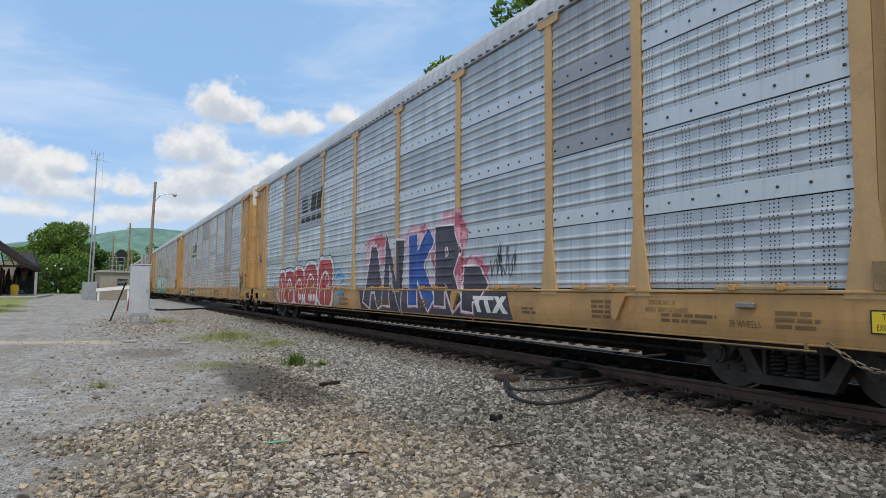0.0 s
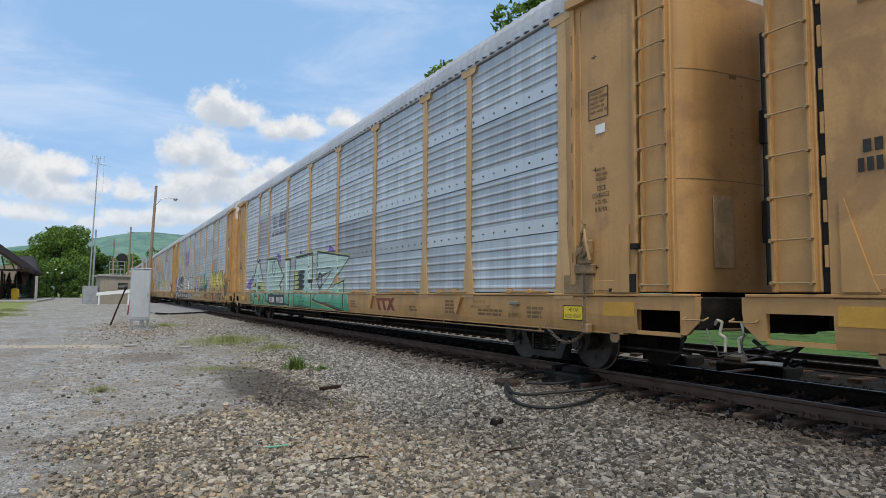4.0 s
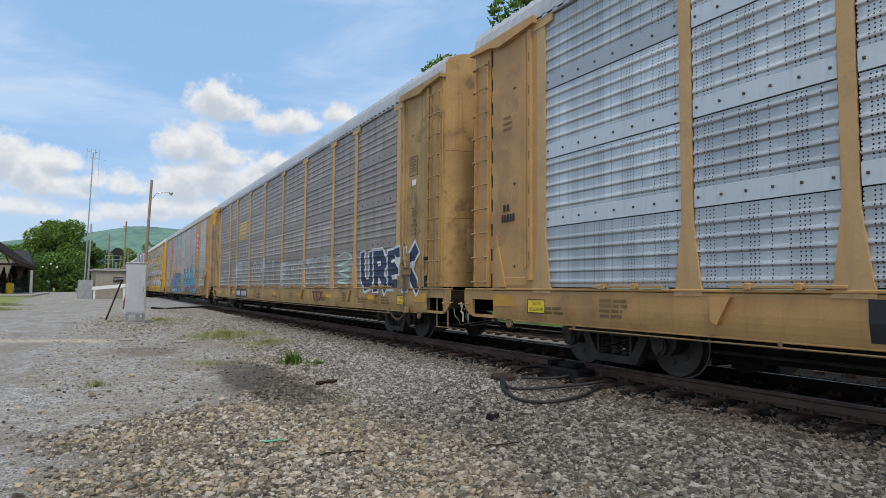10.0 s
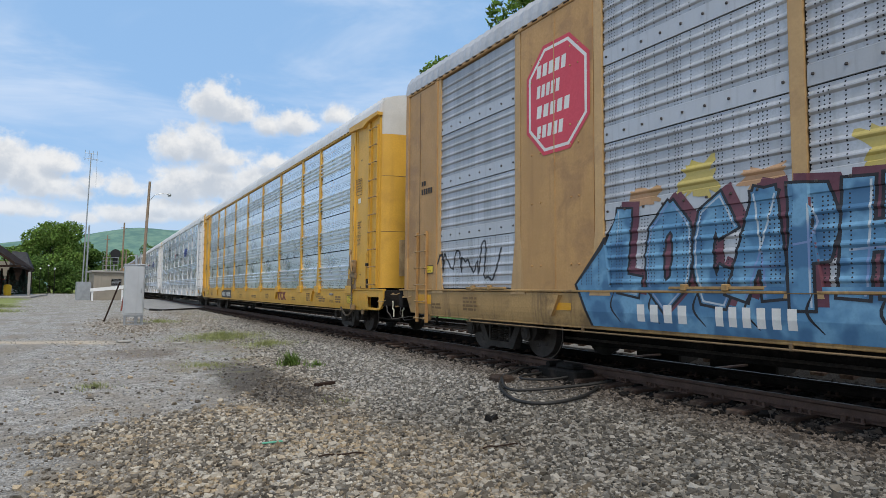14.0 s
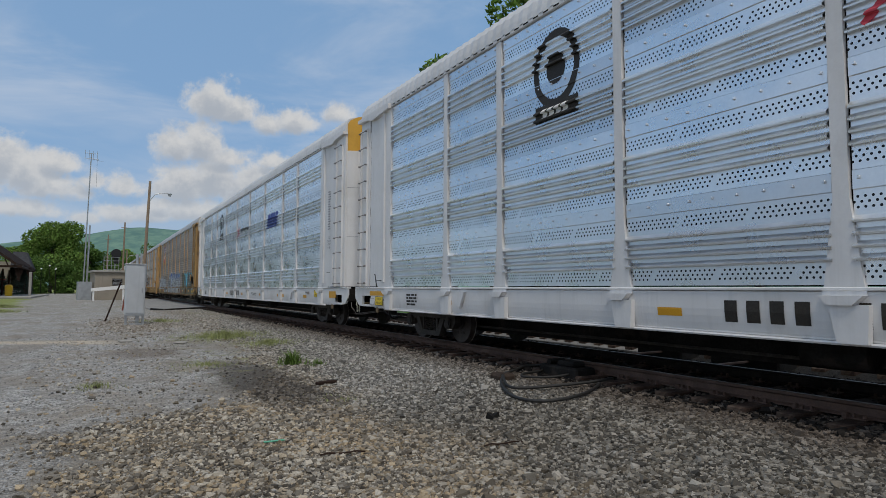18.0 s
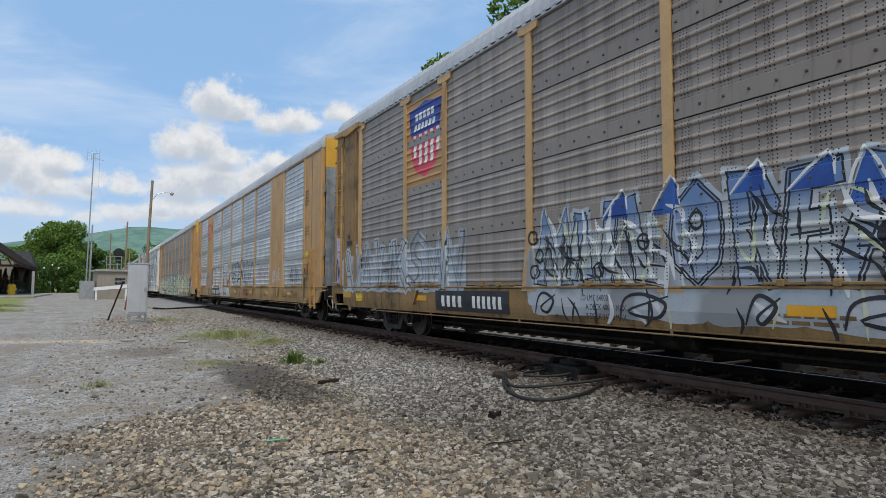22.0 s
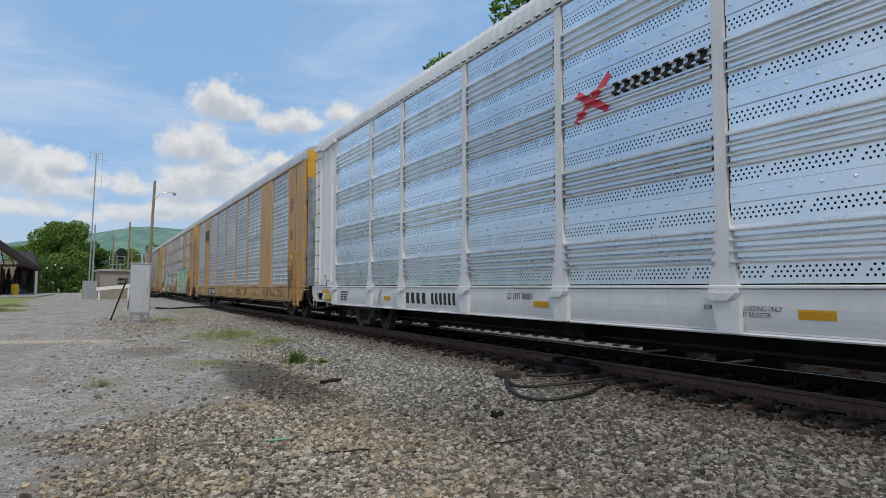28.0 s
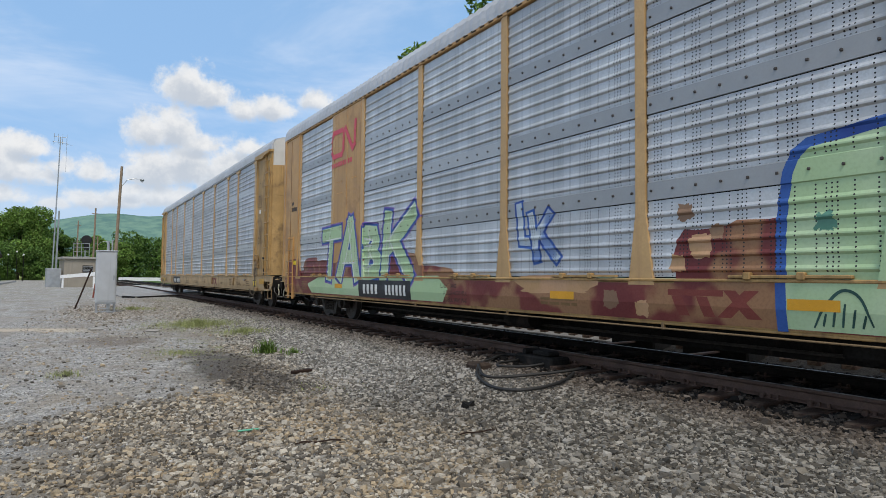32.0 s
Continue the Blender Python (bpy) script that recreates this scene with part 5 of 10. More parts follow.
        # brackets and small boxes on the sill
    for y in spec.get("brackets", (5.2, 9.6, length - 5.2)):
        p("sill_bracket", Mesh().plate([(y - 0.16, 1.44), (y + 0.10, 1.44), (y + 0.10, 1.16), (y + 0.02, 1.12)], -1.56, -1.50), sillm)
    p("latch_box", Mesh().cbox(-1.57, -1.50, 3.2, 3.42, 1.33, 1.39, 0.01), M["rung_steel"])
    CARS.append((root, spec, length))
    return car


def flat_part(name, shapes, x, mat, parent, label=""):
    m = Mesh()
    for verts, faces in shapes:
        m.add([(x, y, z) for y, z in verts], faces)
    me = bpy.data.meshes.new(name)
    me.from_pydata(m.v, [], m.f)
    me.materials.append(mat)
    return part(name, me, mat, parent, label)

# ---- ground, track ----
def ballast_line(w, x, y, broad):
    """0 on the drive, 1 on the coarse ballast: its edge swings towards the track behind y = 8."""
    line = w.m("ADD", w.m("ADD", w.ramp(y, 7.3, 8.7, -0.2, 1.7), w.ramp(y, 8.6, 15.0, 0.0, 1.6)), w.ramp(y, 15.0, 28.0, 0.0, 0.9))
    off = w.m("ADD", w.m("SUBTRACT", x, line), w.m("MULTIPLY", w.m("SUBTRACT", broad, 0.5), 2.2))
    return w.ramp(off, -0.9, 0.6)


def ground_material():
    made = bpy.data.materials.new("gravel_ground")
    made.use_nodes = True
    w = Net(made.node_tree)
    at = w.n("ShaderNodeTexCoord").outputs["Object"]
    ax = w.n("ShaderNodeSeparateXYZ")
    w.link(at, ax.inputs[0])
    x, y = ax.outputs[0], ax.outputs[1]
    cell = w.n("ShaderNodeTexVoronoi")
    cell.inputs["Scale"].default_value = 46.0
    w.link(at, cell.inputs["Vector"])
    large = w.n("ShaderNodeTexVoronoi")
    large.inputs["Scale"].default_value = 9.0
    w.link(at, large.inputs["Vector"])
    grain = w.noise(at, 70.0, 4, 0.65)
    broad = w.noise(at, 0.9, 5, 0.62)
    bits = w.n("ShaderNodeSeparateColor")
    w.link(cell.outputs["Color"], bits.inputs[0])
    lumps = w.n("ShaderNodeSeparateColor")
    w.link(large.outputs["Color"], lumps.inputs[0])
    fine = w.mix(w.ramp(bits.outputs[0], 0.1, 0.9), (0.20, 0.197, 0.19), (0.56, 0.545, 0.52))
    fine = w.mix(w.m("MULTIPLY", w.ramp(grain, 0.35, 0.7), 0.5), fine, (0.36, 0.352, 0.34))
    fine = w.mix(w.m("MULTIPLY", w.ramp(lumps.outputs[0], 0.80, 0.86), w.ramp(grain, 0.55, 0.4, 0.0, 0.7)), fine, (0.15, 0.15, 0.155))
    mottle = w.noise(at, 5.0, 6, 0.72)
    fine = w.mix(1.0, fine, w.mix(w.ramp(mottle, 0.36, 0.62), (0.68, 0.68, 0.67), (1.12, 1.12, 1.12)), "MULTIPLY")
    # near ballast ground is dark for shade in gaps between stones; paler farther off
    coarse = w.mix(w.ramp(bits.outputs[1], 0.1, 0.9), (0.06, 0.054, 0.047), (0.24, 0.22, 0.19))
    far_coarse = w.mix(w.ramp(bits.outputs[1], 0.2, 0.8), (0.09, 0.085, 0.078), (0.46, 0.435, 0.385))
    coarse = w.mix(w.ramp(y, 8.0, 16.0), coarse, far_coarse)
    stony = ballast_line(w, x, y, broad)
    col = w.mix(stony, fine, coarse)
    mud = w.ramp(w.noise(w.vm("ADD", at, (3.0, 9.0, 0.0)), 0.8, 5, 0.62, 0.5), 0.48, 0.68)
    col = w.mix(w.m("MULTIPLY", mud, 0.6), col, (0.27, 0.225, 0.165))
    # worn brown patches on the drive
    worn = w.ramp(w.noise(w.scaled(w.vm("ADD", at, (2.0, 5.0, 0.0)), (1.0, 0.45, 1.0)), 0.75, 6, 0.68, 0.4), 0.46, 0.62)
    col = w.mix(w.m("MULTIPLY", worn, 0.6), col, (0.24, 0.21, 0.17))
    # spilt oil, and an old brown stain further on
    col = w.mix(w.m("MULTIPLY", oil_mask(w, at, x, y), 0.68), col, (0.06, 0.052, 0.046))
    dx, dy = w.m("MULTIPLY", w.m("SUBTRACT", x, 1.0), 1 / 0.85), w.m("MULTIPLY", w.m("SUBTRACT", y, 16.0), 1 / 1.5)
    old = w.m("ADD", w.m("SQRT", w.m("ADD", w.m("MULTIPLY", dx, dx), w.m("MULTIPLY", dy, dy))), w.m("MULTIPLY", w.m("SUBTRACT", broad, 0.5), 1.8))
    col = w.mix(w.m("MULTIPLY", w.ramp(old, 1.15, 0.5), 0.6), col, (0.15, 0.12, 0.095))
    # sandy wheel track across the drive
    mid = w.m("ADD", w.m("ADD", y, w.m("MULTIPLY", x, 0.42)), w.m("MULTIPLY", w.m("SUBTRACT", broad, 0.5), 1.4))
    band = w.m("MULTIPLY", w.ramp(w.m("ABSOLUTE", w.m("SUBTRACT", mid, 19.75)), 1.0, 0.15), w.ramp(x, 1.2, -0.2))
    col = w.mix(w.m("MULTIPLY", band, 0.8), col, (0.56, 0.47, 0.36))
    # under the tracks: train's shade painted in, with a lighter daylit shoulder between them
    bed_shade = w.m("MULTIPLY", w.ramp(x, 6.2, 6.6), w.ramp(x, 14.0, 13.5))
    col = w.mix(w.m("MULTIPLY", bed_shade, 0.95), col, w.mix(w.ramp(bits.outputs[1], 0.1, 0.9), (0.006, 0.0055, 0.005), (0.022, 0.02, 0.018)))
    ridge = w.m("MULTIPLY", w.ramp(w.m("ABSOLUTE", w.m("SUBTRACT", w.m("ADD", x, w.m("MULTIPLY", broad, 0.15)), 10.83)), 0.16, 0.08), w.ramp(y, 9.4, 10.2))
    col = w.mix(ridge, col, (0.26, 0.245, 0.225))
    # grass: behind the tracks and in patches far off on the left
    green = w.mix(grain, (0.035, 0.085, 0.015), (0.11, 0.21, 0.04))
    green = w.mix(w.ramp(w.noise(at, 0.8, 5, 0.65, 0.3), 0.45, 0.62), green, (0.035, 0.06, 0.018))
    lawn = w.ramp(w.m("ADD", x, w.m("MULTIPLY", w.m("SUBTRACT", broad, 0.5), 1.0)), 14.0, 14.4)
    west = w.ramp(w.m("ADD", w.m("ADD", x, w.m("MULTIPLY", y, 0.045)), w.m("MULTIPLY", w.m("SUBTRACT", w.noise(at, 0.25, 4, 0.6), 0.5), 6.0)), -2.2, -3.4)
    west = w.m("MULTIPLY", west, w.ramp(y, 34.0, 42.0))
    north = w.ramp(y, 175.0, 190.0)
    col = w.mix(w.m("MAXIMUM", w.m("MAXIMUM", lawn, north), w.m("MULTIPLY", west, 0.95)), col, w.mix(w.ramp(x, 4.0, 12.0), w.mix(grain, (0.15, 0.18, 0.05), (0.29, 0.33, 0.10)), green))
    # moss and low weeds in the gravel
    weeds = w.ramp(w.noise(w.vm("ADD", at, (7.0, 1.0, 0.0)), 1.3, 6, 0.72, 0.4), 0.52, 0.66)
    where = w.m("MAXIMUM", w.ramp(w.m("ABSOLUTE", w.m("SUBTRACT", w.m("SUBTRACT", x, w.m("MULTIPLY", y, 0.11)), 1.2)), 1.7, 0.5), w.ramp(y, 30.0, 60.0, 0.0, 0.7))
    weeds = w.m("MULTIPLY", weeds, w.m("MULTIPLY", w.ramp(y, 9.0, 14.0), where))
    col = w.mix(w.m("MULTIPLY", weeds, 0.8), col, w.mix(grain, (0.14, 0.15, 0.05), (0.28, 0.28, 0.12)))
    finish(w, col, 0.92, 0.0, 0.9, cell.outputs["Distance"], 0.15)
    return made


def oil_mask(w, at, x, y):
    dx = w.m("SUBTRACT", x, 2.45)
    dy = w.m("SUBTRACT", y, 10.3)
    slant = w.m("ADD", dx, w.m("MULTIPLY", dy, 0.02))
    far_off = w.m("SQRT", w.m("ADD", w.m("POWER", w.m("MULTIPLY", slant, 1 / 0.70), 2.0), w.m("POWER", w.m("MULTIPLY", dy, 1 / 3.3), 2.0)))
    far_off = w.m("ADD", far_off, w.m("MULTIPLY", w.m("SUBTRACT", w.noise(at, 1.9, 5, 0.65), 0.5), 1.6))
    return w.ramp(far_off, 1.1, 0.6)


def stone_material(name, dark, light, tan):
    made = bpy.data.materials.new(name)
    made.use_nodes = True
    w = Net(made.node_tree)
    at = w.n("ShaderNodeTexCoord").outputs["Object"]
    ax = w.n("ShaderNodeSeparateXYZ")
    w.link(at, ax.inputs[0])
    pick = w.n("ShaderNodeNewGeometry").outputs["Random Per Island"]
    grain = w.noise(at, 120.0, 4, 0.65)
    col = w.mix(w.m("POWER", pick, 1.7), dark, light)
    odd = w.m("FRACT", w.m("MULTIPLY", pick, 13.7))
    patch = w.ramp(w.noise(at, 0.55, 4, 0.6, 0.5), 0.42, 0.6)
    col = w.mix(w.m("MULTIPLY", w.ramp(odd, 0.66, 0.70), w.m("ADD", 0.35, w.m("MULTIPLY", patch, 0.6))), col, w.mix(pick, [c * 0.6 for c in tan], tan))
    col = w.mix(w.m("MULTIPLY", patch, 0.22), col, (0.27, 0.215, 0.15))
    col = w.mix(w.m("MULTIPLY", w.ramp(grain, 0.4, 0.7), 0.35), col, dark)
    # newer, greyer ballast towards the track, its near tone darkened for the train's shade
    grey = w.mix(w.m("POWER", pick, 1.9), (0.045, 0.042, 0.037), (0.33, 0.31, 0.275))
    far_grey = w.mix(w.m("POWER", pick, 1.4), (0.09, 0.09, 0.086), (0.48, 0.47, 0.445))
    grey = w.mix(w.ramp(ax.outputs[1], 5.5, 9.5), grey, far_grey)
    near_track = w.m("SUBTRACT", w.m("ADD", ax.outputs[0], w.m("MULTIPLY", w.noise(at, 0.7, 3, 0.5), 1.6)), w.ramp(ax.outputs[1], 6.0, 12.0, 0.0, 0.6))
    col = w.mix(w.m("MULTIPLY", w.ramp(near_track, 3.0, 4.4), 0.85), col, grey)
    # brown dust beside the rail
    col = w.mix(w.m("MULTIPLY", w.ramp(ax.outputs[0], 5.1, 6.2), 0.8), col, w.mix(pick, (0.035, 0.026, 0.02), (0.14, 0.11, 0.09)))
    col = w.mix(w.m("MULTIPLY", oil_mask(w, at, ax.outputs[0], ax.outputs[1]), 0.72), col, w.mix(pick, (0.03, 0.027, 0.025), (0.09, 0.08, 0.075)))
    finish(w, col, 0.85, 0.0, 0.3, grain, 0.25)
    return made


M["stone"] = stone_material("ballast_stone", (0.075, 0.066, 0.055), (0.60, 0.55, 0.465), (0.53, 0.41, 0.26))
# stones darkened in colour for the shade under the train
M["shaded_stone"] = material("shade_dark_bed_stone", (0.014, 0.0125, 0.0115), 0.9, 0, 0.3, 3, 60, 0.3, per_piece=0.5, spec=0.15)
M["pebble"] = stone_material("drive_pebble", (0.10, 0.10, 0.10), (0.55, 0.545, 0.54), (0.42, 0.38, 0.32))
M["pale_stone"] = material("tan_yard_stone", (0.31, 0.285, 0.255), 0.9, 0, 0.2, 3, 60, 0.3, per_piece=0.6, second=((0.35, 0.30, 0.235), 0.3), spec=0.2)
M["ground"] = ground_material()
M["tie"] = material("tie_timber", (0.058, 0.038, 0.03), 0.9, 0, 0.4, 3, 50, 0.6, None, ((0.16, 0.12, 0.09), 0.5, 6.0), 0.3, spec=0.15)
M["rust"] = material("rusty_rail", (0.105, 0.068, 0.054), 0.75, 0.1, 0.3, 3, 60, 0.3, spec=0.25)
M["railhead"] = material("worn_rail_head", (0.17, 0.15, 0.135), 0.5, 0.6, 0.1, 3, 60, 0.05)
M["rubber"] = material("black_rubber_hose", (0.022, 0.022, 0.022), 0.6, 0, 0.3)
M["concrete"] = material("old_concrete", (0.34, 0.33, 0.31), 0.9, 0, 0.15, 1.5, 30, 0.3, None, ((0.22, 0.20, 0.18), 0.5, 1.2))
M["asphalt"] = material("grey_asphalt", (0.27, 0.265, 0.255), 0.95, 0, 0.2, 1.0, 60, 0.4)
M["weed"] = material("weed_leaf", (0.12, 0.20, 0.035), 0.7, 0, 0.2, 3, 30, 0, per_piece=0.35)
M["dry"] = material("dry_grass", (0.27, 0.30, 0.12), 0.8, 0, 0.2, 3, 30, 0, per_piece=0.35)
M["aluminium"] = material("brushed_aluminium", (0.58, 0.60, 0.62), 0.42, 0.55, 0.08, 1.5, 60, 0.03, ((0.42, 0.43, 0.44), 0.4, 6.0))
M["galv"] = material("galvanised_steel", (0.40, 0.42, 0.44), 0.45, 0.6, 0.15)
M["wood_pole"] = material("weathered_pole", (0.28, 0.21, 0.15), 0.9, 0, 0.2, 2, 30, 0.3, ((0.14, 0.10, 0.07), 0.5, 9.0))
M["shed"] = material("tan_shed_wall", (0.30, 0.27, 0.225), 0.85, 0, 0.1, 1, 20, 0.15, ((0.2, 0.18, 0.15), 0.3, 4.0))
M["white_board"] = material("white_painted_board", (0.78, 0.79, 0.80), 0.5, 0, 0.05)
M["red"] = material("red_paint", (0.42, 0.05, 0.035), 0.5, 0, 0.15)
M["dark_wood"] = material("dark_stained_wood", (0.04, 0.027, 0.022), 0.95, 0, 0.3, spec=0.05)
M["tiles"] = material("dark_roof_shingle", (0.032, 0.024, 0.022), 0.95, 0, 0.25, 1.5, 12, 0.5, spec=0.04)
M["tiles_red"] = material("red_roof_tile", (0.36, 0.07, 0.05), 0.8, 0, 0.25, 1.5, 12, 0.4)
M["bin_yellow"] = material("yellow_plastic", (0.75, 0.47, 0.02), 0.4, 0, 0.05)
M["car_white"] = material("white_car_paint", (0.75, 0.76, 0.78), 0.25, 0, 0.03)
M["car_glass"] = material("dark_car_glass", (0.02, 0.022, 0.025), 0.08, 0, 0.1)
M["leaf"] = material("tree_leaf", (0.13, 0.225, 0.045), 0.75, 0, 0.25, 0.6, 8, 0, per_piece=0.5, second=((0.21, 0.31, 0.07), 0.2), spec=0.2)
M["leaf_dark"] = material("dark_tree_leaf", (0.09, 0.165, 0.035), 0.75, 0, 0.25, 0.4, 6, 0, per_piece=0.45, spec=0.2)
M["bark"] = material("tree_bark", (0.09, 0.07, 0.055), 0.95, 0, 0.3, 3, 20, 0.5)
M["litter"] = material("green_plastic", (0.12, 0.42, 0.27), 0.5, 0, 0.1)
M["spruce"] = material("blue_spruce", (0.05, 0.10, 0.075), 0.8, 0, 0.3, 1, 8, 0, per_piece=0.4, spec=0.2)


def hill_material():
    made = bpy.data.materials.new("wooded_hill")
    made.use_nodes = True
    w = Net(made.node_tree)
    at = w.n("ShaderNodeTexCoord").outputs["Object"]
    a = w.noise(at, 0.02, 5, 0.65)
    # the blue green haze of distance is put into the hill colour
    col = w.mix(w.ramp(a, 0.35, 0.65), (0.10, 0.19, 0.17), (0.17, 0.28, 0.22))
    finish(w, col, 0.95, 0.0, 0.0, a, 0.05)
    return made


BED_X = (-1e4, 3.6, 5.4, 6.1, 6.8, 7.1, 8.3, 9.2, 10.0, 10.6, 11.0, 13.1, 13.5, 14.2, 1e4)
BED_Z = (0, 0, 0.08, 0.11, 0.14, 0.165, 0.16, 0.12, 0.05, 0.10, 0.185, 0.185, 0.10, -0.15, -0.15)


def bed_height(x):
    """Height of the ground across the tracks."""
    return float(np.interp(x, BED_X, BED_Z))


def make_ground():
    xs = [-4000, -400, -60, -20, -8, -4, -2, 0, 1, 2, 3, 3.6, 4.2, 5.0, 5.4, 6.1, 6.8, 7.1, 8.3, 9.2, 10.0, 10.6, 11.0, 13.1, 13.5, 14.2, 20, 60, 400, 4000]
    ys = [-4000, -300, -40, -10, 0, 3, 6, 9, 12, 16, 20, 30, 45, 70, 110, 200, 400, 1000, 5000]
    v = [(x, y, bed_height(x)) for y in ys for x in xs]
    n = len(xs)
    f = [(j * n + k, j * n + k + 1, (j + 1) * n + k + 1, (j + 1) * n + k) for j in range(len(ys) - 1) for k in range(n - 1)]
    me = bpy.data.meshes.new("ground")
    me.from_pydata(v, [], f)
    me.materials.append(M["ground"])
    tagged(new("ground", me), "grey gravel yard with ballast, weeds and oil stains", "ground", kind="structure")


make_ground()


def scatter_stones(name, count, area, size, seed, mat, label, rim=0.0):
    """Loose stones as one mesh. area: x0, x1, y0, y1, with the density falling off with y."""
    rng = np.random.default_rng(seed)
    base = []
    for k in range(10):
        # a broken cube with uneven corners
        p = np.array([(a, b, c) for a in (-1, 1) for b in (-1, 1) for c in (-1, 1)], float) * 0.72
        p = p * rng.uniform(0.45, 1.25, p.shape) + rng.uniform(-0.15, 0.15, p.shape)
        bm = bmesh.new()
        for q in p:
            bm.verts.new(q)
        bmesh.ops.convex_hull(bm, input=bm.verts)
        bmesh.ops.triangulate(bm, faces=bm.faces)
        loose = [v for v in bm.verts if not v.link_faces]
        for v in loose:
            bm.verts.remove(v)
        bm.verts.index_update()
        base.append((np.array([v.co[:] for v in bm.verts]), np.array([[v.index for v in f.verts] for f in bm.faces])))
        bm.free()
    x0, x1, y0, y1 = area
    u = rng.random(count)
    y = y0 * (y1 / y0) ** u                      # denser where it is near
    x = rng.uniform(x0, x1, count)
    if rim:
        # thins out towards the drive along an uneven line
        line = np.interp(y, [3, 7.4, 8.4, 11, 15, 28, 60], [-0.12, -0.1, 1.7, 2.8, 3.4, 4.3, 4.6]) + 0.35 * np.sin(1.7 * y + 1.0) * np.sin(0.6 * y) + 0.12 * np.sin(5.3 * y)
        if rim < 0:
            # a loose patch that thins out all round
            line = x0 - 9
            x, y = rng.normal((x0 + x1) / 2, (x1 - x0) / 4, count), rng.normal((y0 + y1) / 2, (y1 - y0) / 4, count)
        keep = rng.random(count) < np.clip((x - line) / 0.9 + 0.4, 0.03, 1)
        x, y = x[keep], y[keep]
        count = len(x)
    # none right at the feet, where the yard is bare
    keep = 0.485 * x + 0.875 * y > 3.7
    x, y = x[keep], y[keep]
    count = len(x)
    s = size * rng.lognormal(0, 0.32, count)
    z = np.interp(x, BED_X, BED_Z)
    V, F, k0 = [], [], 0
    which = rng.integers(0, 10, count)
    for k, (bv, bf) in enumerate(base):
        pick = np.nonzero(which == k)[0]
        if not len(pick):
            continue
        a = rng.uniform(0, 2 * np.pi, len(pick))
        b = rng.uniform(-1.3, 1.3, len(pick))
        pts = np.repeat(bv[None], len(pick), 0) * s[pick, None, None] * np.array([1.15, 0.92, 0.80])
        ca, sa, cb, sb = np.cos(a)[:, None], np.sin(a)[:, None], np.cos(b)[:, None], np.sin(b)[:, None]
        px, py, pz = pts[..., 0], pts[..., 1], pts[..., 2]
        py, pz = py * cb - pz * sb, py * sb + pz * cb
        px, py = px * ca - py * sa, px * sa + py * ca
        out = np.stack([px + x[pick, None], py + y[pick, None], pz + z[pick, None] + 0.3 * s[pick, None]], -1)
        n = len(bv)
        V.append(out.reshape(-1, 3))
        F.append((bf[None] + (np.arange(len(pick)) * n)[:, None, None] + k0).reshape(-1, 3))
        k0 += n * len(pick)
    V, F = np.concatenate(V), np.concatenate(F)
    me = bpy.data.meshes.new(name)
    me.vertices.add(len(V))
    me.vertices.foreach_set("co", V.ravel())
    me.loops.add(F.size)
    me.loops.foreach_set("vertex_index", F.ravel().astype(np.int32))
    me.polygons.add(len(F))
    me.polygons.foreach_set("loop_start", np.arange(0, F.size, 3, dtype=np.int32))
    me.update(calc_edges=True)
    me.validate()
    me.shade_flat()
    me.materials.append(mat)
    return tagged(new(name, me), label, "gravel", kind="stuff")


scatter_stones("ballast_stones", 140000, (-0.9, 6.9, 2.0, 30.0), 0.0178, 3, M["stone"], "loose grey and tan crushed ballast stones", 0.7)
scatter_stones("drive_gravel", 18000, (-4.0, 3.4, 3.0, 24.0), 0.0085, 4, M["pebble"], "small grey gravel on the drive")
scatter_stones("yard_stones", 3000, (0.2, 2.8, 23.0, 34.0), 0.026, 6, M["pale_stone"], "loose tan and grey stones round the signal case", -1)
scatter_stones("yard_stones", 1400, (2.6, 5.4, 18.0, 40.0), 0.026, 8, M["pale_stone"], "loose grey stones along the ballast edge", -1)
scatter_stones("track_stones", 16000, (6.15, 10.4, 2.5, 45.0), 0.028, 5, M["shaded_stone"], "ballast stones between the ties, coloured dark for shade")


M["dark_rust"] = material("dark_rusty_iron", (0.055, 0.04, 0.032), 0.85, 0.1, 0.35, 8, 60, 0.4, spec=0.2)
# dark copy of the rail rust, with the train's shade in its colour
M["shaded_rust"] = material("shade_darkened_rail", (0.024, 0.019, 0.016), 0.8, 0.1, 0.35, 8, 60, 0.3, spec=0.2)


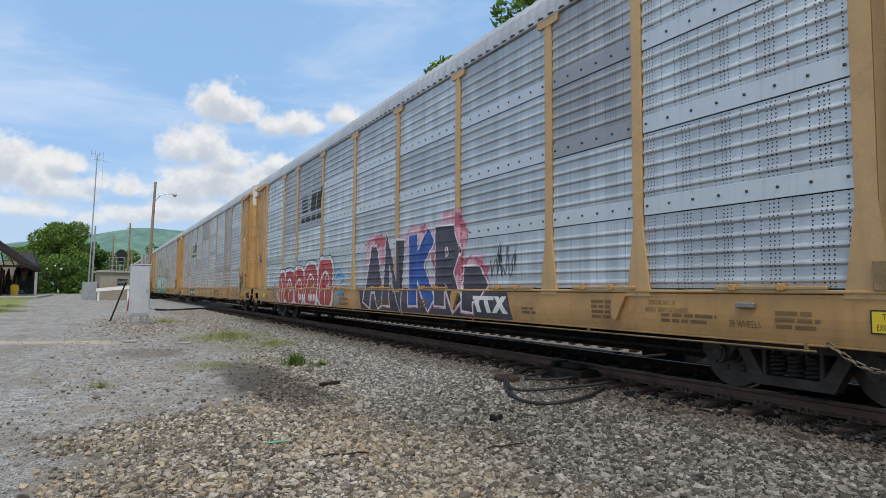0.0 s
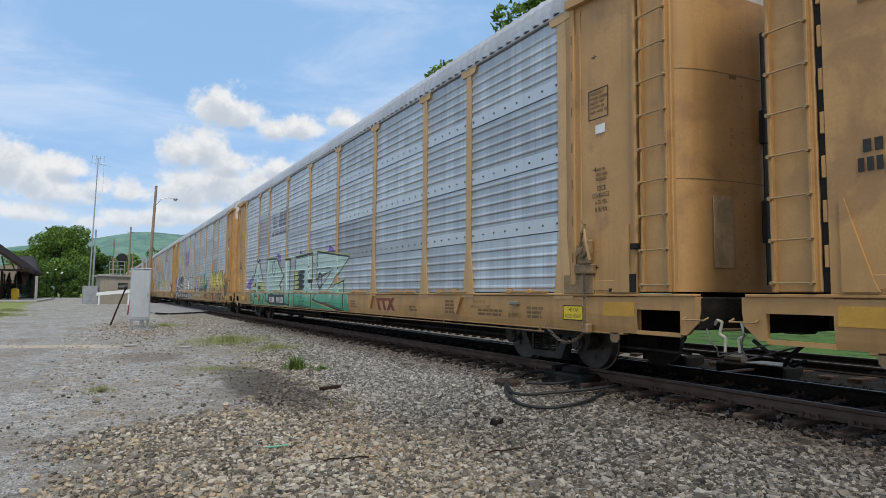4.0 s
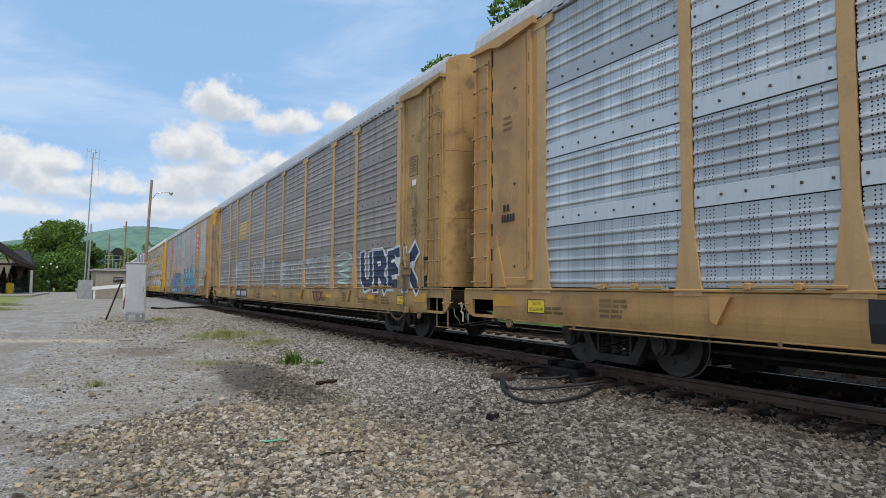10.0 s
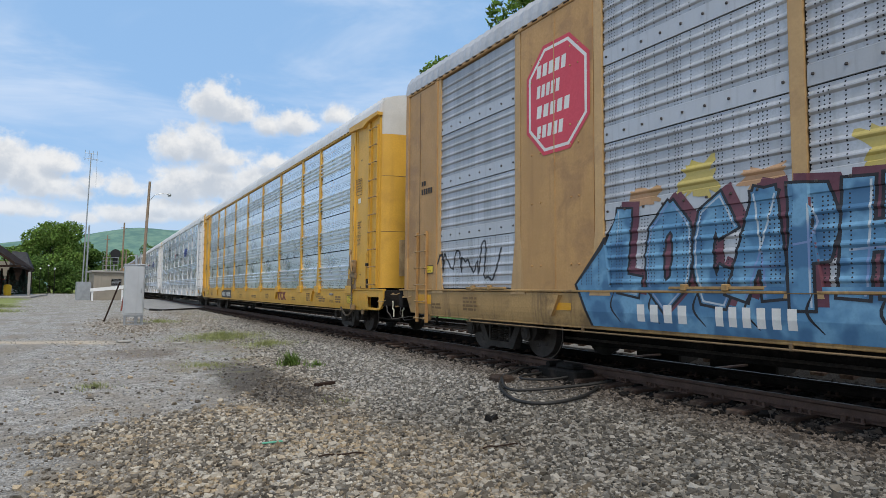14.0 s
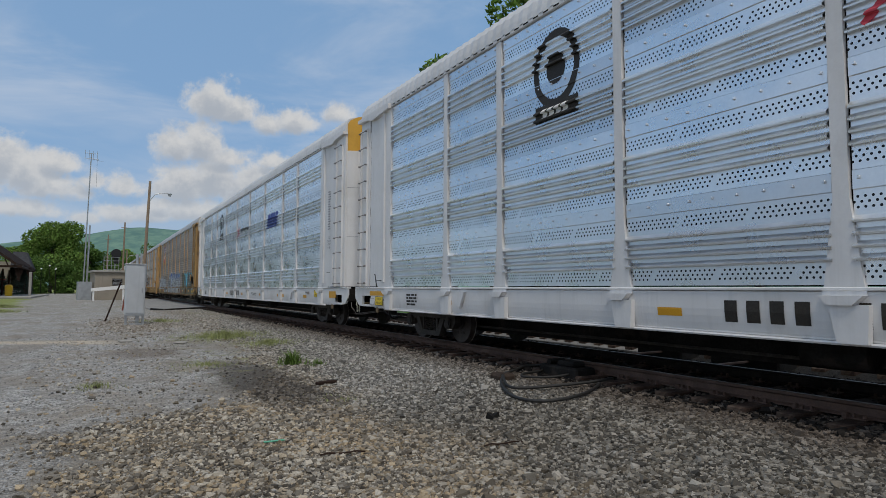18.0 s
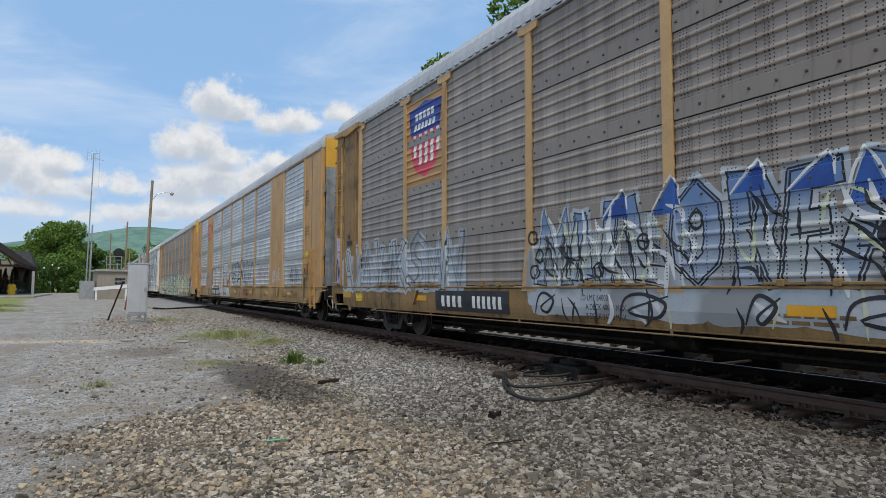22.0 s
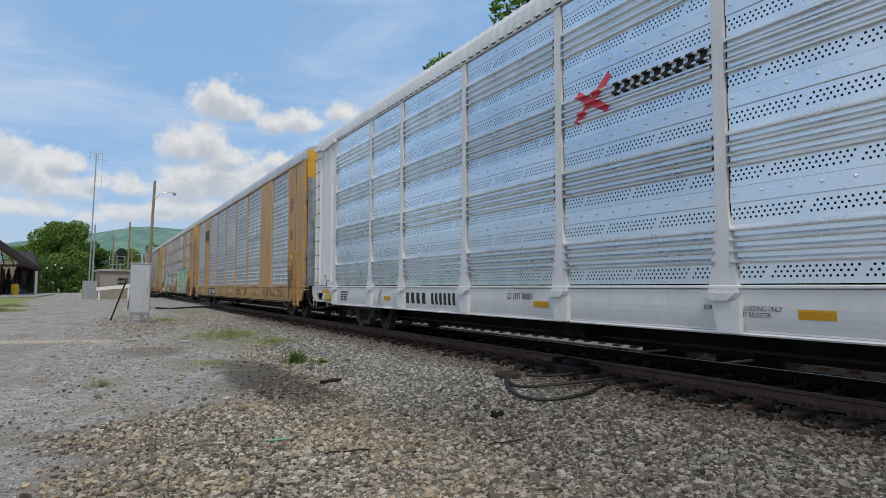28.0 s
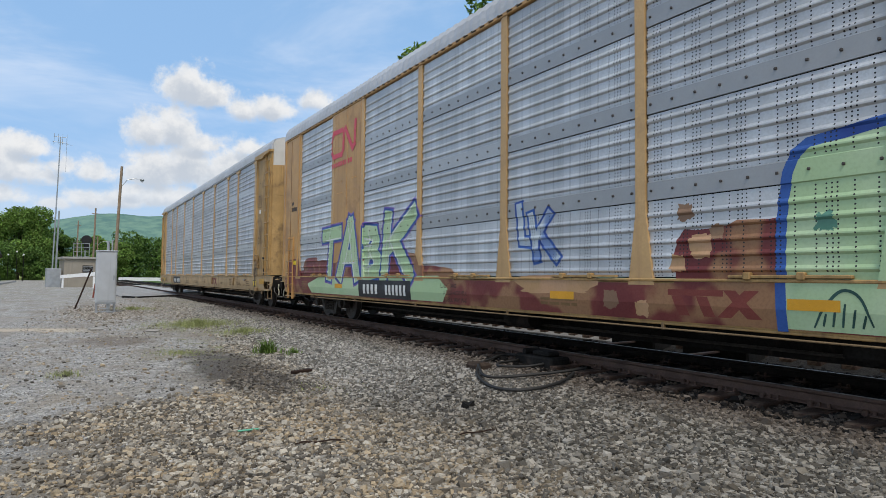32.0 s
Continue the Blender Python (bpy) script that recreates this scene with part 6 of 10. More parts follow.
def track(xc, near, label):
    root = thing("railway_track", label, "railway track", kind="structure")
    tie = Mesh().cbox(-1.3, 1.3, -0.115, 0.115, 0.0, 0.19, 0.014)
    data = tie.data("tie", M["tie"])
    rng = random.Random(int(xc * 10))
    for k in range(150 if near else 60):
        y = -14 + k * 0.53
        part("tie", data, None, root, "", pose(xc + rng.uniform(-0.05, 0.05), y, 0.0 + rng.uniform(-0.012, 0.012), 0, 0, rng.uniform(-1.2, 1.2)))
    far = Mesh()
    for k in range(300):
        y = -14 + (150 if near else 60) * 0.53 + k * 0.53
        far.box(xc - 1.3, xc + 1.3, y - 0.115, y + 0.115, 0.02, 0.185)
    tagged(part("far_ties", far, M["tie"], root), kind="stuff")
    for s in (-1, 1):
        x = xc + s * 0.753
        prof = [(-0.07, 0.195), (-0.07, 0.207), (-0.015, 0.225), (-0.009, 0.30), (-0.035, 0.315), (-0.036, 0.340), (-0.028, 0.348), (0.028, 0.348), (0.036, 0.340), (0.035, 0.315), (0.009, 0.30), (0.015, 0.225), (0.07, 0.207), (0.07, 0.195)]
        rail = part("rail", Mesh().sweep([(x + a, b) for a, b in prof], -60, 900), M["rust" if near and s < 0 else "shaded_rust"], root, "rusty steel rail")
        part("running_surface", Mesh().box(x - 0.026, x + 0.026, -60, 900, 0.348, 0.3505), M["railhead"], rail, "bright worn top of the rail")
    plate = Mesh().cbox(-0.16, 0.16, -0.09, 0.09, 0.19, 0.207, 0.004)
    for a, b in ((-0.11, -0.05), (0.11, 0.05), (-0.11, 0.05), (0.11, -0.05)):
        plate.cbox(a - 0.02, a + 0.02, b - 0.015, b + 0.015, 0.2, 0.245, 0.006)
    pd = plate.data("tie_plate", M["rust"])
    anchor = Mesh().cbox(-0.09, -0.04, -0.03, 0.03, 0.15, 0.24, 0.01).cbox(0.04, 0.09, -0.03, 0.03, 0.15, 0.22, 0.01).data("rail_anchor", M["rust"])
    for k in range(90 if near else 30):
        for s in (-1, 1):
            part("tie_plate", pd, None, root, "", pose(xc + s * 0.753, -14 + k * 0.53, 0))
        if near:
            part("rail_anchor", anchor, None, root, "", pose(xc - 0.753, -14 + k * 0.53 + 0.16, 0))
    return root


track(TRACK_X, True, "railway track with rusty rails on dark timber ties")
track(TRACK_X + 4.35, False, "second railway track behind the train")


def smooth_path(points, steps=8):
    """Catmull-Rom curve through the points."""
    pts = [Vector(p) for p in points]
    pts = [2 * pts[0] - pts[1]] + pts + [2 * pts[-1] - pts[-2]]
    out = []
    for a, b, c, d in zip(pts, pts[1:], pts[2:], pts[3:]):
        for k in range(steps):
            t = k / steps
            out.append(0.5 * (2 * b + (c - a) * t + (2 * a - 5 * b + 4 * c - d) * t * t + (3 * b - a - 3 * c + d) * t * t * t))
    return out + [pts[-2]]


def hose(points, r, n=7):
    """One unbroken round cable along the points."""
    path = smooth_path(points)
    m, verts = Mesh(), []
    for k, p in enumerate(path):
        d = (path[min(k + 1, len(path) - 1)] - path[max(k - 1, 0)]).normalized()
        side = d.cross(Vector((0, 0, 1))).normalized()
        up = side.cross(d)
        verts += [p + r * (math.cos(a) * side + math.sin(a) * up) for a in (2 * math.pi * j / n for j in range(n))]
    m.add(verts, [(k * n + j, k * n + (j + 1) % n, (k + 1) * n + (j + 1) % n, (k + 1) * n + j) for k in range(len(path) - 1) for j in range(n)] + [tuple(range(n)), tuple(range(len(verts) - n, len(verts)))])
    return m


# loose loops of bond cable beside the rail
def cable_coil():
    root = thing("cable_coil", "loose loops of black cable lying on the ballast beside the rail", "cable")

    def on(points, lift=0.045):
        return [(x, y, bed_height(x) + lift + dz) for x, y, dz in points]
    part("cable_loop", hose(on(((5.55, 7.95, 0.05), (5.2, 7.5, 0.02), (4.93, 6.95, 0), (4.82, 6.5, 0), (4.98, 6.2, 0), (5.4, 6.15, 0.01), (5.85, 6.32, 0.02), (6.2, 6.55, 0.03))), 0.022), M["rubber"], root, smooth=True)
    part("cable_loop", hose(on(((5.5, 7.9, 0.05), (5.15, 7.25, 0.02), (5.3, 7.02, 0.01), (5.7, 6.85, 0.02), (6.1, 6.68, 0.04), (6.5, 6.6, 0.06))), 0.022), M["rubber"], root, smooth=True)
    part("cable_loop", hose(on(((5.6, 8.0, 0.06), (6.0, 8.3, 0.03), (6.35, 8.5, 0.04), (6.6, 8.35, 0.05), (6.35, 8.0, 0.03), (5.95, 7.95, 0.03), (5.8, 7.75, 0.02), (6.1, 7.45, 0.02), (6.5, 7.35, 0.05))), 0.02), M["rubber"], root, smooth=True)
    part("clamp", Mesh().cbox(5.45, 5.75, 7.88, 8.2, 0.05, 0.2, 0.04), M["dark_rust"], root, "rusty brown clamp block")


cable_coil()
tagged(part("bond_box", Mesh().cbox(6.35, 6.75, 7.2, 8.1, 0.10, 0.30, 0.03).cbox(6.42, 6.68, 7.35, 7.75, 0.29, 0.38, 0.03).rod((6.4, 7.9, 0.34), (6.7, 7.9, 0.34), 0.05, 8), M["under"], None), "grimy black bond box beside the rail", "track box")


def point_machine(x, y, long, label):
    root = thing("point_machine", label, "track machine", at=pose(x, y, 0, 0, 0, 3))
    part("housing", Mesh().cbox(-0.3, 0.3, 0, long, 0.03, 0.30, 0.03), M["under"], root)
    part("lid", Mesh().cbox(-0.34, 0.22, 0.05, long * 0.55, 0.30, 0.33, 0.012), M["chain"], root, "dull grey steel lid")
    part("motor", Mesh().rod((-0.1, long * 0.66, 0.34), (-0.1, long * 0.92, 0.34), 0.09, 10), M["chain"], root)
    part("throw_rod", Mesh().cbox(-1.3, -0.25, long * 0.4, long * 0.4 + 0.06, 0.2, 0.24, 0.008), M["rust"], root)


point_machine(10.55, 8.55, 1.1, "low grey track switch machine between the tracks")
point_machine(10.5, 6.5, 1.3, "long low switch machine with a steel lid")

for k, (x, y, a, n) in enumerate(((3.45, 4.95, 0.42, 0.0), (2.0, 5.36, 0.40, -0.3))):
    path = [(x - a * 0.5 + a * j / 5, y + 0.02 * math.sin(j) + n * (a * j / 5 - a / 2) * 0.3, 0.035 + 0.008 * math.sin(2 * j)) for j in range(6)]
    tagged(part("stick", Mesh().tube(path, 0.008, 5), M["dark_wood"], None), "thin dark stick lying on the gravel", "stick")
tagged(part("plastic_strip", Mesh().cbox(1.48, 1.68, 6.09, 6.13, 0.025, 0.034, 0.003), M["litter"], None), "strip of green plastic litter on the gravel", "litter")
tagged(part("stone_block", Mesh().add([(-0.08, -0.07, -0.02), (0.09, -0.05, -0.02), (0.06, 0.08, -0.02), (-0.07, 0.06, -0.02), (-0.06, -0.04, 0.07), (0.05, -0.05, 0.10), (0.06, 0.03, 0.05), (-0.04, 0.05, 0.09)], [(0, 3, 2, 1), (4, 5, 6), (4, 6, 7), (0, 1, 5, 4), (1, 2, 6, 5), (2, 3, 7, 6), (3, 0, 4, 7)]), M["under"], None, at=pose(4.02, 5.98, 0.01, 8, -10, 25)), "dark broken block lying in the ballast", "stone")
tagged(part("timber_scrap", Mesh().cbox(-0.18, 0.18, -0.05, 0.05, 0.0, 0.05, 0.01), M["dark_wood"], None, at=pose(3.23, 9.43, 0.01, 0, 0, 20)), "dark scrap of timber on the gravel", "timber")
tagged(part("flat_stone", Mesh().cbox(-0.17, 0.17, -0.14, 0.14, 0.0, 0.06, 0.02), M["concrete"], None, at=pose(0.85, 19.35, 0.0, 0, 0, 10)), "flat grey stone in the drive", "stone")
tagged(part("flat_stone", Mesh().cbox(-0.16, 0.16, -0.12, 0.12, 0.0, 0.05, 0.02), M["concrete"], None, at=pose(2.13, 18.23, 0.0, 0, 0, -20)), "flat grey stone in the drive", "stone")


def tuft(name, x, y, r, h, n, seed, mat, label, blade=0.0045):
    rng = random.Random(seed)
    m = Mesh()
    for k in range(n):
        a, d = rng.uniform(0, 6.28), min(1.6 * r, r * abs(rng.gauss(0, 0.62)))
        bx, by = x + d * math.cos(a), y + d * math.sin(a)
        hh, w = h * rng.uniform(0.25, 1.1) * max(0.25, 1.15 - 0.6 * d / r), rng.uniform(0.4, 1.0) * blade
        t, l = rng.uniform(0, 6.28), rng.uniform(0.2, 1.1) * hh
        px, py = math.cos(t + 1.57) * w, math.sin(t + 1.57) * w
        mx, my = bx + l * 0.4 * math.cos(t), by + l * 0.4 * math.sin(t)
        z0 = bed_height(bx)
        m.add([(bx - px, by - py, z0), (bx + px, by + py, z0), (mx + px, my + py, z0 + hh * 0.6), (mx - px, my - py, z0 + hh * 0.6), (bx + l * math.cos(t), by + l * math.sin(t), z0 + hh)],
              [(0, 1, 2, 3), (3, 2, 4)])
    ob = new(name, m.data(name, mat))
    return tagged(ob, label, "weeds", kind="stuff")


tuft("weed_tuft", 3.48, 12.2, 0.26, 0.30, 200, 1, M["weed"], "bright green weed tuft in the gravel", 0.012)
tuft("weed_tuft", 3.85, 11.8, 0.18, 0.13, 120, 7, M["weed"], "small green weeds in the gravel", 0.01)
tuft("weed_patch", 3.5, 19.6, 1.5, 0.24, 2600, 2, M["dry"], "yellow green grass patch in the gravel")
tuft("weed_patch", 4.1, 16.6, 1.0, 0.16, 1200, 3, M["dry"], "yellow green weeds in the gravel")
tuft("weed_patch", 2.0, 12.9, 0.9, 0.06, 800, 4, M["dry"], "low dry grass at the oil stain")
tuft("weed_patch", 0.1, 10.8, 0.35, 0.10, 260, 5, M["dry"], "low dry grass in the drive")
tuft("weed_patch", 3.0, 8.0, 0.8, 0.04, 300, 6, M["dry"], "sparse dry grass among the stones", 0.004)
tuft("weed_patch", -5.2, 46.0, 1.6, 0.25, 1500, 8, M["dry"], "rough grass beside the drive", 0.012)
tuft("weed_patch", -5.6, 56.0, 1.5, 0.25, 1200, 10, M["dry"], "rough grass beside the drive", 0.012)
tuft("weed_patch", 2.6, 30.0, 1.2, 0.16, 600, 9, M["dry"], "sparse grass by the signal case", 0.01)


# ---- things beside the track ----
def relay_case():
    root = thing("relay_case", "silver aluminium signal relay case on a steel stand", "signal case")
    part("body", Mesh().cbox(1.15, 1.87, 27.7, 28.3, 0.42, 2.42, 0.02), M["aluminium"], root)
    part("door", Mesh().cbox(1.19, 1.83, 27.68, 27.70, 0.48, 2.36, 0.008), M["aluminium"], root)
    part("handle", Mesh().cbox(1.74, 1.78, 27.64, 27.68, 1.3, 1.48, 0.008), M["galv"], root)
    part("roof_cap", Mesh().cbox(1.12, 1.90, 27.66, 28.34, 2.42, 2.46, 0.01), M["aluminium"], root)
    for x in (1.18, 1.80):
        for y in (27.73, 28.23):
            part("leg", Mesh().cbox(x, x + 0.06, y, y + 0.06, 0.0, 0.42, 0.008), M["galv"], root)
    part("stand_rail", Mesh().cbox(1.15, 1.87, 27.7, 27.74, 0.02, 0.08, 0.005).cbox(1.15, 1.87, 27.7, 27.74, 0.36, 0.42, 0.005), M["galv"], root)
    part("cable_duct", Mesh().cbox(1.55, 1.67, 27.76, 27.88, 0.0, 0.42, 0.01).cbox(1.28, 1.66, 27.72, 27.75, 0.16, 0.20, 0.005), M["galv"], root)
    part("vent_pipe", Mesh().rod((1.56, 28.0, 2.46), (1.56, 28.0, 2.85), 0.05, 10).rod((1.70, 28.0, 2.46), (1.70, 28.0, 2.9), 0.03, 8), M["galv"], root)


relay_case()
M["rust_red"] = material("faded_red_paint", (0.22, 0.05, 0.035), 0.7, 0, 0.3, 3, 20, 0.1, None, ((0.08, 0.05, 0.04), 0.7, 4.0))
tagged(part("leaning_bar", Mesh().rod((0.54, 31.2, 0.0), (1.12, 31.3, 1.75), 0.035, 8), M["dark_wood"], None), "dark bar leaning beside the signal case", "bar")
tagged(part("warning_post", Mesh().rod((1.78, 46.0, 0.0), (2.05, 46.0, 2.2), 0.045, 8), M["rust_red"], None), "thin red and rusty post behind the signal case", "post")


def shed():
    root = thing("equipment_shed", "small tan block shed with a flat roof and louvre", "shed", at=pose(0.25, 86, 0, 0, 0, 6))
    part("wall", Mesh().cbox(0, 4.6, 0, 5.0, 0, 3.35, 0.02), M["shed"], root)
    part("roof", Mesh().cbox(-0.25, 4.85, -0.25, 5.25, 3.35, 3.6, 0.03), M["concrete"], root)
    vent = part("louvre", Mesh().cbox(1.9, 3.0, -0.04, 0.0, 1.75, 2.6, 0.01), M["under"], root, "dark ventilation louvre")
    for k in range(5):
        part("slat", Mesh().cbox(1.92, 2.98, -0.07, -0.03, 1.8 + k * 0.16, 1.85 + k * 0.16, 0.006), M["galv"], vent)
    part("sign", Mesh().cbox(2.15, 2.75, -0.03, 0.0, 1.25, 1.6, 0.005), M["white_board"], root)
    part("cabinet", Mesh().cbox(-1.7, -0.2, 0.6, 2.0, 0, 2.2, 0.03), M["galv"], root, "grey steel cabinet beside the wall")


shed()


def barrier():
    root = thing("white_barrier", "white board barrier on two posts by the shed", "barrier", at=pose(-0.1, 81.5, 0))
    part("board", Mesh().add([(0, 0, 1.05), (3.4, 0, 1.38), (3.4, 0, 1.80), (0, 0, 1.42), (0, 0.12, 1.05), (3.4, 0.12, 1.38), (3.4, 0.12, 1.80), (0, 0.12, 1.42)],
                             [(0, 1, 2, 3), (7, 6, 5, 4), (0, 4, 5, 1), (3, 2, 6, 7), (0, 3, 7, 4), (1, 5, 6, 2)]), M["white_board"], root)
    for x in (0.15, 3.2):
        part("post", Mesh().cbox(x, x + 0.2, 0.12, 0.3, 0, 1.3, 0.01), M["white_board"], root)


barrier()


def utility_pole(x, y, h, lean, lamp, label):
    root = thing("utility_pole", label, "utility pole", at=pose(x, y, 0, 0, lean, 0))
    part("pole", Mesh().rod((0, 0, 0), (0, 0, h), 0.16, 12, 0.11), M["wood_pole"], root)
    if lamp:
        part("lamp_arm", Mesh().tube([(0.05, 0, h - 1.9), (0.5, 0, h - 1.2), (1.1, 0, h - 1.0), (1.7, 0, h - 0.98)], 0.035, 6), M["galv"], root)
        part("lamp_head", Mesh().ball((1.75, 0, h - 1.05), 0.2, 10, 6, 0.6).rod((1.75, 0, h - 1.25), (1.75, 0, h - 1.1), 0.12, 10), M["galv"], root)
    else:
        part("crossarm", Mesh().cbox(-0.5, 0.5, -0.05, 0.05, h - 0.9, h - 0.8, 0.01), M["wood_pole"], root)


utility_pole(4.05, 64, 11.5, 1.9, True, "leaning wooden pole with a street lamp arm")
utility_pole(4.05, 110, 11.8, 0.8, False, "wooden utility pole behind the shed")
utility_pole(2.3, 135, 11.6, 0.5, False, "far wooden utility pole")
utility_pole(6.1, 145, 9.3, 0.0, True, "far street lamp pole")


def radio_mast():
    root = thing("radio_mast", "tall slender grey radio mast with antennas", "mast", at=pose(-1.35, 120, 0, 0, 1.2, 0))
    part("mast", Mesh().rod((0, 0, 0), (0, 0, 24.2), 0.12, 10, 0.08), M["galv"], root)
    part("base_pole", Mesh().rod((0.5, 0.4, 0), (0.45, 0.4, 12.0), 0.16, 10, 0.13), M["galv"], root)
    for z, w in ((24.2, 0.9), (23.3, 1.1)):
        part("antenna_arm", Mesh().rod((-w, 0, z), (w, 0, z), 0.04, 6), M["galv"], root)
    for x in (-0.9, -0.3, 0.3, 0.9):
        part("antenna", Mesh().rod((x, 0, 22.9), (x, 0, 24.7), 0.03, 6), M["galv"], root)
    part("guy_rod", Mesh().rod((0.9, 0, 24.0), (1.0, 0, 18.5), 0.02, 4).rod((1.9, 0, 23.0), (0.2, 0, 23.2), 0.02, 4), M["galv"], root)
    part("cabinet", Mesh().cbox(0.0, 1.6, 0.3, 1.6, 0, 2.1, 0.03), M["galv"], root)


radio_mast()


def signal_mast():
    root = thing("railway_signal", "railway signal with a round black head and ladder cage", "railway signal", at=pose(3.05, 112, 0))
    part("mast", Mesh().rod((0.0, 0, 0), (0.0, 0, 7.4), 0.09, 10), M["galv"], root)
    part("head", Mesh().rod((0.15, -0.25, 6.9), (0.15, -0.05, 6.9), 0.75, 20).cbox(-0.2, 0.5, -0.1, 0.2, 5.3, 6.9, 0.05), M["black"], root, "round black signal head")
    cage = part("platform_cage", Mesh().cbox(-1.6, 0.6, -0.4, 0.4, 3.6, 3.7, 0.02), M["galv"], root)
    for x in (-1.55, -1.0, -0.5, 0.55):
        part("cage_post", Mesh().cbox(x - 0.04, x + 0.04, -0.4, -0.32, 3.7, 6.3, 0.01), M["galv"], cage)
    for z in (4.3, 5.0, 5.7, 6.3):
        part("cage_rail", Mesh().cbox(-1.6, 0.6, -0.4, -0.34, z, z + 0.07, 0.01), M["galv"], cage)


signal_mast()


M["slate"] = material("grey_slate", (0.06, 0.062, 0.068), 0.95, 0, 0.2, 1.5, 12, 0.4, spec=0.05)


def slab(x0, z0, x1, z1, y0, y1, thick):
    """A sloping slab between two lines that run along y."""
    return Mesh().add([(x0, y0, z0), (x1, y0, z1), (x1, y1, z1), (x0, y1, z0), (x0, y0, z0 + thick), (x1, y0, z1 + thick), (x1, y1, z1 + thick), (x0, y1, z0 + thick)],
                      [(0, 1, 2, 3), (4, 5, 6, 7), (0, 1, 5, 4), (2, 3, 7, 6), (0, 3, 7, 4), (1, 2, 6, 5)])


def station():
    root = thing("station_canopy", "station platform canopy with a dark brown gable roof on posts", "station", at=pose(-9.3, 104, 0.5))
    for s, (x0, x1) in enumerate(((0.0, -8.5), (-17.0, -8.5))):
        slope = part("roof_slope", slab(x0, 4.2, x1, 10.8, 0, 34, 0.16), M["dark_wood"], root, "dark boarded roof slope")
        part("roof_tiles", slab(x0 - 0.06 if s == 0 else x0 + 0.06, 4.40, x1, 10.97, 0.15, 34, 0.06), M["tiles"], slope, "dark brown shingles")
        part("barge_board", slab(x0, 4.02, x1, 10.62, -0.14, -0.02, 0.42), M["dark_wood"], root)
    part("tie_beam", Mesh().cbox(-17, 0.7, 0.1, 0.45, 3.75, 4.05, 0.02), M["dark_wood"], root)
    part("eave_beam", Mesh().cbox(-0.3, 0.0, 0.4, 34, 3.85, 4.15, 0.02), M["dark_wood"], root)
    for k in range(7):
        x = -0.9 - 1.15 * k
        part("rafter_strut", Mesh().rod((x, 0.28, 4.0), (x - 0.4, 0.28, 4.1 + 0.76 * (-x + 0.2)), 0.09, 6), M["dark_wood"], root)
    for y in (0.5, 9, 18, 27):
        for x in (-3.3, -4.2, -4.9, -8.5, -13.0):
            part("post", Mesh().cbox(x - 0.12, x + 0.12, y - 0.12, y + 0.12, -0.25, 4.0, 0.02), M["dark_wood"], root)
    part("platform", Mesh().cbox(-24, 2.2, -3.5, 36, -0.5, -0.25, 0.04), M["concrete"], root)


station()
tagged(part("pale_post", Mesh().cbox(-8.15, -7.8, 109.8, 110.15, 0.25, 3.75, 0.03), M["concrete"], None), "pale square concrete post beside the canopy", "post")
gable = thing("annex_roof", "small grey slate hipped roof behind the canopy", "roof", at=pose(-11.6, 142, 0))
part("roof", Mesh().add([(1.5, 0, 5.2), (-2.0, 0, 5.2), (-2.0, 8, 5.2), (1.5, 8, 5.2), (0.35, 3, 8.3), (-1.9, 3, 8.4), (-1.9, 6, 8.4), (0.35, 6, 8.3)], [(0, 1, 5, 4), (1, 2, 6, 5), (2, 3, 7, 6), (3, 0, 4, 7), (4, 5, 6, 7), (0, 3, 2, 1)]), M["slate"], gable)
part("wall", Mesh().cbox(-1.7, 1.2, 0.6, 7.4, 0, 5.2, 0.02), M["dark_wood"], gable)
house = thing("station_house", "station house with a red tiled roof behind the canopy", "house", at=pose(-15.0, 150, 0))
part("wall", Mesh().cbox(-9, 2.2, 0, 12, 0, 6.6, 0.03), M["shed"], house)
part("roof", slab(2.8, 6.4, -3.4, 10.6, -0.5, 12.5, 0.2), M["tiles_red"], house, "bright red tiles")
part("roof", slab(-9.6, 6.4, -3.4, 10.6, -0.5, 12.5, 0.2), M["tiles_red"], house, "bright red tiles")
awning = thing("red_awning", "low red awning over the station entrance", "awning", at=pose(-14.6, 128, 0))
part("cover", slab(1.6, 2.75, -5.0, 3.9, 0, 3.0, 0.12), M["tiles_red"], awning)
for x in (1.3, -4.7):
    part("post", Mesh().cbox(x - 0.06, x + 0.06, 0.1, 0.22, 0.0, 2.8, 0.01), M["galv"], awning)


def globe_lamp(x, y, h):
    root = thing("globe_lamp", "white globe lamp on a dark post", "street lamp", "globe lamps along the platform", at=pose(x, y, 0))
    part("post", Mesh().rod((0, 0, 0), (0, 0, h - 0.12), 0.045, 8), M["under"], root)
    part("globe", Mesh().ball((0, 0, h), 0.17, 12, 8), M["white_board"], root, smooth=True)


for x, y, h in ((-9.1, 150, 5.3), (-7.8, 152, 6.0), (-6.6, 151, 5.4), (-7.4, 168, 5.6)):
    globe_lamp(x, y, h)


def bin_can():
    root = thing("litter_bin", "yellow plastic litter bin under the canopy", "bin", at=pose(-10.75, 112, 0.25))
    part("body", Mesh().rod((0, 0, 0), (0, 0, 1.35), 0.46, 14, 0.52), M["bin_yellow"], root)
    part("lid", Mesh().ball((0, 0, 1.35), 0.53, 12, 6, 0.6), M["bin_yellow"], root)


bin_can()


